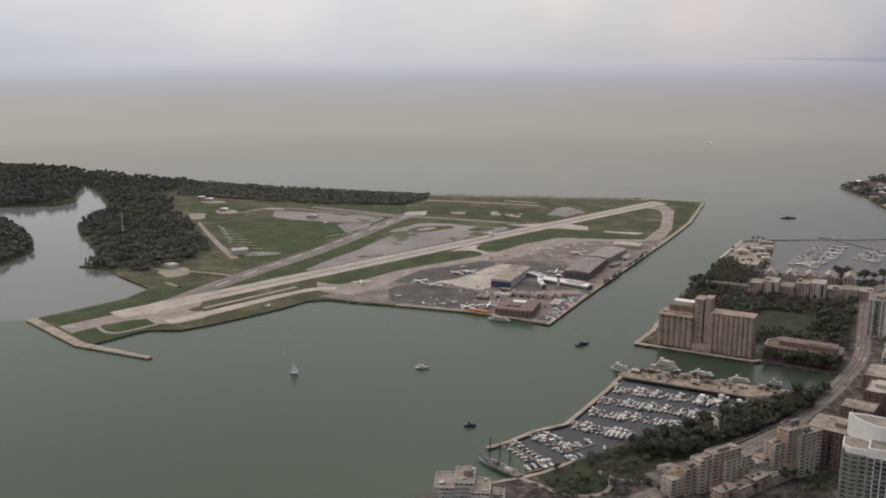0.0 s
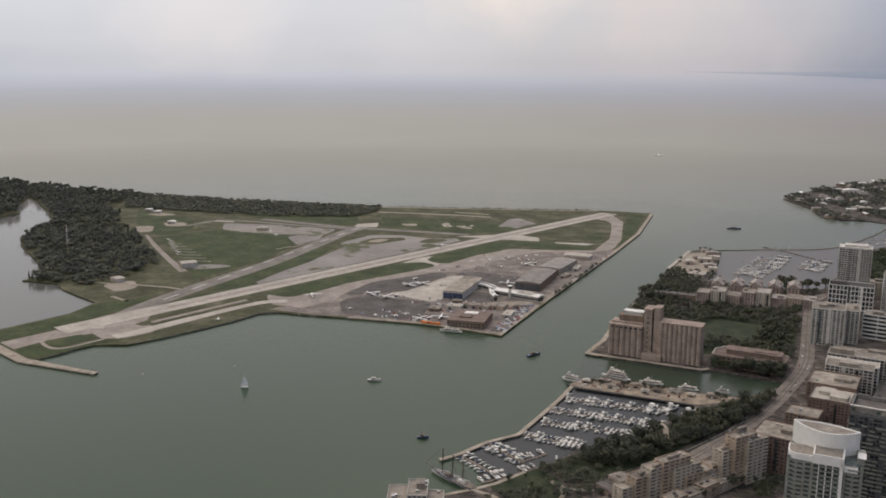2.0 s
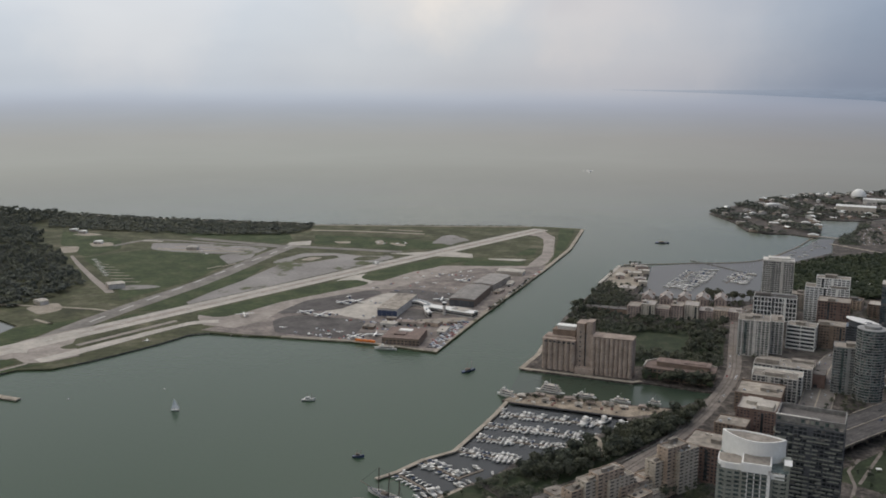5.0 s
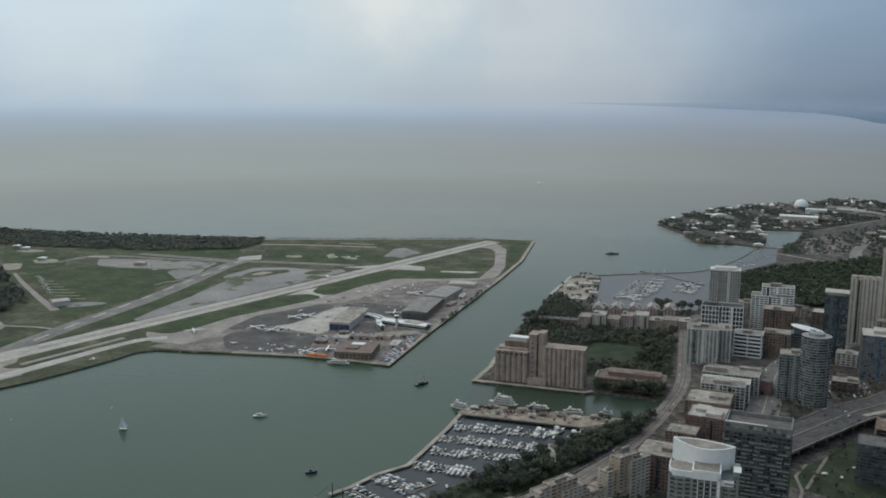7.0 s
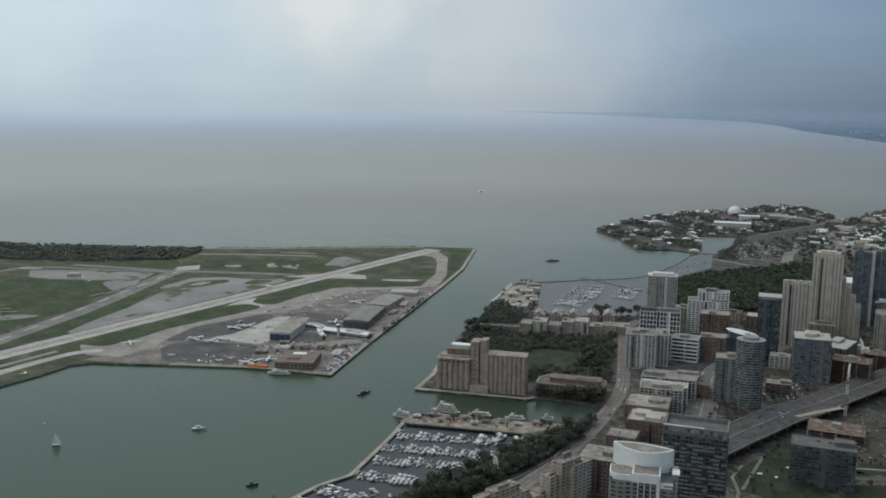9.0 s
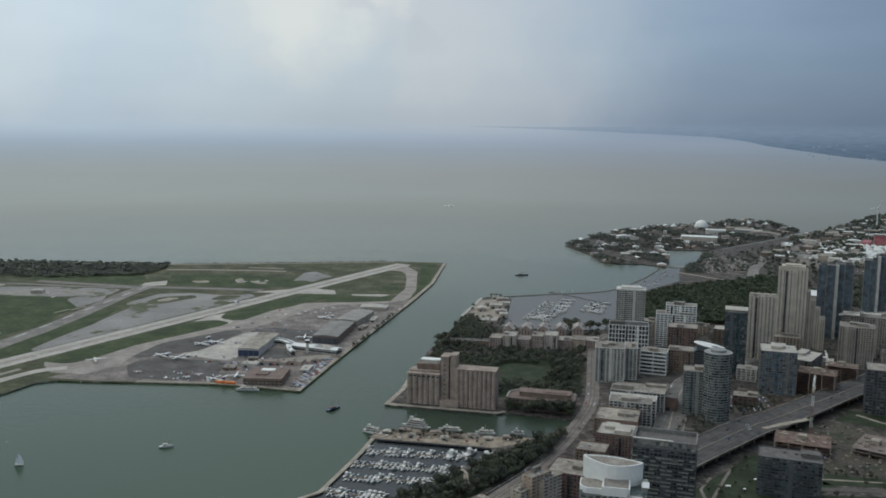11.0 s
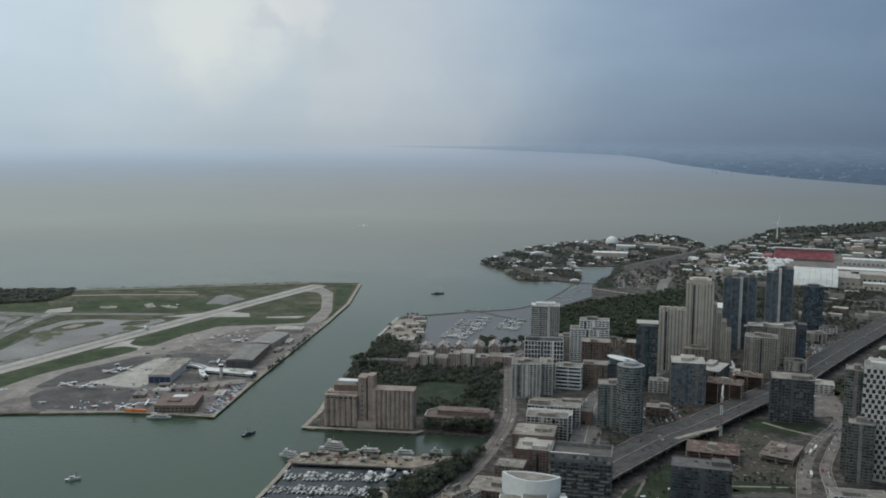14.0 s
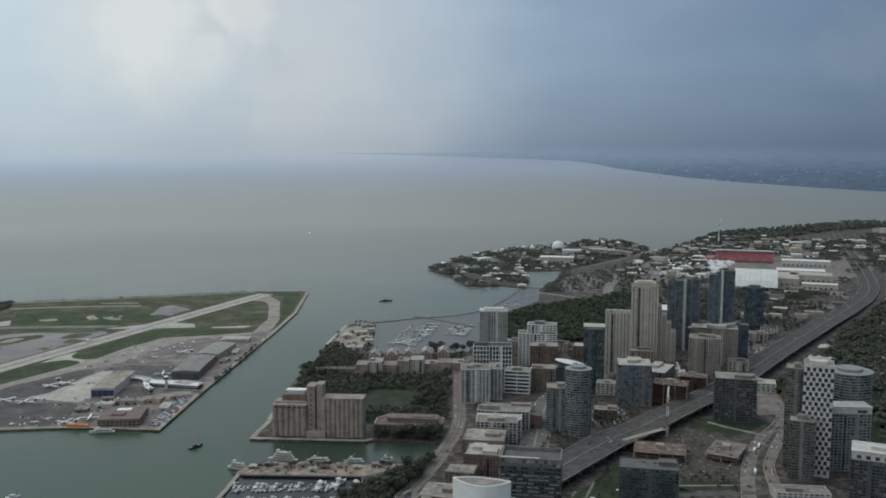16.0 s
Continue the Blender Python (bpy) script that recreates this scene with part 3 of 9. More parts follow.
MAIN = [(-300, 590), (-262, 628), (-232, 660), (-221, 674), (-205, 704), (-193, 722), (-181, 744), (-172, 772), (-150, 792), (-134, 805), (-119, 836), (-117, 856), (-92, 884), (-83, 908), (-86, 922), (-212, 928), (-222, 932), (-214, 958), (-188, 970), (-86, 962), (-40, 967), (-25, 985), (-8, 1010), (-2, 1032), (-83, 1042), (-91, 1035), (-227, 1046), (-219, 1110), (-220, 1303), (-208, 1438), (-184, 1725), (-130, 1738), (-127, 1600), (-131, 1500), (-38, 1482), (45, 1505), (67, 1608), (73, 1765), (130, 1869), (215, 2006), (230, 2149), (240, 2192), (291, 2312), (321, 2480), (400, 2560), (620, 2850), (700, 2960), (770, 3041), (953, 3354), (1087, 3594), (1308, 3714), (1589, 3897), (2088, 4287), (2300, 4500), (4000, 3200), (4000, -1500), (-1500, -1500), (-1500, 50), (-700, 300), (-420, 460)]
LAND_Z = 2.0
sheet("ground", Geo().prism(MAIN, -3, LAND_Z), GROUND, "paved city ground along the harbour", "ground")
PARK_ISLE = [(201, 2192), (148, 2227), (92, 2218), (51, 2237), (24, 2362), (-42, 2513), (27, 2712), (100, 2852), (218, 3008), (339, 3092), (428, 3181), (549, 3314), (641, 3256), (687, 3008), (600, 2855), (330, 2500), (220, 2491), (216, 2283)]
sheet("park_island", Geo().prism(PARK_ISLE, -3, LAND_Z), GROUND, "landscaped pleasure-park island with paths", "ground")

# ---- airport pavements ----
def flat(name, poly, mat, label, category="pavement", z=ISLE_Z, t=0.15):
    return sheet(name, Geo().prism(poly, z - 0.3, z + t), mat, label, category)


def band(name, line, width, mat, label, category="road", z=ISLE_Z, t=0.15):
    return sheet(name, Geo().strip(line, width, z - 0.3, z + t), mat, label, category)


RW_A, RW_B = Vector((-884, 880)), Vector((-412, 2096))
band("runway", [tuple(RW_A), tuple(RW_B)], 40, CONCRETE, "long pale concrete runway with a dark centre strip", t=0.40)
band("runway_centre", [tuple(RW_A.lerp(RW_B, 0.10)), tuple(RW_A.lerp(RW_B, 0.985))], 10, TAXI, "darker worn centre strip of the runway", t=0.48)
band("runway_edge", [tuple(RW_A.lerp(RW_B, 0.16) + Vector((-21.0, 8.2))), tuple(RW_A.lerp(RW_B, 0.97) + Vector((-21.0, 8.2)))], 3.5, RIPRAP, "dark drain along the runway edge", t=0.3)
band("cross_runway", [(-858, 940), (-864, 1060), (-862, 1150), (-850, 1355), (-866, 1600), (-868, 1745)], 34, ASPHALT, "narrow brownish asphalt runway with dashes", t=0.25)
band("disused_runway", [(-1110, 1716), (-900, 1697), (-720, 1712), (-625, 1716)], 20, ASPHALT, "faded disused cross runway", t=0.2)
def rounded(points, steps=5):
    """A closed outline with its corners rounded."""
    n = len(points)
    out = []
    for i in range(n):
        a, b, c = Vector(points[i - 1]), Vector(points[i]), Vector(points[(i + 1) % n])
        r = min(16.0, 0.4 * (a - b).length, 0.4 * (c - b).length)
        p, q = b + (a - b).normalized() * r, b + (c - b).normalized() * r
        out += [tuple((1 - k / steps) ** 2 * p + 2 * (k / steps) * (1 - k / steps) * b + (k / steps) ** 2 * q) for k in range(steps + 1)]
    return out


# the western end: stopway, turning pad, shoulder island and the loop road
flat("stopway", [(-915, 812), (-880, 905), (-840, 905), (-835, 888), (-868, 838), (-877, 797)], TAXI, "faded concrete stopway before the runway", t=0.3)
flat("runway_pad", [(-888, 908), (-880, 960), (-850, 1030), (-812, 962), (-793, 946), (-768, 920), (-784, 885), (-809, 872), (-838, 886)], TAXI, "paved turning pad at the runway end", t=0.34)
flat("threshold_mark", [(-882, 912), (-850, 926), (-838, 908), (-866, 894)], CONCRETE, "bright worn threshold paint", "marking", t=0.52)
band("taxiway", curve_points([(-800, 884), (-783, 924), (-755, 1010), (-724, 1094), (-690, 1122)], 4), [20] * 8 + [17] * 9, CONCRETE, "pale concrete taxiway beside the runway", t=0.44)
flat("runway_shoulder", rounded([(-815, 938), (-813, 955), (-786, 1040), (-760, 1118), (-728, 1117), (-728, 1103), (-796, 938)]), ISLE, "long grass shoulder between runway and taxiway", "grass", t=0.5)
band("shoulder_strip", [(-800, 956), (-748, 1104)], 9, TAXI, "grey service strip in the grass shoulder", t=0.56)
band("loop_road", curve_points([(-874, 836), (-855, 824), (-836, 818), (-822, 827), (-806, 872)], 4), 5, TAXI, "narrow concrete loop road on the grass", t=0.34)
# pavement and apron south of the runway
flat("taxiway", [(-728, 1128), (-700, 1098), (-650, 1098), (-628, 1150), (-632, 1185), (-626, 1276), (-560, 1378), (-528, 1398), (-500, 1480), (-470, 1560), (-440, 1608), (-352, 1640), (-348, 1662), (-505, 1612), (-541, 1536), (-563, 1453), (-600, 1440), (-640, 1425), (-740, 1150)], TAXI, "wide brownish concrete taxiway along the apron", t=0.22)
flat("taxi_link", [(-640, 1425), (-630, 1475), (-612, 1500), (-606, 1462), (-575, 1440), (-578, 1420)], CONCRETE, "short taxiway joining runway and apron", t=0.33)
flat("apron", [(-690, 1074), (-612, 1074), (-569, 1082), (-471, 1093), (-405, 1090), (-350, 1084), (-343, 1250), (-318, 1680), (-352, 1662), (-440, 1608), (-500, 1500), (-545, 1400), (-626, 1276), (-650, 1150)], OLD_ASPHALT, "brownish grey asphalt apron round the hangars", t=0.1)
flat("tarmac_patch", rounded([(-634, 1187), (-626, 1278), (-555, 1380), (-531, 1372), (-552, 1250), (-566, 1230), (-603, 1201)]), TARMAC, "dark newer tarmac on the apron", t=0.26)
flat("tarmac_patch", rounded([(-584, 1092), (-618, 1150), (-614, 1172), (-599, 1192), (-490, 1197), (-480, 1151), (-474, 1102)]), TARMAC, "dark newer tarmac on the apron", t=0.26)
flat("tarmac_patch", rounded([(-470, 1250), (-440, 1288), (-412, 1262), (-408, 1228), (-430, 1196), (-462, 1204)]), TARMAC, "round dark forecourt before the terminal", t=0.2)
flat("tarmac_patch", rounded([(-528, 1376), (-470, 1340), (-400, 1330), (-372, 1420), (-430, 1400), (-500, 1410)]), TARMAC, "dark newer tarmac on the apron", t=0.17)
flat("apron_slab", rounded([(-575, 1225), (-545, 1212), (-493, 1199), (-484, 1214), (-492, 1300), (-497, 1376), (-526, 1366), (-552, 1242)]), CONCRETE, "pale concrete apron stand", t=0.3)
flat("apron_slab", rounded([(-440, 1198), (-400, 1204), (-352, 1240), (-354, 1262), (-400, 1236), (-436, 1216)]), PAVING, "pale paved drive before the terminal", t=0.24)
flat("apron_slab", rounded([(-412, 1440), (-372, 1436), (-350, 1590), (-396, 1588)]), ROOF, "pale gravel lot behind the hangars", t=0.2)
# old pavements north of the runway
flat("old_apron", rounded([(-797, 1200), (-799, 1271), (-797, 1328), (-796, 1405), (-799, 1517), (-826, 1540), (-806, 1640), (-741, 1662), (-685, 1650), (-636, 1676), (-616, 1655), (-650, 1560), (-725, 1362), (-775, 1196)]), BROKEN, "patchy grey abandoned apron", t=0.1)
flat("grass_island", rounded([(-796, 1560), (-788, 1610), (-735, 1640), (-718, 1620), (-752, 1560), (-770, 1540)]), ISLE, "dry grass island in the old apron", "grass", t=0.14)
flat("pale_slab", rounded([(-782, 1572), (-776, 1606), (-748, 1612), (-760, 1572)]), PAVING, "cracked pale slab", t=0.18)
flat("grass_island", rounded([(-690, 1604), (-684, 1650), (-640, 1655), (-650, 1612)]), ISLE, "dry grass island in the old apron", "grass", t=0.14)
band("old_strip", curve_points([(-1215, 1580), (-1190, 1664), (-1119, 1680), (-1017, 1678), (-883, 1686)], 4), 13, ASPHALT, "pale broken strip across the field", t=0.14)
band("old_strip", [(-1110, 1584), (-1022, 1592), (-951, 1610), (-905, 1608)], 12, PAVING, "pale broken strip across the field", t=0.15)
band("old_strip", [(-1195, 1655), (-1150, 1662)], 12, CONCRETE, "pale broken strip across the field", t=0.2)
band("old_strip", [(-1090, 1618), (-1000, 1630), (-930, 1640)], 7, PAVING, "pale broken strip across the field", t=0.15)
flat("old_apron", rounded([(-1120, 1575), (-1160, 1640), (-1052, 1664), (-900, 1670), (-894, 1600), (-960, 1580), (-1030, 1560)]), BROKEN, "patchy grey abandoned apron", t=0.1)
flat("old_apron", rounded([(-952, 1556), (-912, 1645), (-880, 1562), (-889, 1488)]), BROKEN, "patchy grey abandoned apron", t=0.17)
for spot in ([(-1285, 1592), (-1241, 1616), (-1212, 1579), (-1246, 1556)], [(-1312, 1535), (-1276, 1554), (-1236, 1496), (-1257, 1478)], [(-723, 1815), (-716, 1838), (-704, 1822), (-690, 1786), (-702, 1780)], [(-690, 1812), (-645, 1803), (-640, 1778), (-668, 1786)], [(-806, 1784), (-769, 1797), (-762, 1770), (-789, 1765)], [(-1395, 1668), (-1370, 1700), (-1320, 1690), (-1345, 1660)]):
    flat("gravel_patch", rounded(spot), PAVING, "bare pale gravel patch in the grass", t=0.18)
flat("gravel_patch", rounded([(-598, 1828), (-605, 1930), (-585, 1954), (-566, 1930), (-545, 1912), (-530, 1896), (-549, 1861), (-553, 1822), (-576, 1840)], 3), BROKEN, "bare gravel patch in the grass", t=0.18)
flat("gravel_patch", rounded([(-962, 1276), (-930, 1290), (-895, 1290), (-915, 1262), (-950, 1240)], 3), BROKEN, "pale gravel yard beside the small hangar", t=0.18)
for k in range(7):
    band("grass_track", [(-1128 + 22 * k, 1408 - 19 * k), (-1098 + 24 * k, 1414 - 18 * k)], 3.5, PAVING, "short worn aircraft stand in the grass", t=0.19)
for xx, yy in ((-905, 1440), (-890, 1468), (-872, 1452), (-868, 1500)):
    band("grass_track", [(xx, yy), (xx + 9, yy + 34)], 4, PAVING, "short worn track in the grass", t=0.19)
flat("gravel_patch", rounded([(-1010, 1095), (-985, 1142), (-946, 1106), (-957, 1068)]), PAVING, "bare pale yard beside the small shed", t=0.18)
flat("pale_slab", [(-888, 1740), (-853, 1774), (-834, 1727), (-878, 1706)], CONCRETE, "pale concrete slab at the runway crossing", t=0.3)
flat("pale_slab", [(-640, 1692), (-538, 1760), (-482, 1741), (-471, 1706), (-540, 1698)], CONCRETE, "pale concrete slab at the runway crossing", t=0.36)
flat("pale_slab", [(-440, 1708), (-385, 1722), (-366, 1722), (-378, 1700), (-436, 1700)], CONCRETE, "pale concrete slab at the runway crossing", t=0.45)
band("perimeter_road", [(-1222, 1462), (-1148, 1392), (-1044, 1300), (-950, 1222)], [6, 9, 11, 14], TAXI, "pale service road along the wood", t=0.2)
band("service_road", [(-1060, 1100), (-965, 1117), (-904, 1124), (-872, 1120)], 6, PAVING, "narrow pale service road", t=0.2)
band("service_road", [(-946, 1046), (-904, 1032)], 6, PAVING, "short pale service road in the grass", t=0.2)
band("far_strip", [(-916, 1903), (-831, 1923), (-724, 1936), (-650, 1940)], 12, PAVING, "pale path along the lake side", t=0.1)
band("far_strip", [(-750, 1972), (-668, 1974)], 10, PAVING, "pale path along the lake side", t=0.1)
band("beach", [(-2060, 1950), (-1753, 1920), (-1339, 1935), (-940, 1975), (-680, 2050), (-442, 2127)], 10, SAND, "thin sandy shore facing the lake", "beach", t=0.05)
# the paved corner at the far runway end
flat("taxi_loop", [(-432, 2100), (-412, 2098), (-386, 2044), (-361, 1997), (-343, 1890), (-326, 1790), (-322, 1702), (-328, 1664), (-352, 1650), (-352, 1700), (-349, 1790), (-366, 1890), (-381, 1962), (-400, 1996), (-418, 2004), (-440, 1996)], TAXI, "paved loop at the far runway end", t=0.28)
for poly in (
    [(-748, 1146), (-715, 1246), (-640, 1425), (-607, 1445), (-577, 1428), (-584, 1400), (-660, 1255), (-679, 1180), (-698, 1140)],
    [(-609, 1462), (-614, 1500), (-585, 1570), (-527, 1692), (-483, 1703), (-467, 1684), (-508, 1618), (-511, 1593), (-541, 1536), (-563, 1453), (-592, 1448)],
    [(-476, 1633), (-468, 1704), (-397, 1708), (-358, 1694), (-370, 1658), (-430, 1632)],
    [(-841, 1135), (-835, 1310), (-838, 1467), (-817, 1508), (-793, 1380), (-800, 1287), (-801, 1205), (-785, 1196), (-805, 1148)],
    [(-834, 1044), (-836, 1113), (-797, 1134), (-806, 1100)],
):
    flat("grass_verge", rounded(poly), GRASS, "clipped olive-green grass between runway and taxiway", "grass", t=0.36)
flat("grass_verge", rounded([(-503, 1760), (-455, 1905), (-424, 1990), (-404, 1990), (-384, 1955), (-353, 1799), (-358, 1735), (-400, 1730), (-467, 1727)]), ISLE, "dry olive-brown grass inside the far loop", "grass", t=0.34)
flat("grass_verge", [(-400, 1760), (-388, 1840), (-372, 1850), (-362, 1770)], GRASS, "greener strip of grass inside the far loop", "grass", t=0.37)
flat("grass_field", rounded([(-1190, 1452), (-990, 1290), (-900, 1180), (-875, 1350), (-905, 1560), (-1000, 1572), (-1130, 1560)]), GRASS, "wide green mown field", "grass", t=0.12)
flat("grass_field", rounded([(-1440, 1700), (-1250, 1655), (-1180, 1560), (-1190, 1460), (-1330, 1560)]), GRASS, "green field below the shelter wood", "grass", t=0.1)
flat("grass_field", rounded([(-1240, 1770), (-1110, 1735), (-900, 1715), (-890, 1760), (-940, 1840), (-1073, 1790)]), GRASS, "green field below the shelter wood", "grass", t=0.1)
flat("grass_field", rounded([(-830, 1735), (-640, 1735), (-560, 1780), (-545, 1850), (-700, 1870), (-880, 1850)]), GRASS, "green field between runway and lake", "grass", t=0.1)
flat("grass_field", rounded([(-962, 832), (-930, 936), (-941, 1005), (-906, 1040), (-882, 1075), (-882, 980), (-888, 912), (-914, 818)]), GRASS, "short grass beside the stopway", "grass", t=0.2)
flat("grass_field", rounded([(-868, 838), (-847, 878), (-818, 872), (-828, 833), (-836, 825), (-856, 828)]), GRASS, "short grass inside the loop road", "grass", t=0.4)
flat("grass_field", rounded([(-877, 796), (-868, 828), (-839, 814), (-818, 826), (-804, 868), (-777, 880), (-800, 858), (-812, 820), (-824, 784), (-846, 783)]), GRASS, "short grass on the shore", "grass", t=0.2)
flat("seawall_verge", [(-372, 2112), (-336, 2119), (-323, 1979), (-315, 1875), (-318, 1720), (-322, 1770), (-347, 1960), (-357, 2010)], GRASS, "grass strip behind the sea wall", "grass", t=0.32)

# sea wall and stony shore round the island
band("seawall", [(-320, 2130), (-306, 1865), (-314, 1676), (-341, 1254)], 7, QUAY, "pale concrete sea wall beside the channel", "wall", z=1.4, t=1.2)
band("seawall", [(-342, 1242), (-348, 1080), (-405, 1088), (-471, 1091), (-567, 1080)], 6, QUAY, "pale concrete quay wall round the apron", "wall", z=1.4, t=1.2)
band("stony_shore", [(-569, 1080), (-617, 1072), (-670, 1068), (-694, 1050), (-705, 1004), (-721, 961), (-743, 907), (-765, 868), (-802, 852), (-811, 829), (-818, 800), (-828, 771)], 6, RIPRAP, "dark stone shore below the taxiway", "shore", z=0.6, t=1.2)
band("breakwater", [(-974, 822), (-836, 770), (-724, 767)], [14, 13, 7], QUAY, "low concrete breakwater running out into the harbour", "breakwater", z=0.8, t=1.3)

# painted marks
def dashes(name, a, b, length, gap, width, z, label, start=0.0):
    a, b = Vector(a), Vector(b)
    d = (b - a).normalized()
    owner = thing(name, 0, 0, 0, 0, label, "marking", "", "structure")
    s = start
    while s + length < (b - a).length:
        p = a + d * (s + length / 2)
        q = Geo().box(-length / 2, length / 2, -width / 2, width / 2, 0, 0.04)
        part("dash", q, MARK, owner, at=(p.x, p.y, z), yaw=math.degrees(math.atan2(d.y, d.x)))
        s += length + gap


dashes("runway_dashes", (-862, 1060), (-866, 1740), 34, 34, 4.0, ISLE_Z + 0.26, "row of worn white runway dashes")
dashes("runway_dashes", tuple(RW_A.lerp(RW_B, 0.05)), tuple(RW_A.lerp(RW_B, 0.96)), 30, 30, 1.6, ISLE_Z + 0.49, "row of white centre dashes on the long runway")

# ---- city surfaces ----
band("quay_edge", [(-212, 1046), (-227, 1048), (-219, 1110), (-220, 1180)], 6, QUAY, "pale concrete quay edge", "quay", z=1.6, t=0.9)
band("quay_edge", [(-227, 1049), (-91, 1039), (-83, 1046)], 6, QUAY, "pale concrete quay edge", "quay", z=1.6, t=0.95)
flat("quay_paving", rounded([(-198, 1500), (-187, 1710), (-138, 1728), (-134, 1600), (-140, 1520), (-168, 1540)], 3), PAVING, "pale pinkish paving on the quay's tip", z=LAND_Z, t=0.08)
band("quay_edge", [(-186, 1725), (-202, 1560)], 6, PALEROOF, "pale concrete quay edge", "quay", z=1.6, t=0.95)
flat("marina_pier", [(-220, 932), (-213, 955), (-188, 967), (-86, 958), (-42, 962), (-52, 946), (-84, 924), (-205, 929)], PIER, "brown gravel pier between marina and slip", "pier", z=LAND_Z, t=0.1)
band("marina_wall", [(-216, 934), (-219, 886), (-225, 836), (-232, 782), (-254, 753), (-268, 720), (-280, 702)], 4.5, QUAY, "curved pale breakwater round the marina", "breakwater", z=1.2, t=0.8)
band("marina_wall", [(-84, 921), (-211, 926)], 2.5, RUBBER, "timber-faced inner quay of the marina", "quay", z=1.6, t=0.6)
CALM_POLY = [(-80, 922), (-206, 927), (-215, 925), (-218, 886), (-224, 836), (-231, 784), (-252, 755), (-266, 722), (-228, 676), (-205, 700), (-170, 770), (-84, 905)]
sheet("marina_water", Geo().prism(CALM_POLY, -0.5, 0.06), CALM, "dark sheltered water of the marina", "water")

QQ = curve_points([(-330, 420), (-150, 640), (-70, 795), (-20, 925), (10, 1046), (20, 1113), (22, 1180), (24, 1328), (30, 1430), (70, 1500)], 4)
band("waterfront_road", QQ, 17, STREET, "pale waterfront road with tram tracks", z=LAND_Z, t=0.12)
for off in (-2.2, 2.2):
    band("tram_track", [(x + off, y) for x, y in QQ], 0.9, ROAD, "dark tram track set in the road", z=LAND_Z, t=0.17)
band("road_wall", [(-130, 702), (-116, 724), (-91, 777), (-66, 826), (-39, 879), (-24, 940), (-10, 1000)], 1.0, RIPRAP, "dark low wall between road and grove", "wall", z=LAND_Z, t=1.6)
LAKESHORE = curve_points([(62, 700), (84, 900), (107, 1031), (121, 1108), (150, 1225), (205, 1300), (310, 1450), (470, 1640), (640, 1900), (830, 2300), (1000, 2900)], 4)
BOULEVARD = material("boulevard_asphalt", (0.165, 0.148, 0.132), 0.85, vary=0.25, size=14, fine=3)
band("boulevard", LAKESHORE, 34, BOULEVARD, "wide grey boulevard below the expressway", z=LAND_Z, t=0.12)
for off in (-16.4, 16.4):
    band("kerb", [(x + off, y) for x, y in LAKESHORE[4:22]], 0.7, QUAY, "pale raised kerb of the boulevard", "kerb", z=LAND_Z, t=0.3)
band("median", LAKESHORE[6:20], 1.6, PAVING, "pale raised median of the boulevard", "median", z=LAND_Z, t=0.25)
band("side_street", [(30, 1180), (120, 1230), (230, 1330), (330, 1400)], 12, ROAD, "dark cross street", z=LAND_Z, t=0.1)
WEST_LANE = curve_points([(292, 840), (302, 864), (322, 928), (347, 991), (371, 1036), (396, 1074), (418, 1104), (440, 1160), (456, 1270)], 3)
EAST_LANE = curve_points([(330, 860), (340, 905), (352, 954), (374, 1001), (397, 1047), (418, 1086)], 3)
band("side_street", WEST_LANE, 13, STREET, "dark curving street with parked cars", z=LAND_Z, t=0.13)
band("side_street", EAST_LANE, 10, STREET, "dark curving street with planted median", z=LAND_Z, t=0.16)
band("side_street", [(190, 866), (296, 878), (345, 876), (420, 850)], 9, ROAD, "dark cross street", z=LAND_Z, t=0.19)
for off in (-6.2, 5.8):
    band("lane_barrier", [(x + off, y - 2) for x, y in EAST_LANE[:12]], 0.9, PAVING, "pale concrete barrier beside the street", "barrier", z=LAND_Z, t=0.9)
band("lane_barrier", [(x - 7.2, y + 2) for x, y in WEST_LANE[:20]], 0.8, QUAY, "pale kerb beside the street", "kerb", z=LAND_Z, t=0.35)
flat("street_wedge", [(455, 1290), (470, 1268), (452, 1150), (404, 1140)], OLD_ASPHALT, "grey paved wedge beside the office", z=LAND_Z, t=0.1)
band("park_path", [(332, 1112), (350, 1090), (386, 1058)], 5, PAVING, "pale curved footpath", "path", z=LAND_Z, t=0.2)
band("park_path", [(240, 897), (302, 898)], 3, PAVING, "pale straight footpath between lawns", "path", z=LAND_Z, t=0.2)
band("west_road", [(380, 2080), (404, 2201), (481, 2452), (589, 2698), (691, 2917), (900, 3300)], 24, ASPHALT, "grey road past the fairgrounds", z=LAND_Z, t=0.1)
band("rail_corridor", [(640, 1300), (900, 1800), (1150, 2300), (1500, 3100), (1900, 4000)], 34, OLD_ASPHALT, "broad dark railway corridor", z=LAND_Z, t=0.1)
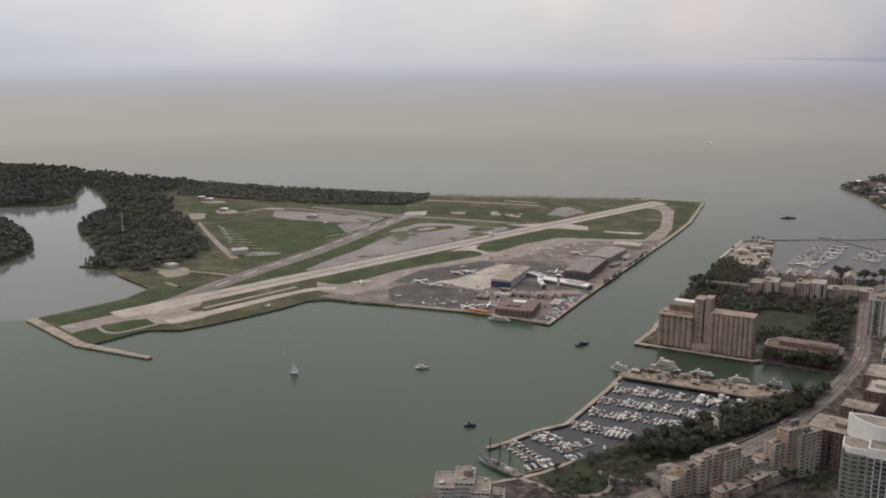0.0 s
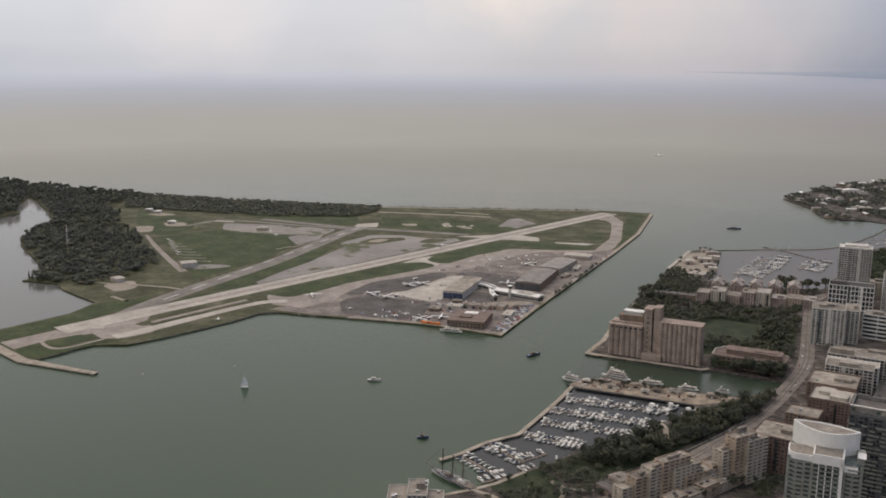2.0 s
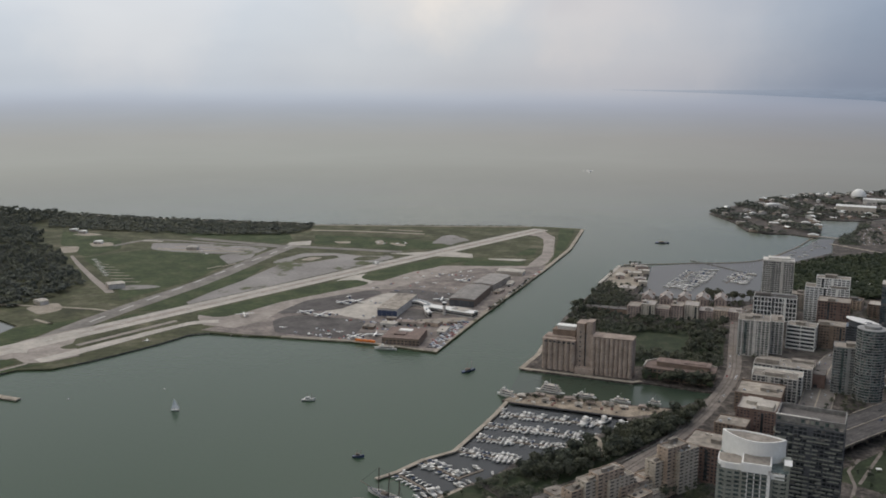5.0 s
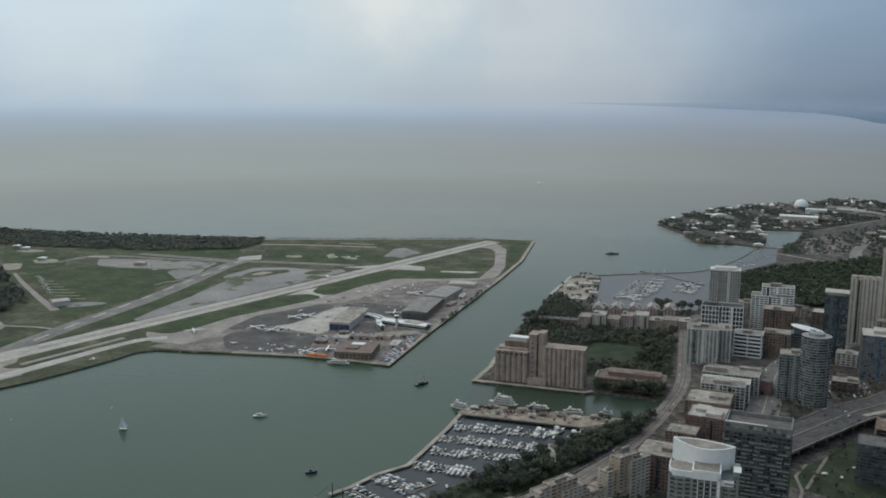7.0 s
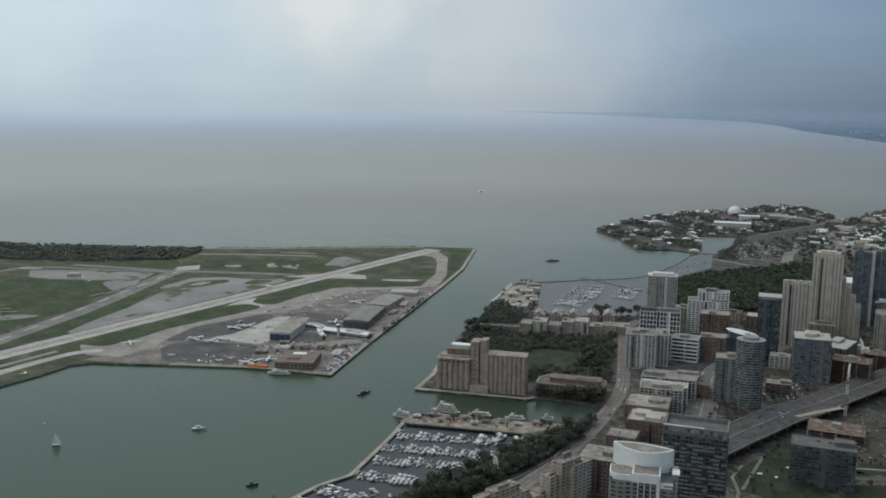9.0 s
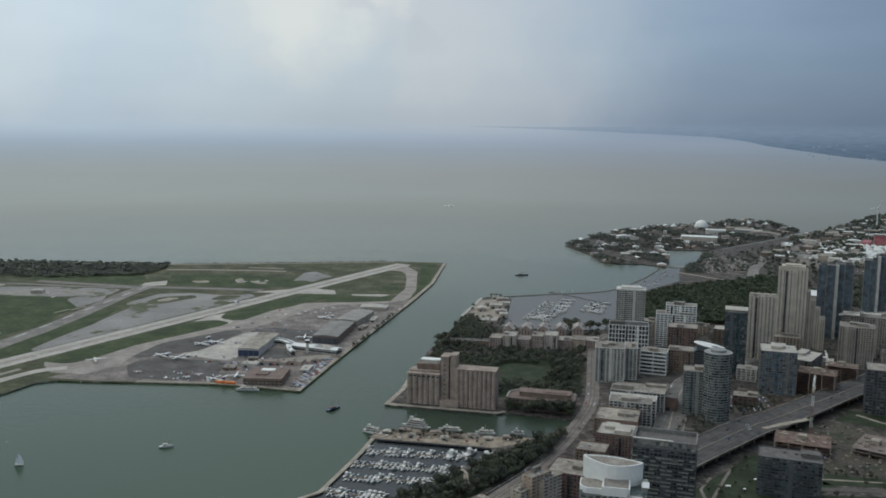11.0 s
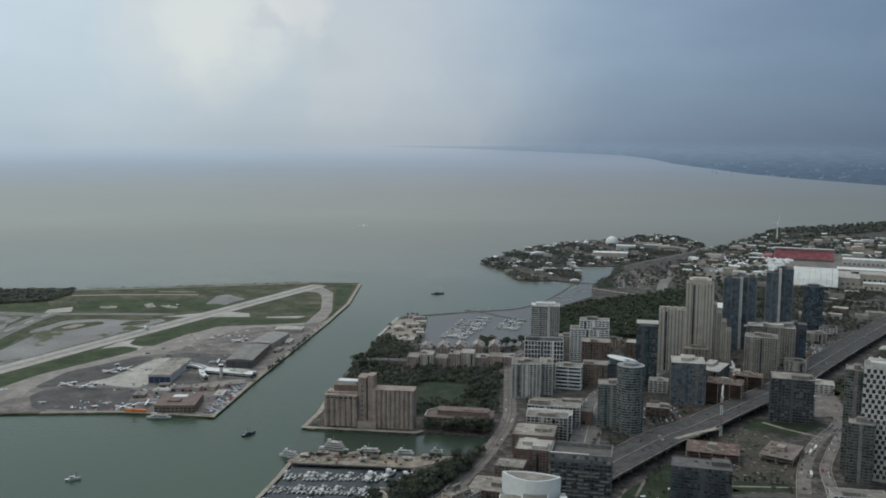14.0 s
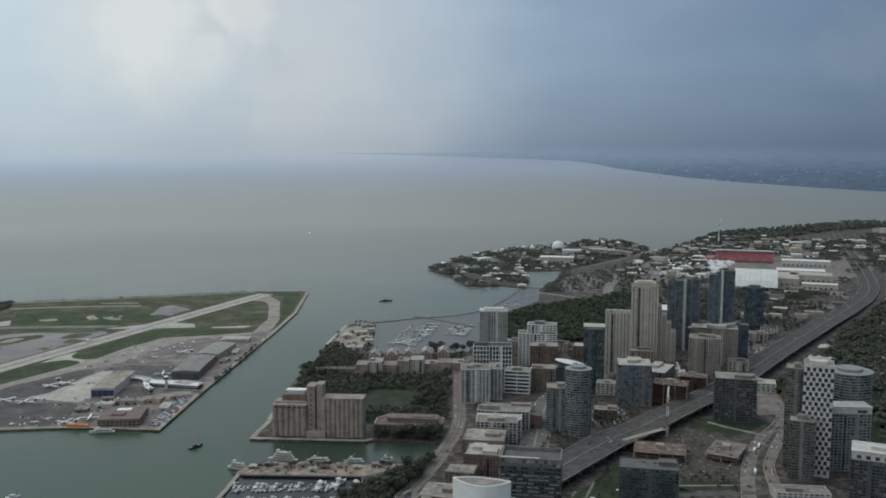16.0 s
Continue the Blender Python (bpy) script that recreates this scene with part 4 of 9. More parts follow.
PARKS = [
    ("park_lawn", [(-190, 724), (-178, 748), (-150, 786), (-120, 832), (-90, 880), (-70, 905), (-30, 940), (-45, 884), (-85, 806), (-112, 756), (-150, 705)]),
    ("park_lawn", [(-222, 668), (-206, 702), (-192, 718), (-172, 703), (-160, 688), (-166, 664), (-180, 650), (-206, 655)]),
    ("park_lawn", [(-175, 1110), (-100, 1100), (-20, 1120), (8, 1140), (8, 1290), (-60, 1300), (-180, 1290)]),
    ("park_lawn", [(70, 1520), (80, 1735), (132, 1830), (205, 1915), (290, 1975), (400, 2075), (460, 2080), (430, 1960), (300, 1620), (150, 1540)]),
    ("park_lawn", [(100, 830), (165, 800), (205, 830), (250, 880), (190, 960), (150, 900)]),
    ("park_lawn", [(215, 790), (292, 800), (290, 862), (215, 855)]),
    ("park_lawn", [(300, 1085), (355, 1060), (385, 1088), (412, 1112), (330, 1128)]),
    ("park_lawn", [(-24, 758), (-4, 784), (2, 764), (-12, 734)]),
    ("park_lawn", [(246, 2200), (293, 2312), (322, 2470), (345, 2440), (306, 2340), (278, 2205), (285, 2125), (240, 2120)]),
    ("park_lawn", [(238, 883), (299, 886), (302, 908), (246, 912)]),
    ("park_lawn", [(454, 1140), (474, 1262), (492, 1180), (540, 1100), (660, 1010), (600, 950), (480, 1040), (440, 1090)]),
    ("park_lawn", [(470, 1200), (478, 1290), (545, 1372), (640, 1500), (735, 1655), (868, 1830), (975, 1985), (1120, 1990), (1010, 1500), (800, 1150), (650, 1010), (520, 1100)]),
]
LOTS = [
    [(60, 1130), (120, 1140), (130, 1190), (70, 1185)],
    [(175, 1095), (235, 1110), (240, 1165), (190, 1160)],
    [(335, 1170), (420, 1190), (440, 1260), (360, 1270)],
    [(480, 1480), (560, 1500), (600, 1580), (520, 1600)],
    [(287, 2120), (275, 2200), (305, 2345), (400, 2445), (412, 2295), (365, 2140)],
    [(600, 2240), (720, 2200), (740, 2330), (640, 2380)],
    [(90, 700), (180, 720), (190, 790), (110, 780)],
]
for poly in LOTS:
    flat("car_park", poly, LOT, "patched grey car park", "car park", z=LAND_Z, t=0.1)
for nm, poly in PARKS:
    flat(nm, poly, LAWN, "green park lawn with worn paths", "grass", z=LAND_Z, t=0.08)
flat("paved_square", [(212, 945), (246, 916), (306, 914), (332, 985), (338, 1053), (290, 1080), (235, 1040)], LOT_EARTH, "bare brown earth of a building site", "ground", z=LAND_Z, t=0.09)
flat("paved_square", [(225, 1120), (330, 1140), (330, 1220), (250, 1230)], DIRT, "bare brown earth of a building site", "ground", z=LAND_Z, t=0.09)
flat("fair_ground", [(560, 2250), (900, 2150), (1350, 2700), (1250, 3100), (1000, 3050), (740, 2900), (480, 2480)], STREET, "wide grey paved fairground", "pavement", z=LAND_Z, t=0.07)
band("park_path", curve_points([(-234, 658), (-212, 652), (-193, 646), (-167, 656), (-162, 680), (-178, 698)], 3), 4, PAVING, "pale winding park path", "path", z=LAND_Z, t=0.14)
band("park_path", [(-178, 698), (-161, 689), (-140, 694)], 3.5, PAVING, "pale winding park path", "path", z=LAND_Z, t=0.18)
band("quay_walk", [(-262, 630), (-231, 661), (-219, 676), (-203, 706)], 4, QUAY, "pale stone quay walk round the park", "path", z=LAND_Z, t=0.2)
band("park_path", curve_points([(-112, 862), (-104, 848), (-101, 827), (-94, 812)], 3), 5, PAVING, "pale winding park path", "path", z=LAND_Z, t=0.14)
band("park_path", [(133, 882), (120, 850), (122, 818), (115, 785)], 3, STREET, "pale winding park path", "path", z=LAND_Z, t=0.14)
band("park_path", [(156, 908), (126, 823)], 3, STREET, "pale winding park path", "path", z=LAND_Z, t=0.18)
sheet("basin_water", Geo().prism([(-128, 1736), (-125, 1600), (-129, 1504), (-40, 1486), (42, 1508), (65, 1608), (71, 1766), (128, 1868), (213, 2006), (229, 2149), (236, 2192), (205, 2190), (170, 2080), (58, 1864), (-60, 1799), (-126, 1752)], -0.5, 0.06), BASIN, "grey sheltered water of the yacht basin", "water")
sheet("slip_water", Geo().prism([(-222, 962), (-166, 970), (-86, 964), (-41, 969), (-26, 986), (-10, 1010), (-4, 1030), (-83, 1040), (-91, 1033), (-227, 1044)], -0.5, 0.06), SLIP, "dark sheltered water of the harbour slip", "water")
band("basin_breakwater", curve_points([(-180, 1742), (-60, 1800), (60, 1865), (140, 2030), (190, 2190)], 5), 2.2, TIMBER, "thin stone breakwater round the yacht basin", "breakwater", z=0.3, t=0.9)
band("basin_breakwater", [(60, 1720), (-10, 1790), (-60, 1830)], 3, RIPRAP, "thin stone breakwater round the yacht basin", "breakwater", z=0.3, t=0.9)
band("jetty", [(222, 2118), (262, 2082), (312, 2038)], 7, QUAY, "low pale jetty beside the park wood", "jetty", z=1.6, t=0.9)
band("lagoon_bridge", [(190, 2215), (245, 2200)], 7, QUAY, "low pale footbridge over the lagoon mouth", "bridge", z=1.8, t=0.8)

# ---- makers of things ----
def inside(x, y, poly):
    hit = False
    for (ax, ay), (bx, by) in zip(poly, poly[1:] + poly[:1]):
        if (ay > y) != (by > y) and x < (bx - ax) * (y - ay) / (by - ay) + ax:
            hit = not hit
    return hit


def scatter(poly, gap, rng, limit=5000, keep_out=()):
    """Places in a polygon at least gap apart."""
    xs, ys = [p[0] for p in poly], [p[1] for p in poly]
    grid, out = {}, []
    tries = int(2.2 * (max(xs) - min(xs)) * (max(ys) - min(ys)) / (gap * gap)) + 20
    for _ in range(tries):
        x, y = rng.uniform(min(xs), max(xs)), rng.uniform(min(ys), max(ys))
        k = (int(x // gap), int(y // gap))
        if any((k[0] + i, k[1] + j) in grid for i in (-1, 0, 1) for j in (-1, 0, 1) if (i, j) == (0, 0) or (k[0] + i, k[1] + j) in grid and (grid[(k[0] + i, k[1] + j)][0] - x) ** 2 + (grid[(k[0] + i, k[1] + j)][1] - y) ** 2 < gap * gap):
            continue
        if not inside(x, y, poly) or any(inside(x, y, q) for q in keep_out):
            continue
        grid[k] = (x, y)
        out.append((x, y))
        if len(out) >= limit:
            break
    return out


def crown_quads(seed, radius, height, count, leaf, conic=False, tilt=0.45, up=0.45):
    """Leaf clumps of one crown, as quads on the skins of several lobes."""
    r = np.random.RandomState(seed)
    lobes = 7
    ang = r.uniform(0, 6.28, lobes)
    off = r.uniform(0.25, 0.62, lobes) * radius
    cz = height * r.uniform(0.42, 0.78, lobes)
    lr = radius * r.uniform(0.42, 0.62, lobes)
    if conic:
        cz = height * np.linspace(0.25, 0.95, lobes)
        lr = radius * np.linspace(0.9, 0.18, lobes)
        off = off * 0.1
    which = r.randint(0, lobes, count)
    d = r.normal(size=(count, 3))
    d[:, 2] = np.abs(d[:, 2]) * 1.1 - 0.35
    d /= np.linalg.norm(d, axis=1)[:, None]
    c = np.stack([off[which] * np.cos(ang[which]), off[which] * np.sin(ang[which]), cz[which]], 1)
    p = c + d * (lr[which] * r.uniform(0.72, 1.08, count))[:, None] * np.array([1, 1, 0.85])
    n = d + r.normal(size=(count, 3)) * tilt + np.array([0, 0, up])
    n /= np.linalg.norm(n, axis=1)[:, None]
    u = np.cross(n, r.normal(size=(count, 3)))
    u /= np.linalg.norm(u, axis=1)[:, None]
    w = np.cross(n, u)
    s = leaf * r.uniform(0.55, 1.3, count)[:, None]
    e = r.uniform(0.6, 1.0, count)[:, None]
    return np.stack([p - u * s - w * s * e * 0.6, p + u * s * 0.8 - w * s * e, p + u * s + w * s * e * 0.7, p - u * s * 0.7 + w * s * e], 1)


def quad_mesh(name, quads, mat):
    n = len(quads)
    me = bpy.data.meshes.new(name)
    me.vertices.add(n * 4)
    me.vertices.foreach_set("co", quads.astype(np.float32).ravel())
    me.loops.add(n * 4)
    me.loops.foreach_set("vertex_index", np.arange(n * 4, dtype=np.int32))
    me.polygons.add(n)
    me.polygons.foreach_set("loop_start", np.arange(0, n * 4, 4, dtype=np.int32))
    me.update(calc_edges=True)
    me.materials.append(mat)
    return me


def trunk_geo(rng, height):
    g = Geo()
    g.cyl(0, 0, -0.3, height * 0.5, 0.34, 0.2, 6)
    for _ in range(4):
        a, s = rng.uniform(0, 6.28), rng.uniform(0.28, 0.42)
        g.beam((0, 0, height * s), (height * 0.22 * math.cos(a), height * 0.22 * math.sin(a), height * (s + 0.25)), 0.11, 4)
    return g


TREES = []


def make_trees():
    rng = random.Random(11)
    kinds = [("broad green park tree in full leaf", LEAF, 5.2, 11, 330), ("dark green park tree in full leaf", LEAF_DARK, 4.6, 12, 300), ("rounded street tree in full leaf", LEAF, 3.6, 8, 240), ("dark spreading waterside tree", LEAF_DARK, 5.6, 10, 330)]
    for k, (label, mat, r, h, n) in enumerate(kinds):
        t = thing("tree", 0, 0, 0, 0, label, "tree", "trees in the parks")
        part("trunk", trunk_geo(rng, h), BARK, t)
        part("crown", quad_mesh("crown", crown_quads(20 + k, r, h, n, 0.62), mat), mat, t)
        TREES.append(t)


make_trees()
TREE_USED = [False] * len(TREES)


def plant(x, y, rng, z=LAND_Z, kinds=(0, 1, 2, 3), size=(0.75, 1.2)):
    k = rng.choice(kinds)
    m = pose(x, y, z, 0, 0, rng.uniform(0, 360)) @ Matrix.Scale(rng.uniform(*size), 4)
    if TREE_USED[k]:
        return copy_thing(TREES[k], m)
    TREE_USED[k] = True
    TREES[k].matrix_world = m
    return TREES[k]


def woodland(name, places, rng, label, mat, z, radius=(3.6, 6.0), height=(8, 14), count=110, leaf=1.15):
    """A wood of uncounted trees, crowns of leaf clumps over short stems."""
    forms = [crown_quads(100 + i, 1.0, 2.3, count, leaf / 5.0, tilt=0.28, up=0.8) for i in range(8)]
    blocks = []
    for x, y in places:
        q = forms[rng.randrange(8)]
        r, h = rng.uniform(*radius), rng.uniform(*height)
        a = rng.uniform(0, 6.28)
        c, s = math.cos(a), math.sin(a)
        m = np.array([[c * r, -s * r, 0], [s * r, c * r, 0], [0, 0, h / 2.3]])
        blocks.append(q @ m.T + np.array([x, y, z]))
    me = quad_mesh(name, np.concatenate(blocks), mat)
    return tagged(new(name, me), label, "trees", "", "stuff")


def block(name, label, x, y, yaw, w, d, h, wall, glass=GLASS, storey=3.1, bay=4.0, band_h=0.38, pier=0.24, roof=ROOF, plant_rooms=1, balconies=0.0, category="building", group="", base=0.0, z=LAND_Z, parapet=1.1):
    """A storeyed building: glazing set back behind a spandrel for every floor and piers between the bays, roof, parapet and plant rooms.
    x, y: the middle of its front; it reaches back by d."""
    b = thing(name, x, y, z, yaw, label, category, group)
    if base:
        part("podium", Geo().box(-w / 2 - 3, w / 2 + 3, -3, d + 2, -1, base), wall, b)
    part("glazing", Geo().box(-w / 2 + 0.45, w / 2 - 0.45, 0.45, d - 0.45, -0.5, h - 0.2), glass, b)
    n = max(1, round(h / storey))
    step = h / n
    nx, ny = max(2, round(w / bay)), max(2, round(d / bay))
    pw = bay * pier / 2
    bw = w * balconies / 2
    fronts = [-w / 2 + pw + (w - 2 * pw) * i / nx for i in range(nx + 1)]
    sides = [pw + (d - 2 * pw) * i / ny for i in range(1, ny)]
    sp = Geo().box(-w / 2 + 0.12, w / 2 - 0.12, 0.12, d - 0.12, 0, step * band_h)
    px, py = Geo().box(-pw, pw, 0, 0.5, 0, h), Geo().box(0, 0.5, -pw, pw, 0, h)
    bal = Geo().box(-bw / 2, bw / 2, -1.5, 0.3, 0, 0.22).box(-bw / 2, bw / 2, -1.5, -1.42, 0.22, 1.1)
    pieces = [("spandrel", sp, (0, 0, k * step)) for k in range(n)]
    pieces += [("pier", px, (at, 0, 0)) for at in fronts]
    pieces += [("pier", py, (xx, at, 0)) for at in sides for xx in (-w / 2, w / 2 - 0.5)]
    if balconies:
        pieces += [("balcony", bal, (sx * w * 0.26, 0, k * step)) for sx in (-1, 1) for k in range(1, n)]
    if math.hypot(x, y) > 960:  # too far off to pick its floors apart: one facade frame
        frame_geo = Geo()
        for _, g, (ax, ay, az) in pieces:
            frame_geo.add([(vx + ax, vy + ay, vz + az) for vx, vy, vz in g.v], g.f)
        part("facade_frame", frame_geo, wall, b)
    else:
        made = {}
        if w <= 16:  # narrow bays: their piers make one frame
            frame_geo = Geo()
            for nm, g, (ax, ay, az) in pieces:
                if nm == "pier":
                    frame_geo.add([(vx + ax, vy + ay, vz + az) for vx, vy, vz in g.v], g.f)
            part("pier_frame", frame_geo, wall, b)
            pieces = [p for p in pieces if p[0] != "pier"]
        for nm, g, at in pieces:
            key = id(g)
            if key not in made:
                made[key] = g.mesh(nm)
            part(nm, made[key], wall, b, at=at)
    part("roof", Geo().box(-w / 2 + 0.3, w / 2 - 0.3, 0.3, d - 0.3, h - 0.2, h + 0.15), roof, b)
    pr = Geo()
    pr.box(-w / 2, w / 2, 0, 0.4, h, h + parapet).box(-w / 2, w / 2, d - 0.4, d, h, h + parapet)
    pr.box(-w / 2, -w / 2 + 0.4, 0.4, d - 0.4, h, h + parapet).box(w / 2 - 0.4, w / 2, 0.4, d - 0.4, h, h + parapet)
    part("parapet", pr, wall, b)
    rng = random.Random(int(x * 7 + y * 13))
    drawn, dim = Geo(), Geo()  # drawn blinds, and panes coloured dark for the dim rooms behind the glass
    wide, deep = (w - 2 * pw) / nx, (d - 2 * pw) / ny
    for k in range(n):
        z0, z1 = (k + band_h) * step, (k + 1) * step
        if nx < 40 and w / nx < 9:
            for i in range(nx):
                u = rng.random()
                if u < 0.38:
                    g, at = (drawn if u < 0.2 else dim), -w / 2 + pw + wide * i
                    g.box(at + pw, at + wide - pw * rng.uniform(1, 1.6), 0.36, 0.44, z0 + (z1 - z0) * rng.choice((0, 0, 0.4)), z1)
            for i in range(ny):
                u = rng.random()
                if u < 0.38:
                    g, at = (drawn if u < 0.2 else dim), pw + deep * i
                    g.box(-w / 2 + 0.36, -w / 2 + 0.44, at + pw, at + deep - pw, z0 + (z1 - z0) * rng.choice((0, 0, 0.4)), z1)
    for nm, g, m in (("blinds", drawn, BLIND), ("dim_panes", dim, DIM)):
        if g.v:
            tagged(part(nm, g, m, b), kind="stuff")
    if w >= 20 and h >= 18 and bay < w / 3:  # a glass slot, dark like a shaded recess, and a plain wall strip break the grid
        at = rng.uniform(-0.34, 0.34) * w
        part("stair_window", Geo().box(at - 1.3, at + 1.3, -0.14, 0.3, 2.5, h - 1.5), glass, b)
        at = at + w * (0.28 if at < 0 else -0.28)
        part("blind_wall", Geo().box(at - 1.9, at + 1.9, -0.2, 0.3, -0.3, h + 0.4), wall, b)
        part("blind_wall", Geo().box(w / 2 - 0.3, w / 2 + 0.2, d * 0.35, d * 0.35 + 4, -0.3, h + 0.4), wall, b)
        part("blind_wall", Geo().box(-w / 2 - 0.2, -w / 2 + 0.3, d * 0.4, d * 0.4 + 4, -0.3, h + 0.4), wall, b)
    for k in range(plant_rooms):
        pw2, pd2, ph = w * rng.uniform(0.22, 0.42), d * rng.uniform(0.25, 0.45), rng.uniform(2.5, 4.5)
        cx, cy = rng.uniform(-w / 2 + pw2 / 2 + 1, w / 2 - pw2 / 2 - 1), rng.uniform(d * 0.3, d * 0.7)
        pm = Geo().slab(cx, cy, h + 0.1, pw2, pd2, ph).slab(cx, cy, h + 0.1 + ph, pw2 + 0.6, pd2 + 0.6, 0.3)
        part("plant_room", pm, roof, b)
        part("roof_fan", Geo().cyl(cx + pw2 * 0.75, cy, h + 0.1, h + 1.5, 1.0, 0.9, 8), STEEL, b)
    if math.hypot(x, y) < 1130:
        vent = Geo().slab(0, 0, 0, 2.6, 1.8, 1.3).slab(0, 0, 1.3, 2.9, 2.1, 0.2).mesh("roof_vent")
        for _ in range(2):
            part("roof_vent", vent, rng.choice((STEEL, DARKROOF, PALEROOF)), b, at=(rng.uniform(-w * 0.4, w * 0.4), rng.uniform(d * 0.12, d * 0.88), h + 0.1))
    return b


def hall(name, label, x, y, yaw, w, d, h, wall, roof, rise=0.0, category="building", z=LAND_Z, doors=True, group=""):
    """A low hall with a pitched or curved roof, a plinth, doors and roof lights."""
    b = thing(name, x, y, z, yaw, label, category, group)
    part("wall", Geo().box(-w / 2, w / 2, 0, d, -0.5, h), wall, b)
    r = Geo()
    if rise:
        steps = 8 if w > 26 else 2
        ring = [(w / 2 + 0.5 - (w + 1) * k / steps, h + rise * math.sin(math.pi * k / steps)) for k in range(steps + 1)]
        prof = ring + [(-w / 2 - 0.5, h - 0.3), (w / 2 + 0.5, h - 0.3)]
        r.loft([[(px, -0.5, pz) for px, pz in prof], [(px, d + 0.5, pz) for px, pz in prof]])
    else:
        r.box(-w / 2 - 0.3, w / 2 + 0.3, -0.3, d + 0.3, h, h + 0.5)
        for k in range(max(1, int(w // 14))):
            r.slab(-w / 2 + 7 + 14 * k if w > 14 else 0, d * (0.35 + 0.3 * (k % 2)), h + 0.5, 3.2, 2.4, 1.2)
    part("roof", r, roof, b)
    if doors:
        for k in range(max(1, int(w // 12))):
            part("door", Geo().box(-2, 2, -0.12, 0.1, 0, min(4.0, h * 0.6)), GLASS, b, at=(-w / 2 + 6 + 12 * k if w > 12 else 0, 0, 0))
    return b


CARS = []


def make_cars():
    """One car for each paint; copies take their places."""
    for k, mat in enumerate(CAR_PAINTS):
        colour = mat.name.split("_")[0]
        t = thing("car", 0, 0, 0, 0, f"{colour} car on the asphalt", "car", "cars on roads and lots")
        body = Geo().loft([[(-0.85, y, z0), (0.85, y, z0), (0.88, y, z1), (-0.88, y, z1)] for y, z0, z1 in ((-2.2, 0.4, 0.75), (-2.0, 0.3, 0.85), (-0.9, 0.28, 0.95), (1.6, 0.28, 0.98), (2.15, 0.35, 0.85))])
        body.box(-0.63, 0.63, -0.42, 1.22, 1.42, 1.48)
        part("body", body, mat, t)
        cab = Geo().loft([[(-0.78, -1.1, 0.93), (0.78, -1.1, 0.93), (0.78, 1.7, 0.95), (-0.78, 1.7, 0.95)], [(-0.62, -0.4, 1.42), (0.62, -0.4, 1.42), (0.62, 1.2, 1.42), (-0.62, 1.2, 1.42)]])
        part("window", cab, GLASS, t)
        under = Geo()
        for sx in (-0.82, 0.82):
            for sy in (-1.35, 1.35):
                under.beam((sx - 0.1, sy, 0.32), (sx + 0.1, sy, 0.32), 0.32, 8)
        part("undercarriage", under.box(-0.7, 0.7, -1.9, 1.9, 0.22, 0.4), RUBBER, t)
        CARS.append([t, False])


make_cars()


def park_car(x, y, z, yaw, rng):
    k = rng.choice((0, 0, 0, 1, 1, 2, 2, 3, 4, 5, 5))
    t, used = CARS[k]
    m = pose(x, y, z, 0, 0, yaw)
    if used:
        return copy_thing(t, m)
    CARS[k][1] = True
    t.matrix_world = m
    return t

# ---- the old grain silos on the quay ----
def silos():
    s = thing("grain_silo", -180, 1056, LAND_Z, -4.5, "weathered brown concrete grain silos on the quay", "silo")

    def bank(x0, x1, d, h, r):
        n = max(2, round((x1 - x0) / (2 * r)))
        rr = (x1 - x0) / n / 2
        tube = Geo().cyl(0, 0, -0.5, h, rr * 1.04, None, 14).mesh("silo_tube")
        for i in range(n):
            for row in (rr, d - rr):
                part("silo_tube", tube, SILO, s, at=(x0 + rr + 2 * rr * i, row, 0), smooth=False)
        part("core_wall", Geo().box(x0 + 0.4, x1 - 0.4, rr, d - rr, -0.5, h - 0.3), SILO, s)
        part("roof_slab", Geo().box(x0, x1, 0.5, d - 0.5, h, h + 0.8), SILO, s)

    bank(-24, 17, 30, 37.5, 3.6)
    bank(36, 86, 22, 46.5, 2.9)
    gal = Geo().box(-22, 15, 8, 14, 38.2, 40)
    part("gallery", gal, SILO, s)
    slot = Geo().box(-1.6, 1.6, -0.1, 0.1, 0, 2.0).mesh("gallery_window")
    for i in range(7):
        part("gallery_window", slot, GLASS, s, at=(-19.5 + 5.7 * i, -0.2, 34.2))
    part("workhouse", Geo().box(17, 27, 6, 26, -0.5, 59).box(16.6, 27.4, 5.6, 26.4, 59, 59.8), SILO, s)
    part("lift_tower", Geo().box(29.5, 37, 4, 20, -0.5, 62).box(29.1, 37.4, 3.6, 20.4, 62, 63), SILO, s)
    # the recess between workhouse and lift tower has its shade in the colour
    part("shaft", Geo().box(27, 29.5, 9, 22, -0.5, 46), DARK, s, "recessed shaft between the silos, its shade put into dark colour")
    part("top_house", Geo().box(-15, 14, 15, 29, 38.2, 46).box(-15.6, 14.6, 14.4, 29.6, 46, 46.6), BROWN, s)
    part("white_house", Geo().box(-10, 12, 19, 28, 46.6, 50.5), PALE, s)
    part("white_roof", Geo().box(-11, 13, 18, 29, 50.5, 51.5), WHITE, s, "white flat roof on the silos")
    win = Geo().box(-0.9, 0.9, -0.08, 0.1, 0, 1.8).mesh("window")
    for k in range(8):
        part("window", win, GLASS, s, at=(22.0, 5.95, 6 + 6 * k))
    part("loading_shed", Geo().box(18, 41, -4, 6, -0.5, 7), SILO, s)


silos()

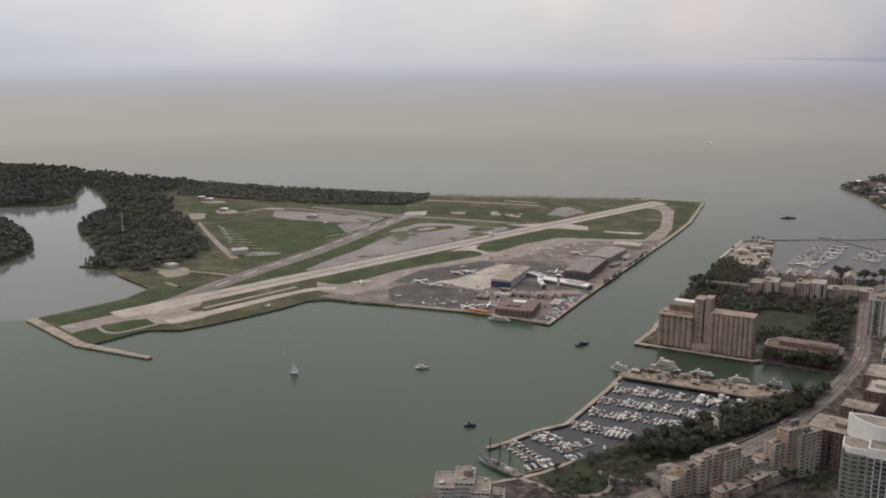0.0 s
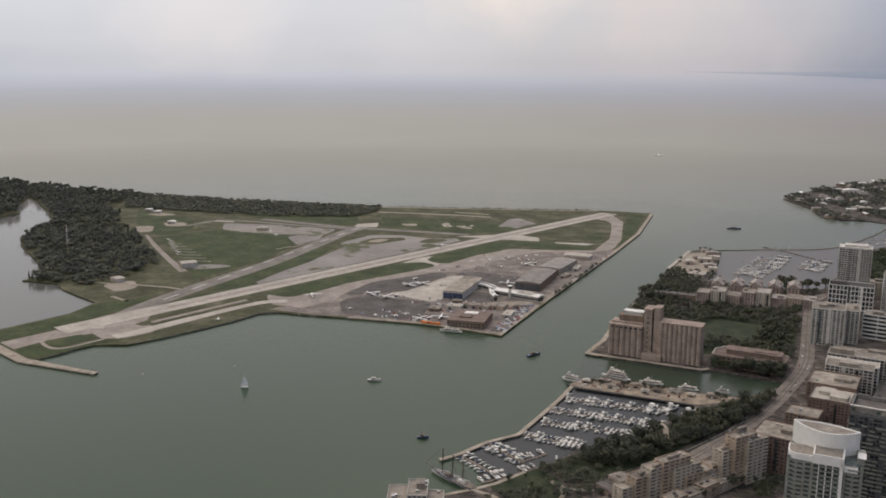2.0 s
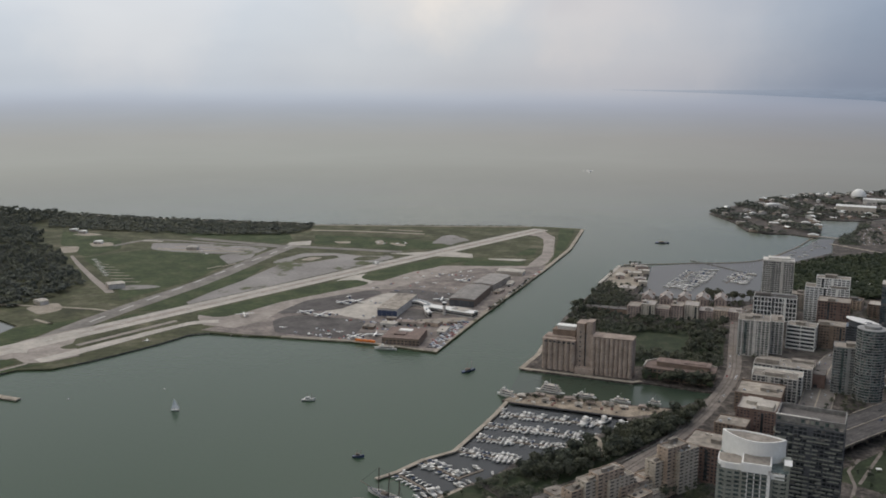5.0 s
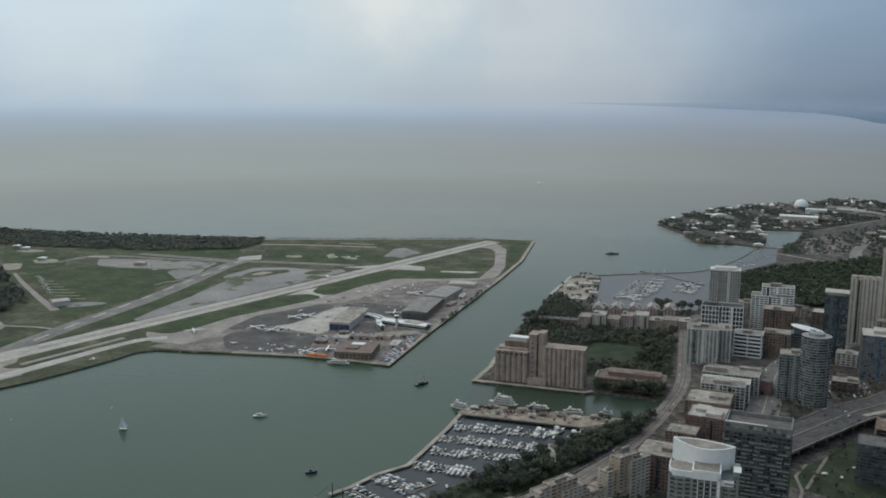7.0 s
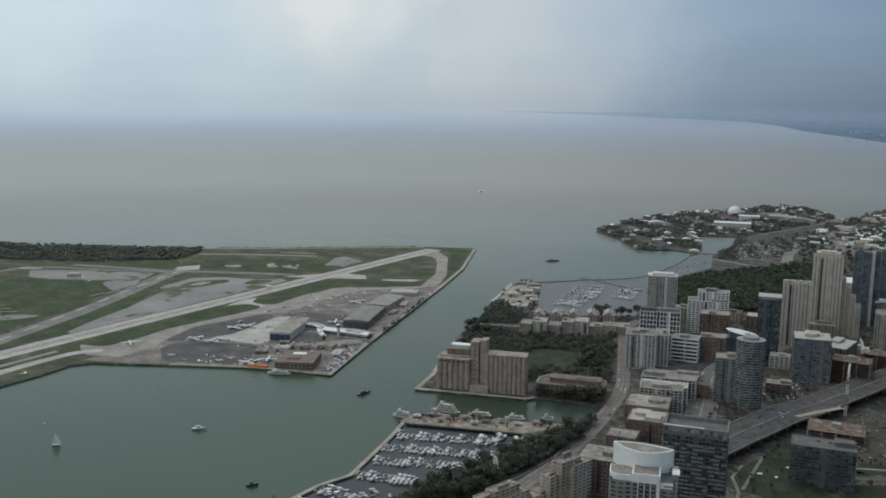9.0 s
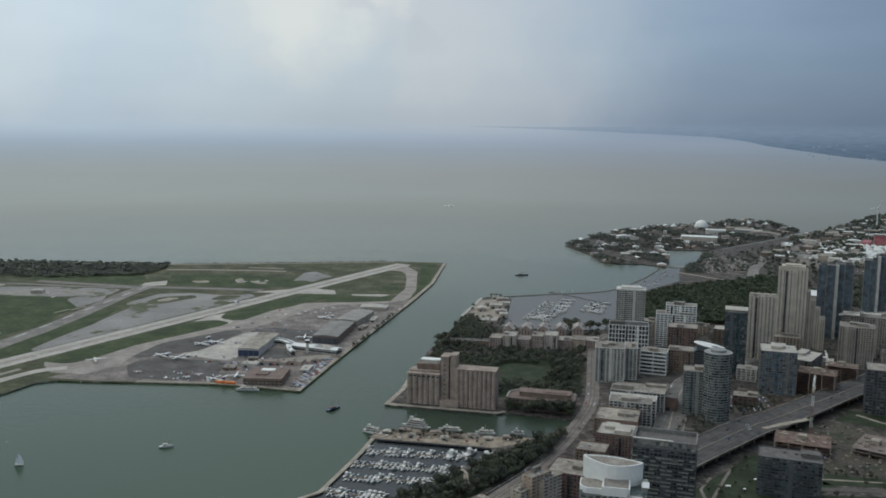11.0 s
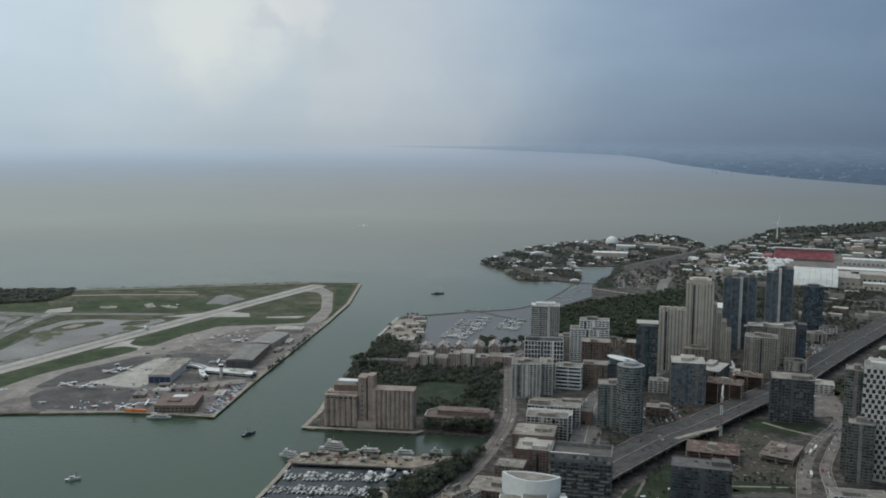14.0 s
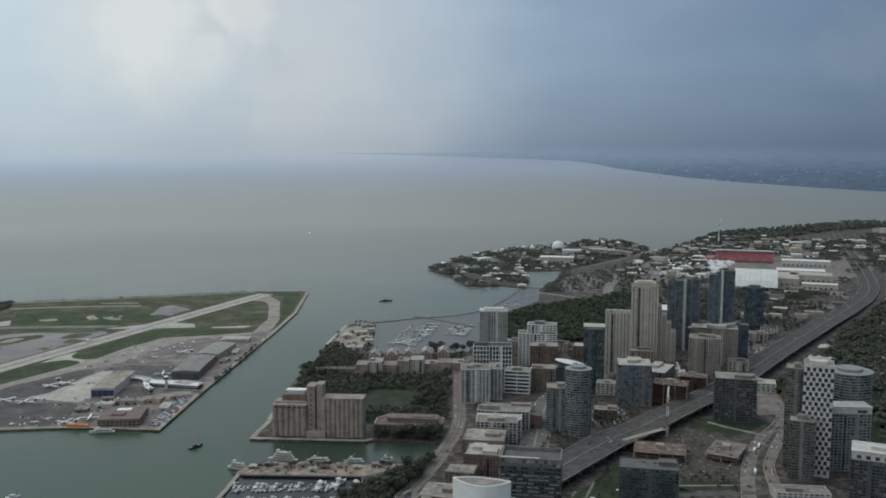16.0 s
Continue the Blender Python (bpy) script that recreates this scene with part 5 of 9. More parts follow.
# ---- low buildings on the quay: community block with brown hipped roof, terraces ----
def school():
    b = thing("community_school", -42, 1056, LAND_Z, -6, "long brown brick school with pale roof edges", "school")
    part("wall", Geo().box(-40, 40, 0, 34, -0.5, 13), BROWN, b)
    part("roof", Geo().prism([(-41, -1), (41, -1), (41, 30), (30, 35), (-32, 35), (-41, 22)], 13, 14), RUSTY_ROOF, b)
    rim = [(-40, -0.6), (40, -0.6), (40.4, 29), (29, 34.4), (-31, 34.4), (-40.4, 21), (-40, -0.6)]
    part("roof_edge", Geo().strip(rim[2:], 1.6, 14, 15.4), PALEROOF, b, "pale raised roof edge")
    part("upper_storey", Geo().box(-26, 34, 9, 26, 14, 19), BROWN, b)
    part("upper_roof", Geo().box(-27, 35, 8, 27, 19, 19.6).box(5, 30, 12, 24, 19.6, 20.6), RUSTY_ROOF, b)
    win = Geo().box(-1.5, 1.5, -0.1, 0.1, 0, 2).mesh("window")
    for k in range(3):
        for i in range(15):
            part("window", win, GLASS, b, at=(-37 + 5.2 * i, -0.05, 1.6 + 4 * k))


school()


def terraces():
    """Gabled pale terraces before the basin, brick flats facing the park, low houses on the quay's tip."""
    win = Geo().box(-0.9, 0.9, -0.08, 0.1, 0, 1.7).mesh("window")
    for k in range(5):
        x, y = -108 + 27 * k, 1404 + 5 * k
        b = thing("terrace_house", x, y, LAND_Z, -3, "pinkish beige terrace block with a pale gabled roof", "house", "terraces by the park")
        w, d, h = 17, 34, 16
        part("wall", Geo().box(-w / 2, w / 2, 0, d, -0.5, h).loft([[(-w / 2, yy, h), (w / 2, yy, h), (0.6, yy, h + 6), (-0.6, yy, h + 6)] for yy in (0.0, d)]), ROSE, b)
        for side in (-1, 1):
            lo, hi = side * (w / 2 + 0.8), side * 0.0
            part("roof", Geo().loft([[(lo, yy, h - 0.4), (hi, yy, h + 6.5), (hi, yy, h + 7.0), (lo, yy, h + 0.2)][::side] for yy in (-0.8, d + 0.8)]), ROSEROOF, b)
        part("dormer", Geo().box(-w / 2 - 0.6, -w / 2 + 3, 8, 13, h, h + 4), ROSE, b)
        part("dormer", Geo().box(w / 2 - 3, w / 2 + 0.6, 18, 23, h, h + 4), ROSE, b)
        part("chimney", Geo().box(-1, 1, 26, 28, h + 4, h + 9), BROWN, b)
        for i in range(3):
            for f in range(5):
                part("window", win, GLASS, b, at=(-5 + 5 * i, -0.05, 1.4 + 3.1 * f))
    for k in range(8):
        x, y = -122 + 20.5 * k, 1334 + 5 * k
        h = (18, 21, 15, 20, 21, 13, 14, 12)[k]
        block("terrace_flats", "pinkish brick terraced flats facing the park", x, y, -3, 18 if k in (0, 3) else 20, 30, h, (ROSE, CREAM, ROSE, ROSE, CREAM, ROSE, BEIGE, ROSE)[k], bay=4.4, band_h=0.5, pier=0.42, roof=ROSEROOF if k in (1, 4, 5, 7) else ROOF, plant_rooms=k % 2, category="flats", group="flats by the park")
    hall("quay_row", "long low brown building among the quay trees", -164, 1352, -2, 62, 14, 8, BROWN, DARKROOF, category="building")
    for k, (x, y, w, d, roof) in enumerate([(-150, 1512, 26, 20, 0), (-172, 1604, 15, 22, 1), (-148, 1632, 24, 14, 1), (-166, 1654, 12, 10, 0), (-136, 1662, 20, 12, 1), (-142, 1694, 22, 10, 0), (-160, 1722, 12, 12, 0), (-136, 1590, 20, 12, 0), (-128, 1560, 14, 14, 1)]):
        hall("quay_house", "low pale-roofed pavilion on the quay", x, y, -4 + 8 * (k % 3), w, d, 5 + k % 3, (CREAM, ROSE)[k % 2], (ROSEROOF, PALEROOF)[roof], rise=2.0 if k % 2 else 0, category="house", group="pavilions on the quay")



terraces()

# ---- towers and blocks, from the harbour inland ----
block("curved_condo", "cream condominium with green-tinted glazed bays", 43, 1193, -2, 39, 36, 46, PALE, GREENGLASS, bay=5, band_h=0.3, pier=0.3, plant_rooms=2, category="condominium")
block("curved_condo", "cream condominium wing with green-tinted bays", 72, 1212, -2, 16, 40, 42, PALE, GREENGLASS, bay=5, band_h=0.3, pier=0.3, plant_rooms=1, category="condominium")
block("banded_office", "white-banded office block with dark window strips", 103, 1243, -12, 36, 26, 31, WHITE, GLASS, storey=5.0, bay=36, band_h=0.42, pier=0.03, category="office")
LAKE_TOWER = block("lake_tower", "tall grey apartment slab with pale corners", 80, 1422, -3, 44, 24, 82, PALE, GLASS, bay=3.6, band_h=0.3, pier=0.22, balconies=0.6, category="apartment tower")
part("roof_cap", Geo().box(-22.4, 22.4, -0.4, 24.4, 83, 84.6).box(-15, 16, 4, 20, 84.6, 87.5), PALE, LAKE_TOWER)
block("grid_block", "white-framed block with a grid of tall windows", 77, 1389, -4, 60, 30, 34, WHITE, GLASS, storey=6.5, bay=5, band_h=0.18, pier=0.2, roof=DARKROOF, category="office")
block("stepped_flats", "white stepped apartment block", 148, 1405, -6, 60, 30, 50, WHITE, GLASS, storey=3.4, bay=6, band_h=0.4, pier=0.2, category="apartments")
block("stepped_flats", "white top storeys set back on the apartment block", 156, 1412, -6, 46, 24, 63, WHITE, GLASS, storey=3.4, bay=6, band_h=0.4, pier=0.2, category="apartments")
block("brick_loft", "red brick loft building with large windows", 150, 1330, -8, 42, 34, 47, BRICK, GLASS, storey=3.8, bay=4, band_h=0.4, pier=0.4, category="loft building")
block("brick_loft", "brown brick warehouse with regular windows", 142, 1262, -8, 36, 30, 30, BROWN, GLASS, storey=3.8, bay=4, band_h=0.45, pier=0.4, category="warehouse")


def round_tower(name, label, x, y, yaw, r, h, wall, glass, z=LAND_Z, squash=1.0, storey=3.1, sides=24):
    b = thing(name, x, y, z, yaw, label, "tower")
    ring = lambda k, z0, z1: Geo().loft([[(k * r * math.cos(2 * math.pi * i / sides), k * squash * r * math.sin(2 * math.pi * i / sides), zz) for i in range(sides)] for zz in (z0, z1)])
    part("glazing", ring(0.975, -0.5, h - 0.2), glass, b)
    n = round(h / storey)
    sp = ring(0.99, 0, h / n * 0.26).mesh("spandrel")
    for k in range(n):
        part("spandrel", sp, wall, b, at=(0, 0, k * h / n))
    fin = Geo().box(-0.2, 0.2, -0.25, 0.25, 0, h).mesh("fin")
    for i in range(0, sides, 3):
        u = 2 * math.pi * i / sides
        part("fin", fin, wall, b, at=(0.99 * r * math.cos(u), 0.99 * squash * r * math.sin(u), 0), yaw=math.degrees(u))
    shade = random.Random(int(x + y))
    drawn, dim = Geo(), Geo()
    for k in range(n):
        for i in range(sides * 2):
            u = shade.random()
            if u < 0.36:
                a0, a1 = math.pi * i / sides, math.pi * (i + 0.8) / sides
                (drawn if u < 0.16 else dim).loft([[(kk * r * math.cos(a), kk * squash * r * math.sin(a), zz) for a, kk in ((a0, 0.97), (a1, 0.97), (a1, 0.983), (a0, 0.983))] for zz in ((k + 0.26) * h / n, (k + 1) * h / n)])
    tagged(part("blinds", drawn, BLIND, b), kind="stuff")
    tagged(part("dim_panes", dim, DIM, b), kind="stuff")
    part("roof", ring(0.97, h - 0.2, h + 0.2), ROOF, b)
    part("parapet", ring(1.01, h, h + 0.9), wall, b)
    part("plant_room", ring(0.55, h + 0.2, h + 4), wall, b)
    return b


round_tower("round_tower", "grey-glazed rounded apartment tower", 162, 1066, 0, 16, 80, COOL, GREENGLASS, squash=0.9)
block("tower_wing", "grey glazed wing beside the rounded tower", 137, 1074, -6, 24, 26, 53, COOL, GREENGLASS, bay=3, band_h=0.28, pier=0.15, balconies=0.5, category="apartment tower")


def sail_roof():
    b = thing("sail_roof_tower", 168, 1195, LAND_Z, -8, "dark glass tower under a white sail-shaped roof", "tower")
    part("glazing", Geo().box(-17, 17, 0, 22, -0.5, 48), GLASS, b)
    for k in range(15):
        part("spandrel", Geo().box(-17.4, 17.4, -0.4, 22.4, 3.2 * k, 3.2 * k + 0.7), DARK, b)
    part("drum", Geo().loft([[(14.5 * math.cos(2 * math.pi * i / 24), 11 + 10.5 * math.sin(2 * math.pi * i / 24), zz if zz < 50 else 53.6 - 0.14 * 14.5 * math.cos(2 * math.pi * i / 24)) for i in range(24)] for zz in (47.9, 55)]), DARK, b)
    rings = []
    for kk, zz in ((1.0, 0.0), (1.0, 0.7), (0.6, 1.7), (0.02, 2.1)):
        rings.append([(2 + kk * 20 * math.cos(a), 10 + kk * 12.5 * math.sin(a), 54.0 - 0.17 * kk * 20 * math.cos(a) + zz) for a in (2 * math.pi * i / 32 for i in range(32))])
    part("sail_roof", Geo().loft(rings), WHITE, b, "tilted white metal roof like a sail")
    part("roof_slot", Geo().box(3, 12, 1.5, 4, 54.6, 55.2), DARK, b)


sail_roof()
BLUE_TOWER = block("blue_glass_tower", "narrow teal glass apartment tower", 213, 1264, -10, 29, 30, 86, DARK, TEAL, bay=3, band_h=0.22, pier=0.12, category="tower")
part("roof_pavilion", Geo().box(-15, 15, 1, 27, 89.5, 90.6).box(-11, 11, 4, 24, 86, 89.5), PALEROOF, BLUE_TOWER)
BEIGE_TOWER = block("beige_tower", "beige apartment tower with tall window strips", 264, 1354, -11, 38, 30, 93, CREAM, GLASS, storey=3.1, bay=5.4, band_h=0.4, pier=0.56, roof=ROOF, category="apartment tower")
for sx in (-15, -5, 5, 15):
    part("crown_block", Geo().box(sx - 2.5, sx + 2.5, 0.5, 6.5, 93, 98), CREAM, BEIGE_TOWER)
TALL_TOWER = block("tall_beige_tower", "tallest beige apartment tower with a stepped crown", 320, 1426, -12, 42, 34, 122, CREAM, GLASS, storey=3.1, bay=5.2, band_h=0.45, pier=0.56, plant_rooms=0, category="apartment tower")
part("crown", Geo().box(-17, 17, 5, 29, 122, 128).box(-12, 12, 9, 25, 128, 130), CREAM, TALL_TOWER)
for k, hh in enumerate((88, 75, 62, 48)):
    block("stepped_wing", "beige stepped wing descending from the tower", 345 + 7.2 * k, 1432 - 2 * k, -12, 7.4, 28, hh, CREAM, GLASS, bay=3.6, band_h=0.28, pier=0.5, plant_rooms=0, category="apartment tower", group="stepped wing of the tower")
block("podium_block", "beige podium at the towers' feet", 300, 1400, -12, 60, 24, 24, BEIGE, GLASS, bay=5, band_h=0.4, pier=0.4, category="podium")
for nm, xx, yy, ww, hh in (("dark_tower", 391, 1515, 26, 118), ("dark_tower", 420, 1522, 27, 119), ("dark_tower", 494, 1640, 20, 110), ("dark_tower", 519, 1648, 28, 116)):
    block(nm, "slim dark blue glass tower with pale edges", xx, yy, -15, ww, 27, hh, SLATE, BLUEGLASS, bay=ww, band_h=0.2, pier=0.05, roof=DARKROOF, category="tower", group="dark twin towers")
for xx, yy, hh in ((406, 1512, 119), (507, 1638, 117)):
    hall("tower_spine", "pale vertical spine between the dark towers", xx, yy, -15, 4.5, 8, hh, PALE, PALE, category="tower spine", doors=False, group="spines of the twin towers")
round_tower("dark_round_tower", "dark rounded glass apartment tower", 582, 1684, 0, 18, 81, DARK, BLUEGLASS, squash=0.95)
block("low_glass_block", "mid-rise grey glass block with pale roof edge", 254, 1180, -8, 44, 44, 55, SLATE, BLUEGLASS, bay=3.4, band_h=0.22, pier=0.12, roof=PALEROOF, plant_rooms=2, category="mid-rise block")
block("long_wing", "long low wing with a pale roof", 292, 1235, -28, 30, 60, 32, SLATE, GLASS, bay=4, band_h=0.35, pier=0.2, roof=PALEROOF, category="mid-rise block")
block("grey_condo", "beige-grey balconied apartment block", 390, 1333, -16, 46, 34, 58, GREY, GLASS, bay=3.6, band_h=0.36, pier=0.3, balconies=0.7, plant_rooms=2, category="apartments")
block("grey_condo", "grey apartment block with pale roof frames", 424, 1400, -16, 70, 34, 60, GREY, GLASS, bay=3.6, band_h=0.36, pier=0.3, roof=PALEROOF, category="apartments")


def roof_wedge(x, y, z, yaw, w, d, rise):
    b = thing("roof_frame", x, y, z, yaw, "dark canopy with pale sloping edges on the roof", "roof frame")
    part("canopy", Geo().loft([[(-w / 2, 0, 0.2), (-w / 2, d, 0.2), (-w / 2, d, 0.8), (-w / 2, 0, 0.8)], [(w / 2, 0, rise), (w / 2, d, rise), (w / 2, d, rise + 0.6), (w / 2, 0, rise + 0.6)]]), DARKROOF, b)
    part("edge_beam", Geo().loft([[(-w / 2, -0.6, 0), (-w / 2, 0.6, 0), (-w / 2, 0.6, 1.6), (-w / 2, -0.6, 1.6)], [(w / 2, -0.6, rise - 0.2), (w / 2, 0.6, rise - 0.2), (w / 2, 0.6, rise + 1.4), (w / 2, -0.6, rise + 1.4)]]), PALE, b, "pale sloping edge beam")
    for sx in (-0.45, 0.0, 0.45):
        for yy in (1.0, d - 1.0):
            top = rise * (sx + 0.5)
            part("post", Geo().cyl(sx * w, yy, -0.3, top + 0.3, 0.3, None, 6), STEEL, b)


roof_wedge(400, 1400, LAND_Z + 60.4, -16, 34, 14, 8)
roof_wedge(440, 1412, LAND_Z + 60.4, -16, 40, 16, 6)
block("dark_slab", "dark blue glass slab tower", 476, 1434, -17, 24, 26, 58, DARK, BLUEGLASS, bay=3.4, band_h=0.22, pier=0.12, roof=DARKROOF, category="tower")
block("office_box", "dark office box beside the expressway", 366, 1112, -14, 50, 40, 54, DARK, GLASS, storey=3.6, bay=4, band_h=0.3, pier=0.14, roof=ROOF, plant_rooms=2, category="office")


def checker_tower():
    b = thing("checker_tower", 389, 923, LAND_Z, -22, "white tower with a staggered pattern of dark windows", "apartment tower")
    w, d, h = 29, 24, 118
    part("wall", Geo().box(-w / 2, w / 2, 0, d, -0.5, h), PALE, b)
    win = Geo().box(-1.6, 1.6, -0.12, 0.2, 0, 4.1).mesh("window")
    n = 22
    for k in range(n):
        for i in range(5):
            dx = 1.35 if k % 2 else -1.35
            part("window", win, GLASS, b, at=(-11.4 + 5.7 * i + dx, -0.02, 3 + k * 5.2))
    side = Geo().box(-0.2, 0.12, -1.6, 1.6, 0, 4.1).mesh("window")
    for k in range(n):
        for i in range(4):
            for sx in (-1, 1):
                part("window", side, GLASS, b, at=(-w / 2 - 0.02 if sx < 0 else w / 2 + 0.1, 3.6 + 5.4 * i + (1.2 if k % 2 else -1.2), 3 + k * 5.2))
    part("parapet", Geo().box(-w / 2, w / 2, 0, 0.5, h, h + 2).box(-w / 2, w / 2, d - 0.5, d, h, h + 2).box(-w / 2, -w / 2 + 0.5, 0.5, d - 0.5, h, h + 2).box(w / 2 - 0.5, w / 2, 0.5, d - 0.5, h, h + 2), PALE, b)
    part("roof", Geo().box(-w / 2 + 0.6, w / 2 - 0.6, 0.6, d - 0.6, h, h + 0.4), ROOF, b)
    part("plant_room", Geo().box(-9, 8, 6, 18, h + 0.4, h + 4), PALE, b)


checker_tower()
block("glass_slab", "dark green-glass slab beside the white tower", 376, 950, -22, 20, 26, 108, SLATE, GREENGLASS, bay=3, band_h=0.22, pier=0.12, category="tower")
block("glass_slab", "grey-glazed annex tower with balconies", 370, 912, -22, 25, 20, 62, SLATE, GREENGLASS, bay=3, band_h=0.28, pier=0.14, balconies=0.5, category="tower")
round_tower("drum_tower", "grey-green glazed drum-shaped tower", 451, 990, 0, 24.5, 96.5, COOL, GREENGLASS)
DRUM_ANNEX = block("drum_annex", "pale-topped glass block beside the drum tower", 432, 938, -3, 42, 22, 62, COOL, TEAL, storey=3.2, bay=4, band_h=0.3, pier=0.18, plant_rooms=0, category="apartments")
part("cap", Geo().box(-21, 21, 0, 22, 63.2, 70).box(-21.5, 21.5, -0.5, 22.5, 70, 70.6), PALE, DRUM_ANNEX, "pale plain top storeys")
part("cap_window", Geo().box(6, 16, -0.12, 0.2, 64, 67), GLASS, DRUM_ANNEX)
block("street_podium", "low pale podium beside the street", 350, 852, -6, 52, 22, 9, PALE, GLASS, bay=5, band_h=0.5, pier=0.3, plant_rooms=1, category="podium")
CORNER = block("corner_block", "dark glass block under a pale concrete cap", 416, 826, -25, 62, 34, 48, DARK, GLASS, bay=3.6, band_h=0.24, pier=0.14, roof=PALEROOF, plant_rooms=0, category="apartments")
part("cap", Geo().box(-30, 30, 1, 32, 48, 57).box(-31, 31, 0, 33, 57, 57.6).box(-14, -2, 8, 20, 57.6, 61), PALE, CORNER, "pale concrete cap")
for i in range(7):
    part("window", Geo().box(-2, 2, 0.85, 1.1, 50, 53.5), GLASS, CORNER, at=(-24 + 8 * i, 0, 0))
block("constr_block", "dark glazed block with a pale roof line", 197, 842, -12, 56, 30, 37, DARK, GREENGLASS, bay=3.2, band_h=0.26, pier=0.14, balconies=0.6, roof=DARKROOF, category="apartments")


def white_crown_tower():
    b = thing("white_crown_tower", 26, 578, LAND_Z, -4, "pale green-glazed tower with a white curved crown", "apartment tower")
    w, d, h = 44, 30, 104
    part("glazing", Geo().box(-w / 2 + 0.5, w / 2 - 0.5, 0.5, d - 0.5, -0.5, h), GREENGLASS, b)
    n = 35
    st = h / n
    sp = Geo().box(-w / 2 + 0.1, w / 2 - 0.1, 0.1, d - 0.1, 0, st * 0.34).mesh("spandrel")
    for k in range(n):
        part("spandrel", sp, CLAD, b, at=(0, 0, k * st))
    pier = Geo().box(-0.8, 0.8, -0.1, 0.5, 0, h).mesh("pier")
    for i in range(10):
        for yy in (0, d - 0.4):
            part("pier", pier, CLAD, b, at=(-w / 2 + 0.9 + (w - 1.8) * i / 9, yy, 0))
    sider = Geo().box(-0.1, 0.5, -0.8, 0.8, 0, h).mesh("pier")
    for i in range(1, 6):
        for xx in (-w / 2, w / 2 - 0.4):
            part("pier", sider, CLAD, b, at=(xx, d * i / 6, 0))
    # projecting middle bay with white frame
    part("bay", Geo().box(-3, 9, -2.4, 0.4, -0.5, h + 1), GREENGLASS, b)
    mull = Geo().box(-0.3, 0.3, -0.25, 0.2, 0, h + 1).mesh("mullion")
    for i in range(4):
        part("mullion", mull, WHITE, b, at=(-3 + 4 * i, -2.4, 0))
    sill = Geo().box(-3.2, 9.2, -2.75, -2.3, 0, 0.7).mesh("sill")
    for k in range(n + 1):
        part("sill", sill, WHITE if k > n - 5 else CLAD, b, at=(0, 0, k * st))
    part("fin", Geo().box(9.2, 10.8, -3.0, 0.4, -0.5, h + 2), WHITE, b, "tall white vertical fin")
    bal = Geo().box(-3.2, 3.2, -1.6, 0.2, 0, 0.25).box(-3.2, 3.2, -1.6, -1.5, 0.25, 1.2).mesh("balcony")
    for k in range(1, n):
        for xx in (-15, 16.5):
            part("balcony", bal, CLAD, b, at=(xx, 0, k * st))
    round_l = [(-7, -0.5), (-17, -0.5), (-20, 0.6), (-21.6, 3), (-22, 7), (-22, 16), (-7, 16)]
    part("lower_crown", Geo().prism(round_l, h - 1.5, h + 2.5), WHITE, b, "rounded white crown terrace")
    part("crown_roof", Geo().prism([(px * 0.94 - 0.6, py * 0.9 + 0.9) for px, py in round_l], h + 2.5, h + 2.7), ROOF, b)
    part("middle_crown", Geo().box(-7, 11, -3, 16, h - 1, h + 5), WHITE, b)
    part("crown_roof", Geo().box(-6, 10, -2, 13, h + 5, h + 5.2), ROOF, b)
    part("lower_crown", Geo().box(11, 19, -1.5, 14, h - 4, h - 0.5), WHITE, b)
    part("crown_roof", Geo().box(11.8, 18.2, -0.7, 0.2, h - 0.5, h - 0.3), ROOF, b)
    part("side_wing", Geo().box(18, w / 2 + 0.4, 6, 21, h - 0.1, h + 3.4), CLAD, b)
    part("side_ledge", Geo().box(18.4, w / 2 + 1.2, 5.4, 15, h + 3.4, h + 3.75), WHITE, b, "thin white projecting ledge")
    # lens-shaped crown: a bulging front wall, a flatter back wall
    front = [(-20.9 + 39.4 * k / 14, 26.6 - 5.3 * k / 14 - 13.0 * math.sin(math.pi * k / 14) ** 0.8) for k in range(15)]
    back = [(-20.9 + 39.4 * k / 14, 26.8 - 5.3 * k / 14 + 3.5 * math.sin(math.pi * k / 14)) for k in range(15)]
    part("curved_crown", Geo().strip(front, 1.0, h, h + 14.6).strip(back, 1.0, h, h + 14.6), WHITE, b, "white curved crown wall")
    part("crown_roof", Geo().prism(front + back[-2:0:-1], h, h + 13.9), ROOF, b)


white_crown_tower()


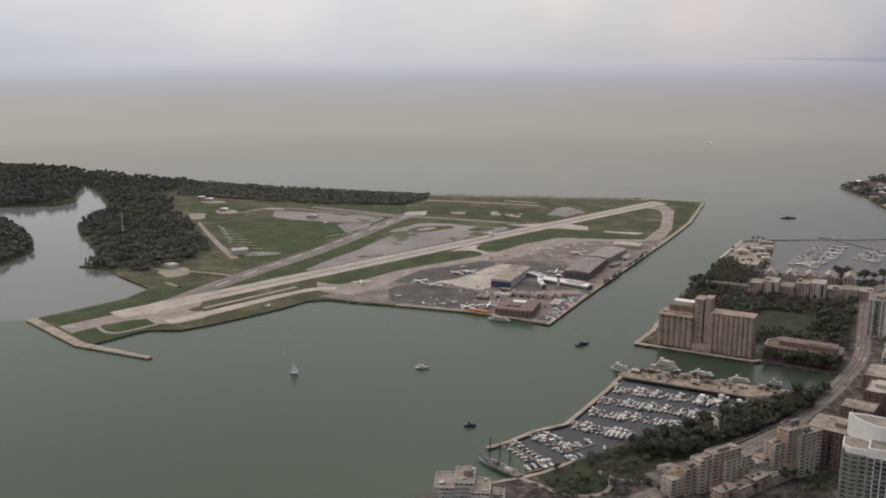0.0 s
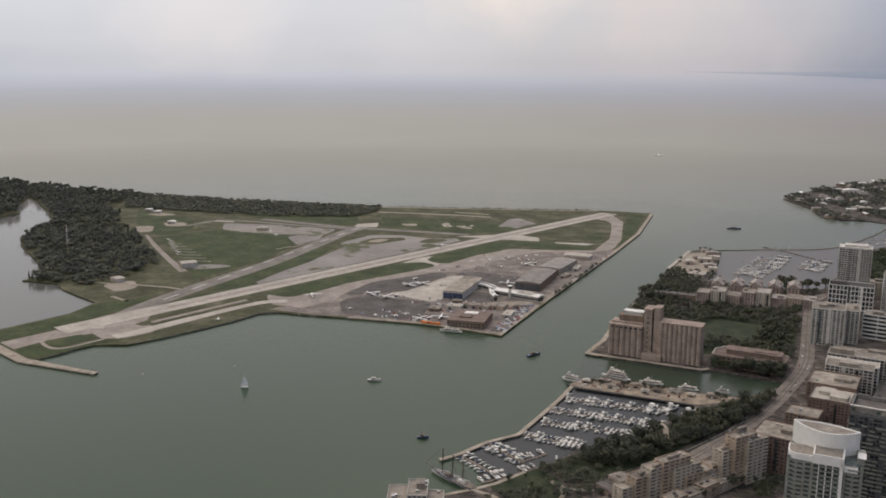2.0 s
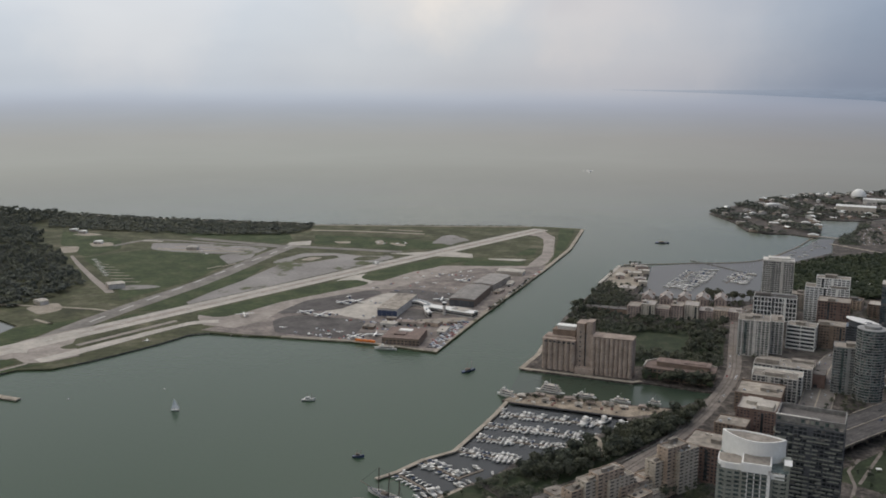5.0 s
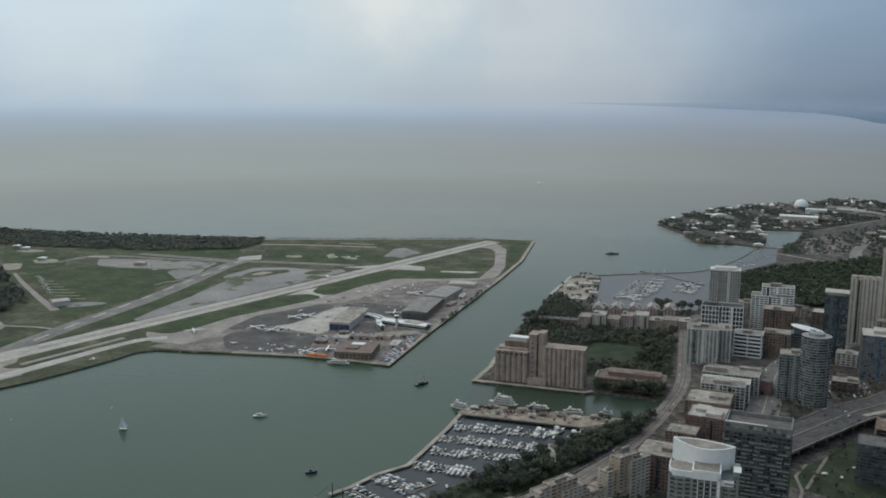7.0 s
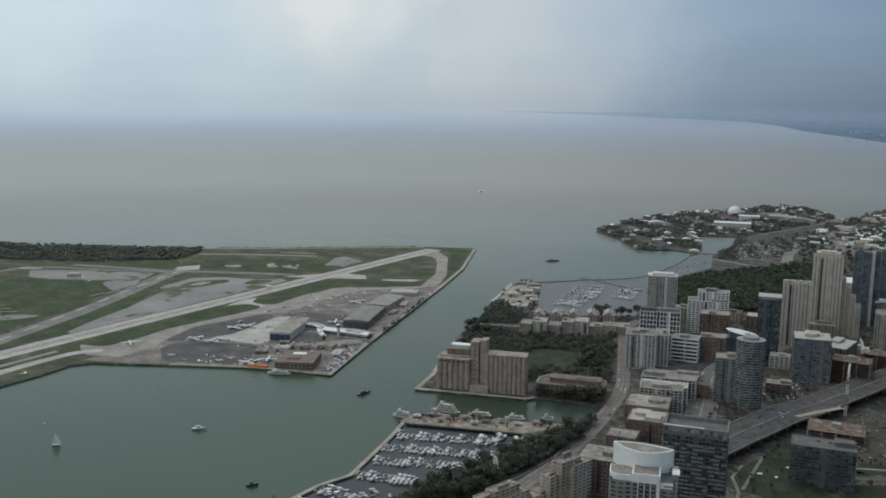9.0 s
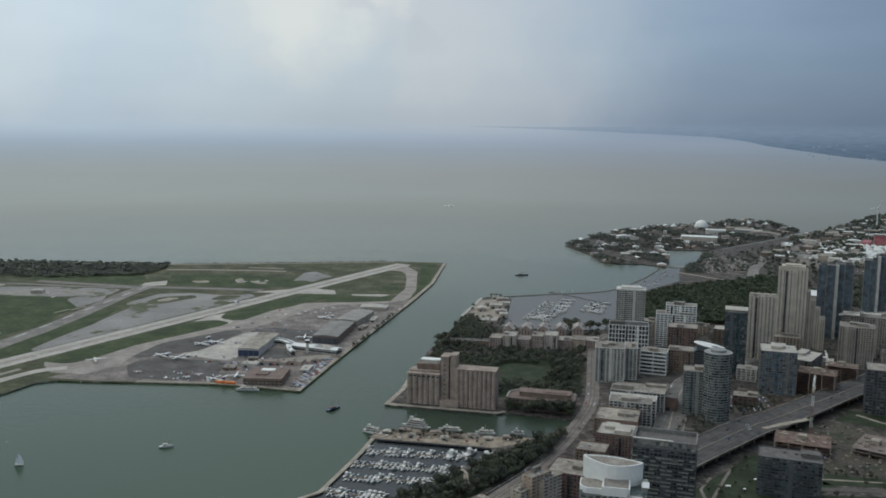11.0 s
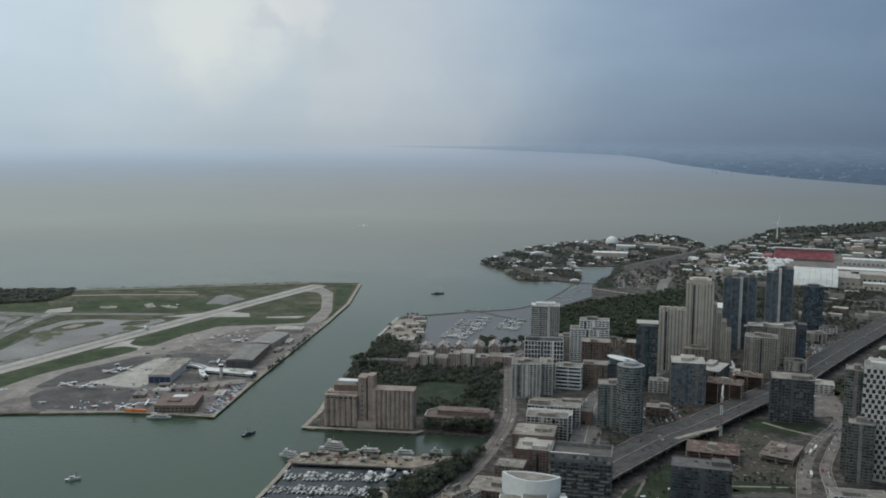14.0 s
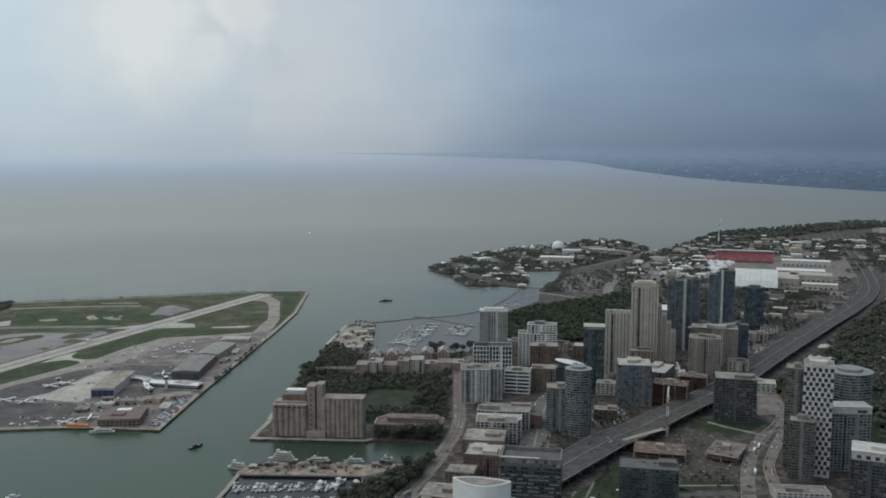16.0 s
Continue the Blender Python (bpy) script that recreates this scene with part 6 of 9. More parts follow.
def dark_balcony_tower():
    b = block("dark_balcony_tower", "dark grey-green glazed tower covered in balconies", 66, 664, -9, 46, 30, 104, DARK, GLASS, storey=3.0, bay=3.0, band_h=0.26, pier=0.14, plant_rooms=0, roof=DARKROOF, category="apartment tower")
    bal = Geo().box(-1.9, 1.9, -1.5, 0.2, 0, 0.2).box(-1.9, 1.9, -1.5, -1.42, 0.2, 1.1).mesh("balcony")
    spots = random.Random(14)
    for k in range(1, 33):
        for i in range(11):
            if spots.random() < 0.68:
                part("balcony", bal, spots.choice((SLATE, GREY, COOL, CLAD, PALE, GREENGLASS, GREENGLASS, DARK)), b, at=(-20.5 + 4.1 * i + spots.choice((-0.6, 0, 0.6)), 0, 3.05 * k))
    side_bal = Geo().box(-1.5, 0.2, -1.9, 1.9, 0, 0.2).box(-1.5, -1.42, -1.9, 1.9, 0.2, 1.1).mesh("balcony")
    for k in range(1, 33):
        for i in range(5):
            if spots.random() < 0.3:
                part("balcony", side_bal, spots.choice((SLATE, GREY, CLAD, GREENGLASS, DARK)), b, at=(-23, 4 + 5.4 * i, 3.05 * k))
    part("crown_wall", Geo().box(-23, 23, 0.6, 1.6, 104, 111).box(-23, 23, 27, 28, 104, 111).box(-23, -22, 1.6, 27, 104, 111).box(22, 23, 1.6, 27, 104, 111), SLATE, b, "tall grey louvred crown")
    part("crown_roof", Geo().box(-22, 22, 1.6, 27, 107, 108), DARKROOF, b)
    part("crown_band", Geo().box(-23.2, 23.2, 0.4, 28.2, 106, 106.5), DARK, b)
    part("roof_ledge", Geo().box(-23.4, 6, 0.3, 2.2, 111, 111.5), PALE, b, "thin pale roof ledge")
    for k in range(14):
        part("crown_panel", Geo().box(-1.2, 1.2, -0.1, 0.2, 0, 2.6), spots.choice((GREENGLASS, SLATE, GREY, CLAD)), b, at=(-21 + 3.2 * k, 0.5, spots.choice((104.6, 107.2))))


dark_balcony_tower()
# low and middle blocks along the waterfront road
for k, (xx, yy, ww, dd, hh) in enumerate(((-258, 562, 16, 26, 30), (-244, 566, 15, 26, 35), (-230, 564, 14, 24, 31), (-217, 560, 13, 26, 26), (-205, 556, 12, 24, 21))):
    block("waterfront_condo", "pale stepped waterfront condominium with deep balconies", xx, yy, 20, ww, dd, hh, PALE, GLASS, bay=4, band_h=0.5, pier=0.2, balconies=0.7, plant_rooms=k % 2, category="condominium", group="stepped waterfront block")
for k, (xx, yy, ww, dd, hh) in enumerate(((-118, 678, 12, 26, 14), (-109, 686, 12, 30, 21), (-99, 694, 12, 30, 27), (-90, 702, 11, 30, 31), (-81, 709, 11, 28, 24), (-73, 717, 12, 30, 16), (-64, 728, 15, 32, 12), (-56, 742, 12, 36, 17), (-48, 744, 12, 28, 30), (-39, 750, 12, 26, 41), (-29, 756, 12, 24, 37))):
    block("terraced_condo", "beige precast stepped condominium with deep balconies", xx, yy, -38, ww, dd, hh, (CREAM, BEIGE)[k % 2], GLASS, bay=5.6, band_h=0.58, pier=0.45, balconies=0.6, roof=(BARE, ROOF)[k % 2], plant_rooms=(0, 1, 1, 1, 1, 0, 1, 0, 1, 1, 1)[k], category="condominium", group="stepped waterfront condominiums")
for k in range(6):
    xx, yy = -70 + 10.6 * k, 682 + 17.5 * k
    block("garden_flats", "low beige garden flats round a planted court", xx, yy, 58.5, 19.5, 11, (12, 9, 11, 8, 12, 10)[k], (BEIGE, CREAM)[k % 2], GLASS, bay=3.2, band_h=0.45, pier=0.35, balconies=0.5, roof=(ROOF, BARE)[k % 2], plant_rooms=0, category="flats", group="garden flats in the court")
hall("park_pavilion", "small flat-roofed pavilion beside the park", -130, 690, -38, 24, 30, 5, BROWN, DARKROOF, category="pavilion")
hall("park_pavilion", "pale-framed upper deck of the pavilion", -124, 704, -38, 20, 14, 8, BEIGE, ROOF, category="pavilion")
block("brick_block", "dark red brick apartment block with a beige roof", -8, 785, -13, 32, 38, 32, BRICK, GLASS, bay=3.4, band_h=0.45, pier=0.4, roof=BARE, category="apartments")
block("flat_roof_block", "low brown block with a flat gravel roof", 16, 884, -12, 30, 26, 18, BROWN, GLASS, bay=3.6, band_h=0.5, pier=0.4, roof=BARE, plant_rooms=0, category="apartments")
block("flat_roof_block", "red brick block under a cream parapet", 40, 915, -10, 38, 42, 24, BRICK, GLASS, bay=3.6, band_h=0.5, pier=0.4, roof=PALEROOF, plant_rooms=2, parapet=2.4, category="apartments")
block("flat_roof_block", "beige-roofed brick block by the junction", 44, 976, -8, 47, 46, 20, BROWN, GLASS, bay=3.6, band_h=0.5, pier=0.4, roof=BARE, parapet=1.6, category="apartments")
for k, (xx, yy, ww, hh, mm, rr) in enumerate(((62, 1026, 48, 26, PALE, ROOF), (66, 1054, 54, 21, WHITE, PALEROOF), (73, 1080, 64, 23, PALE, ROOF), (79, 1106, 62, 19, GREY, ROOF))):
    block("stepped_row", "white-framed stepped terrace row with dark windows", xx, yy, -8, ww, 22, hh, mm, GLASS, storey=3.4, bay=4.6, band_h=0.22, pier=0.2, roof=rr, category="terrace", group="stepped terraces at the junction")
hall("terrace_end", "red-brown brick end building of the terraces", 112, 1086, -8, 16, 44, 16, BRICK, DARKROOF, category="building")
hall("corner_store", "low white store with roof plant", 82, 1140, -8, 44, 18, 7, PALE, PALEROOF, category="store")
for k, (xx, yy, ww, dd, hh, mm) in enumerate([(205, 1120, 30, 24, 12, BRICK), (225, 1235, 26, 20, 16, PALE), (300, 1300, 30, 26, 22, BRICK), (180, 1280, 24, 24, 18, BROWN), (330, 1280, 34, 24, 20, GREY), (440, 1330, 30, 22, 24, GREY), (545, 1560, 40, 26, 18, GREY), (480, 1560, 30, 30, 14, BROWN), (330, 1480, 36, 24, 16, BEIGE), (610, 1760, 46, 30, 14, GREY), (230, 1450, 40, 30, 20, BROWN), (190, 1500, 36, 26, 14, BEIGE), (115, 1480, 30, 24, 22, GREY), (450, 1250, 34, 26, 12, PALE), (600, 1650, 30, 24, 10, PALE)]):
    block("mid_block", "plain mid-rise city block with flat roof", xx, yy, -12 - k % 3 * 3, ww, dd, hh, mm, GLASS, bay=6.5, band_h=0.45, pier=0.3, roof=(ROOF, PALEROOF, DARKROOF)[k % 3], category="building", group="mid-rise blocks")


# ---- unfinished buildings and the tower crane ----
SITE_BROWN = material("brown_formwork_slab", (0.175, 0.118, 0.092), 0.9, vary=0.4, size=7, fine=1.5)
SITE_SLAB = material("pinkish_fresh_slab", (0.225, 0.178, 0.155), 0.9, vary=0.3, size=9, fine=1.5)


def building_site(x, y, yaw, w, d, floors, label, slab_mat=None):
    b = thing("unfinished_building", x, y, LAND_Z, yaw, label, "building site")
    slab_me = Geo().box(-w / 2, w / 2, 0, d, 0, 0.35).mesh("floor_slab")
    col = Geo().box(-0.4, 0.4, -0.4, 0.4, 0, 3.6).mesh("column")
    nx, ny = max(2, int(w // 14)), max(2, int(d // 14))
    for k in range(floors):
        part("floor_slab", slab_me, slab_mat or SITE_BROWN, b, at=(0, 0, 3.6 * (k + 1)))
        for i in range(nx + 1):
            for j in range(ny + 1):
                if i in (0, nx) or j in (0, ny):
                    part("column", col, QUAY, b, at=(-w / 2 + 0.6 + (w - 1.2) * i / nx, 0.6 + (d - 1.2) * j / ny, 3.6 * k))
    rng = random.Random(int(x))
    form = Geo().box(-2, 2, -1.2, 1.2, 0, 1.4).mesh("formwork")
    for _ in range(14):
        part("formwork", form, rng.choice((BROWN, TIMBER, QUAY, DIRT)), b, at=(rng.uniform(-w / 2 + 3, w / 2 - 3), rng.uniform(3, d - 3), 3.6 * floors + 0.35), yaw=0)
    part("core_wall", Geo().box(-5, 4, d * 0.4, d * 0.6, -0.5, 3.6 * floors + 5), QUAY, b)


building_site(236, 962, -14, 56, 40, 3, "half-built concrete frame with brown formwork")
building_site(304, 966, -30, 36, 54, 2, "low half-built concrete deck with pinkish slabs", SITE_SLAB)
building_site(300, 1180, -20, 46, 34, 8, "half-built brown concrete frame")
building_site(345, 1235, -20, 40, 26, 7, "half-built grey concrete frame")


def tower_crane(x, y, h, yaw):
    c = thing("tower_crane", x, y, LAND_Z, yaw, "tower crane with a red and white mast", "crane")
    for k in range(int(h // 6)):
        g = Geo()
        for sx, sy in ((-1, -1), (1, -1), (1, 1), (-1, 1)):
            g.box(sx - 0.28, sx + 0.28, sy - 0.28, sy + 0.28, 6 * k, 6 * k + 6)
        for i in range(2):
            g.beam((-1, -1, 6 * k + 3 * i), (1, -1, 6 * k + 3 * i + 3), 0.16, 4).beam((1, -1, 6 * k + 3 * i), (1, 1, 6 * k + 3 * i + 3), 0.16, 4)
        part("mast_section", g, RUST if k % 4 < 2 else WHITE, c)
    jib = Geo()
    for a, b2 in (((0, -0.8, h), (44, -0.8, h + 1)), ((0, 0.8, h), (44, 0.8, h + 1)), ((0, 0, h + 2), (44, 0, h + 2))):
        jib.beam(a, b2, 0.28, 4)
    for k in range(14):
        jib.beam((3 * k, -0.8, h), (3 * k + 1.5, 0, h + 2), 0.15, 4).beam((3 * k + 1.5, 0, h + 2), (3 * k + 3, 0.8, h), 0.15, 4)
    part("jib", jib, WHITE, c)
    part("counter_jib", Geo().beam((0, -0.8, h), (-14, -0.8, h), 0.3, 4).beam((0, 0.8, h), (-14, 0.8, h), 0.3, 4).box(-14, -10, -1.4, 1.4, h - 2.4, h + 0.6), QUAY, c)
    part("cab", Geo().box(0.6, 2.6, -1.8, -0.2, h - 2.6, h - 0.2), WHITE, c)
    part("apex", Geo().beam((-0.8, 0, h), (0, 0, h + 8), 0.25, 4).beam((0.8, 0, h), (0, 0, h + 8), 0.25, 4).beam((0, 0, h + 8), (28, 0, h + 2), 0.1, 4).beam((0, 0, h + 8), (-12, 0, h), 0.1, 4), WHITE, c)


tower_crane(258, 1020, 58, 75)
tower_crane(318, 1200, 44, 80)


# ---- elevated expressway ----
DECK = material("expressway_asphalt", (0.082, 0.074, 0.070), 0.85, vary=0.4, size=11, fine=2, tint=(0.12, 0.105, 0.096))
GARD = curve_points([(40, 790), (66, 842), (99, 891), (145, 952), (193, 1014), (234, 1056), (317, 1154), (399, 1249), (482, 1369), (608, 1545), (734, 1720), (855, 1886), (966, 2056), (1052, 2229), (1158, 2501), (1300, 2905), (1526, 3555), (1800, 4200)], 3)


def deck_z(i):
    y = GARD[i][1]
    return 12.5 if y < 1500 else max(2.6, 12.5 - (y - 1500) * 0.012)


def expressway():
    e = thing("expressway", 0, 0, 0, 0, "elevated grey concrete expressway on piers", "expressway", "", "structure")
    n = len(GARD)
    wide = [46 if y < 1050 else 42 if y < 1300 else 44 for _, y in GARD]
    left, right = offset_line(GARD, wide)
    lb, rb = offset_line(GARD, [w - 1.2 for w in wide])
    for i in range(n - 1):
        z0, z1 = deck_z(i), deck_z(i + 1)
        quad = Geo().loft([[(*left[i], z0 - 1.6), (*right[i], z0 - 1.6), (*right[i], z0), (*left[i], z0)], [(*left[i + 1], z1 - 1.6), (*right[i + 1], z1 - 1.6), (*right[i + 1], z1), (*left[i + 1], z1)]])
        part("deck", quad, DECK, e)
        for outer, inner in ((left, lb), (right, rb)):
            bar = Geo().loft([[(*outer[i], z0 - 1.7), (*inner[i], z0 - 0.2), (*inner[i], z0 + 1.0), (*outer[i], z0 + 1.0)], [(*outer[i + 1], z1 - 1.7), (*inner[i + 1], z1 - 0.2), (*inner[i + 1], z1 + 1.0), (*outer[i + 1], z1 + 1.0)]])
            part("barrier", bar, QUAY, e)
        mid = Vector(GARD[i]), Vector(GARD[i + 1])
        part("median", Geo().strip([tuple(mid[0]), tuple(mid[1])], 0.8, min(z0, z1) - 0.2, max(z0, z1) + 0.7), QUAY, e)
        if z0 > 5:
            for s in (0.25,):
                p = mid[0].lerp(mid[1], s)
                d = (mid[1] - mid[0]).normalized()
                nrm = Vector((-d.y, d.x))
                for side in (-wide[i] * 0.33, wide[i] * 0.33):
                    q = p + nrm * side
                    part("pier", Geo().box(q.x - 0.8, q.x + 0.8, q.y - 0.8, q.y + 0.8, 1.5, z0 - 1.5), QUAY, e)
                a, b2 = p + nrm * wide[i] * 0.44, p - nrm * wide[i] * 0.44
                part("cross_beam", Geo().strip([tuple(a), tuple(b2)], 1.6, z0 - 2.9, z0 - 1.5), QUAY, e)
    ramp_line = curve_points([(206, 1008), (236, 1032), (262, 1050)], 4)
    part("ramp", Geo().strip(ramp_line, 6.5, 12.3, 13.4), QUAY, e, "pale slip-road ramp")
    near_part = [k for k in range(n) if GARD[k][1] < 1500]
    for w in (11, 22, 33):
        for line in offset_line(GARD, [w] * n):
            part("lane_line", Geo().strip([line[k] for k in near_part], 0.2, 12.4, 12.54), BOULEVARD, e)
    rng = random.Random(3)
    for i in range(2, n - 6):
        a, b2 = Vector(GARD[i]), Vector(GARD[i + 1])
        d = (b2 - a).normalized()
        nrm = Vector((-d.y, d.x))
        yaw = math.degrees(math.atan2(d.y, d.x)) - 90
        for lane in [wide[i] * f for f in (-0.38, -0.24, -0.1, 0.1, 0.24, 0.38)]:
            if rng.random() < 0.22:
                s = rng.random()
                p = a.lerp(b2, s) + nrm * lane
                z = deck_z(i) * (1 - s) + deck_z(i + 1) * s + 0.03
                park_car(p.x, p.y, z, yaw + (180 if lane > 0 else 0), rng)


expressway()

# ---- cars on the streets ----
rng = random.Random(21)
for line, n, off in ((QQ, 34, 5.2), (LAKESHORE[:26], 26, 6.5), (LAKESHORE[5:26], 22, 11.5), (WEST_LANE, 40, 3.6), (EAST_LANE, 18, 2.6)):
    for _ in range(n):
        i = rng.randrange(len(line) - 1)
        a, b2 = Vector(line[i]), Vector(line[i + 1])
        d = (b2 - a).normalized()
        side = rng.choice((-1, 1))
        p = a.lerp(b2, rng.random()) + Vector((-d.y, d.x)) * off * side
        park_car(p.x, p.y, LAND_Z + 0.16, math.degrees(math.atan2(d.y, d.x)) - 90, rng)


def transit_bus(x, y, yaw):
    b = thing("bus", x, y, LAND_Z + 0.12, yaw, "white city bus on the street", "bus", "buses")
    part("body", Geo().box(-1.25, 1.25, -6, 6, 0.4, 3.0), WHITE, b)
    part("window", Geo().box(-1.28, 1.28, -5.6, 5.6, 1.5, 2.4), GLASS, b)
    wheel = Geo().beam((-0.15, 0, 0), (0.15, 0, 0), 0.5, 10).mesh("wheel")
    for sx in (-1.15, 1.15):
        for sy in (-3.8, 3.8):
            part("wheel", wheel, RUBBER, b, at=(sx, sy, 0.5))


transit_bus(364, 1018, -24)
transit_bus(353, 1002, -26)
transit_bus(331, 934, -18)

# ---- park and street trees ----
rng = random.Random(8)
GROVE = [(-176, 730), (-160, 768), (-130, 796), (-110, 832), (-84, 886), (-44, 932), (-19, 960), (-10, 984), (-22, 925), (-50, 866), (-68, 832), (-92, 798), (-108, 772), (-124, 752), (-142, 738)]
CLEAR = [[(-180, 728), (-160, 744), (-132, 742), (-133, 724), (-150, 708), (-172, 715)], [(-113, 866), (-100, 862), (-90, 812), (-104, 812)]]
for p in scatter(GROVE, 9.0, rng, 46, CLEAR):
    plant(*p, rng, kinds=(1, 3), size=(0.9, 1.3))
woodland("grove_thicket", scatter(GROVE, 4.8, rng, 5000, CLEAR), rng, "dense dark thicket of trees beside the marina", LEAF_DARK, LAND_Z, (3.2, 5.4), (6, 11), 130, 0.85)
woodland("grove_thicket", scatter([(-196, 716), (-180, 736), (-150, 752), (-128, 752), (-124, 736), (-150, 704), (-172, 700)], 6.5, rng, 500, CLEAR[:1]), rng, "dark trees round the small marina park", LEAF_DARK, LAND_Z, (2.6, 4.4), (4.5, 7.5), 130, 0.8)
woodland("grove_thicket", scatter([(-206, 655), (-180, 646), (-158, 660), (-150, 684), (-132, 700), (-140, 668), (-170, 630), (-205, 634)], 6.5, rng), rng, "dark trees round the small marina park", LEAF_DARK, LAND_Z, (2.4, 4.0), (4, 7), 130, 0.75)
for p in scatter([(-216, 672), (-200, 704), (-178, 700), (-166, 672), (-190, 656)], 15, rng, 6):
    plant(*p, rng, kinds=(0, 2), size=(0.5, 0.8))
for poly, gap, n in (
    ([(-214, 1180), (-150, 1190), (-140, 1290), (-150, 1400), (-205, 1420), (-216, 1300)], 11, 14),
    ([(-140, 1285), (5, 1295), (8, 1325), (-140, 1320)], 10, 10),
    ([(-60, 1105), (8, 1115), (10, 1290), (-30, 1290), (-38, 1180)], 11, 10),
    ([(-175, 1105), (-120, 1100), (-120, 1150), (-180, 1160)], 11, 6),
    ([(-82, 1046), (-4, 1038), (-4, 1052), (-82, 1058)], 6, 22),
    ([(-10, 1470), (45, 1470), (48, 1505), (-30, 1500)], 10, 12),
):
    for p in scatter(poly, gap, rng, n):
        plant(*p, rng, kinds=(1, 3, 0), size=(1.0, 1.5))
for p in scatter(PARKS[4][1], 12, rng, 12) + scatter([(222, 912), (292, 906), (292, 916), (225, 925)], 7, rng, 14):
    plant(*p, rng, kinds=(2,), size=(0.6, 0.9))
woodland("park_trees", scatter(PARKS[3][1], 8.0, rng), rng, "dense dark green trees of the lakeside park", LEAF, LAND_Z, (5.0, 7.4), (8, 15), 120, 1.3)
woodland("quay_trees", scatter([(-200, 1375), (-203, 1500), (-184, 1548), (-166, 1515), (-140, 1462), (-126, 1392), (-150, 1372)], 6.0, rng), rng, "dense dark trees behind the quay", LEAF_DARK, LAND_Z, (3.2, 5.2), (7, 12), 100, 1.1)
woodland("grove_thicket", scatter([(-190, 712), (-172, 742), (-150, 738), (-122, 720), (-140, 690), (-170, 674)], 8.5, rng, 500), rng, "dark trees on the lawn of the marina park", LEAF_DARK, LAND_Z, (2.6, 4.4), (4.5, 8), 130, 0.8)
woodland("quay_trees", [(-94 + 27 * k + rng.uniform(-3, 3), 1398 + 5 * k + rng.uniform(-4, 8)) for k in range(5) for _ in range(3)], rng, "dark trees between the gabled terraces", LEAF_DARK, LAND_Z, (2.6, 4.0), (9, 15), 100, 1.0)
woodland("court_trees", [(-41 + rng.uniform(-5, 5), 785 + rng.uniform(-6, 6)) for _ in range(5)] + [(-62 + rng.uniform(-5, 5), 748 + rng.uniform(-6, 6)) for _ in range(6)] + scatter([(-22, 752), (-8, 780), (0, 764), (-12, 738)], 7, rng, 8), rng, "dark trees in the court of the condominiums", LEAF_DARK, LAND_Z, (2.2, 3.6), (6, 12), 120, 0.8)
woodland("quay_trees", scatter([(-168, 1560), (-150, 1556), (-130, 1540), (-118, 1490), (-140, 1500), (-160, 1530)], 9.0, rng) + [(-168, 1738), (-160, 1742), (-150, 1744), (-192, 1640), (-190, 1610)], rng, "dark trees on the quay", LEAF_DARK, LAND_Z, (2.6, 4.2), (6, 9), 100, 1.0)
woodland("common_trees", scatter(PARKS[11][1], 11.5, rng), rng, "scattered dark trees on the common", LEAF_DARK, LAND_Z, (4.0, 7.0), (7, 13), 64, 1.45)


# ---- rubble and stores on the building sites, belts of dark park trees ----
def rubble(poly, n, seed):
    r = random.Random(seed)
    heap = {m.name: (m, Geo()) for m in (DIRT, TIMBER, ROOF, BROWN, DARKROOF)}
    for _ in range(n):
        x, y = r.choice(scatter(poly, 6, r, 40))
        x, y = x + r.uniform(-4, 4), y + r.uniform(-4, 4)
        s = r.uniform(0.7, 3.0)
        m, g = heap[r.choice(list(heap))]
        g.slab(x, y, LAND_Z - 0.1, s, s * r.uniform(0.5, 1.6), r.uniform(0.4, 1.8))
    for m, g in heap.values():
        sheet("site_rubble", g, m, "scattered building rubble and stored formwork", "rubble", kind="stuff")


rubble([(215, 950), (246, 918), (306, 916), (330, 985), (335, 1050), (290, 1075), (237, 1038)], 260, 71)
rubble([(228, 1122), (328, 1142), (328, 1218), (252, 1228)], 120, 72)
rng = random.Random(73)
BELT = [(-180, 1112), (6, 1122), (8, 1345), (-140, 1330), (-210, 1420), (-215, 1175), (-185, 1170)]
OPEN_LAWN = [(-108, 1165), (-42, 1170), (-36, 1262), (-100, 1268), (-118, 1230)]
woodland("park_belt", scatter(BELT, 6.5, rng, 5000, [OPEN_LAWN]), rng, "belt of dark trees round the park lawn", LEAF_DARK, LAND_Z, (3.2, 5.2), (6, 12), 90, 1.1)
COURT = [(-82, 690), (-70, 706), (-52, 730), (-34, 746), (-22, 770), (-14, 776), (-30, 744), (-56, 708), (-72, 684)]
for p in scatter(COURT, 9, rng, 22):
    plant(*p, rng, kinds=(1, 2), size=(0.6, 0.9))

for poly, gap in (([(-150, 1436), (30, 1446), (36, 1476), (-130, 1470)], 7.0), ([(-206, 1425), (-150, 1440), (-150, 1470), (-200, 1470)], 7.5), ([(-224, 646), (-196, 634), (-160, 672), (-120, 716), (-112, 736), (-160, 696)], 6.5), ([(-60, 676), (-44, 700), (-20, 740), (0, 768), (14, 770), (-6, 730), (-30, 690), (-50, 668)], 6.0)):
    woodland("yard_trees", scatter(poly, gap, rng), rng, "dark trees in courts and yards", LEAF_DARK, LAND_Z, (2.4, 4.2), (5, 9), 100, 0.85)
SIDE = [(450, 1425), (560, 1565), (690, 1720), (800, 1880), (930, 2080), (850, 2130), (640, 1890), (540, 1710), (470, 1570)]
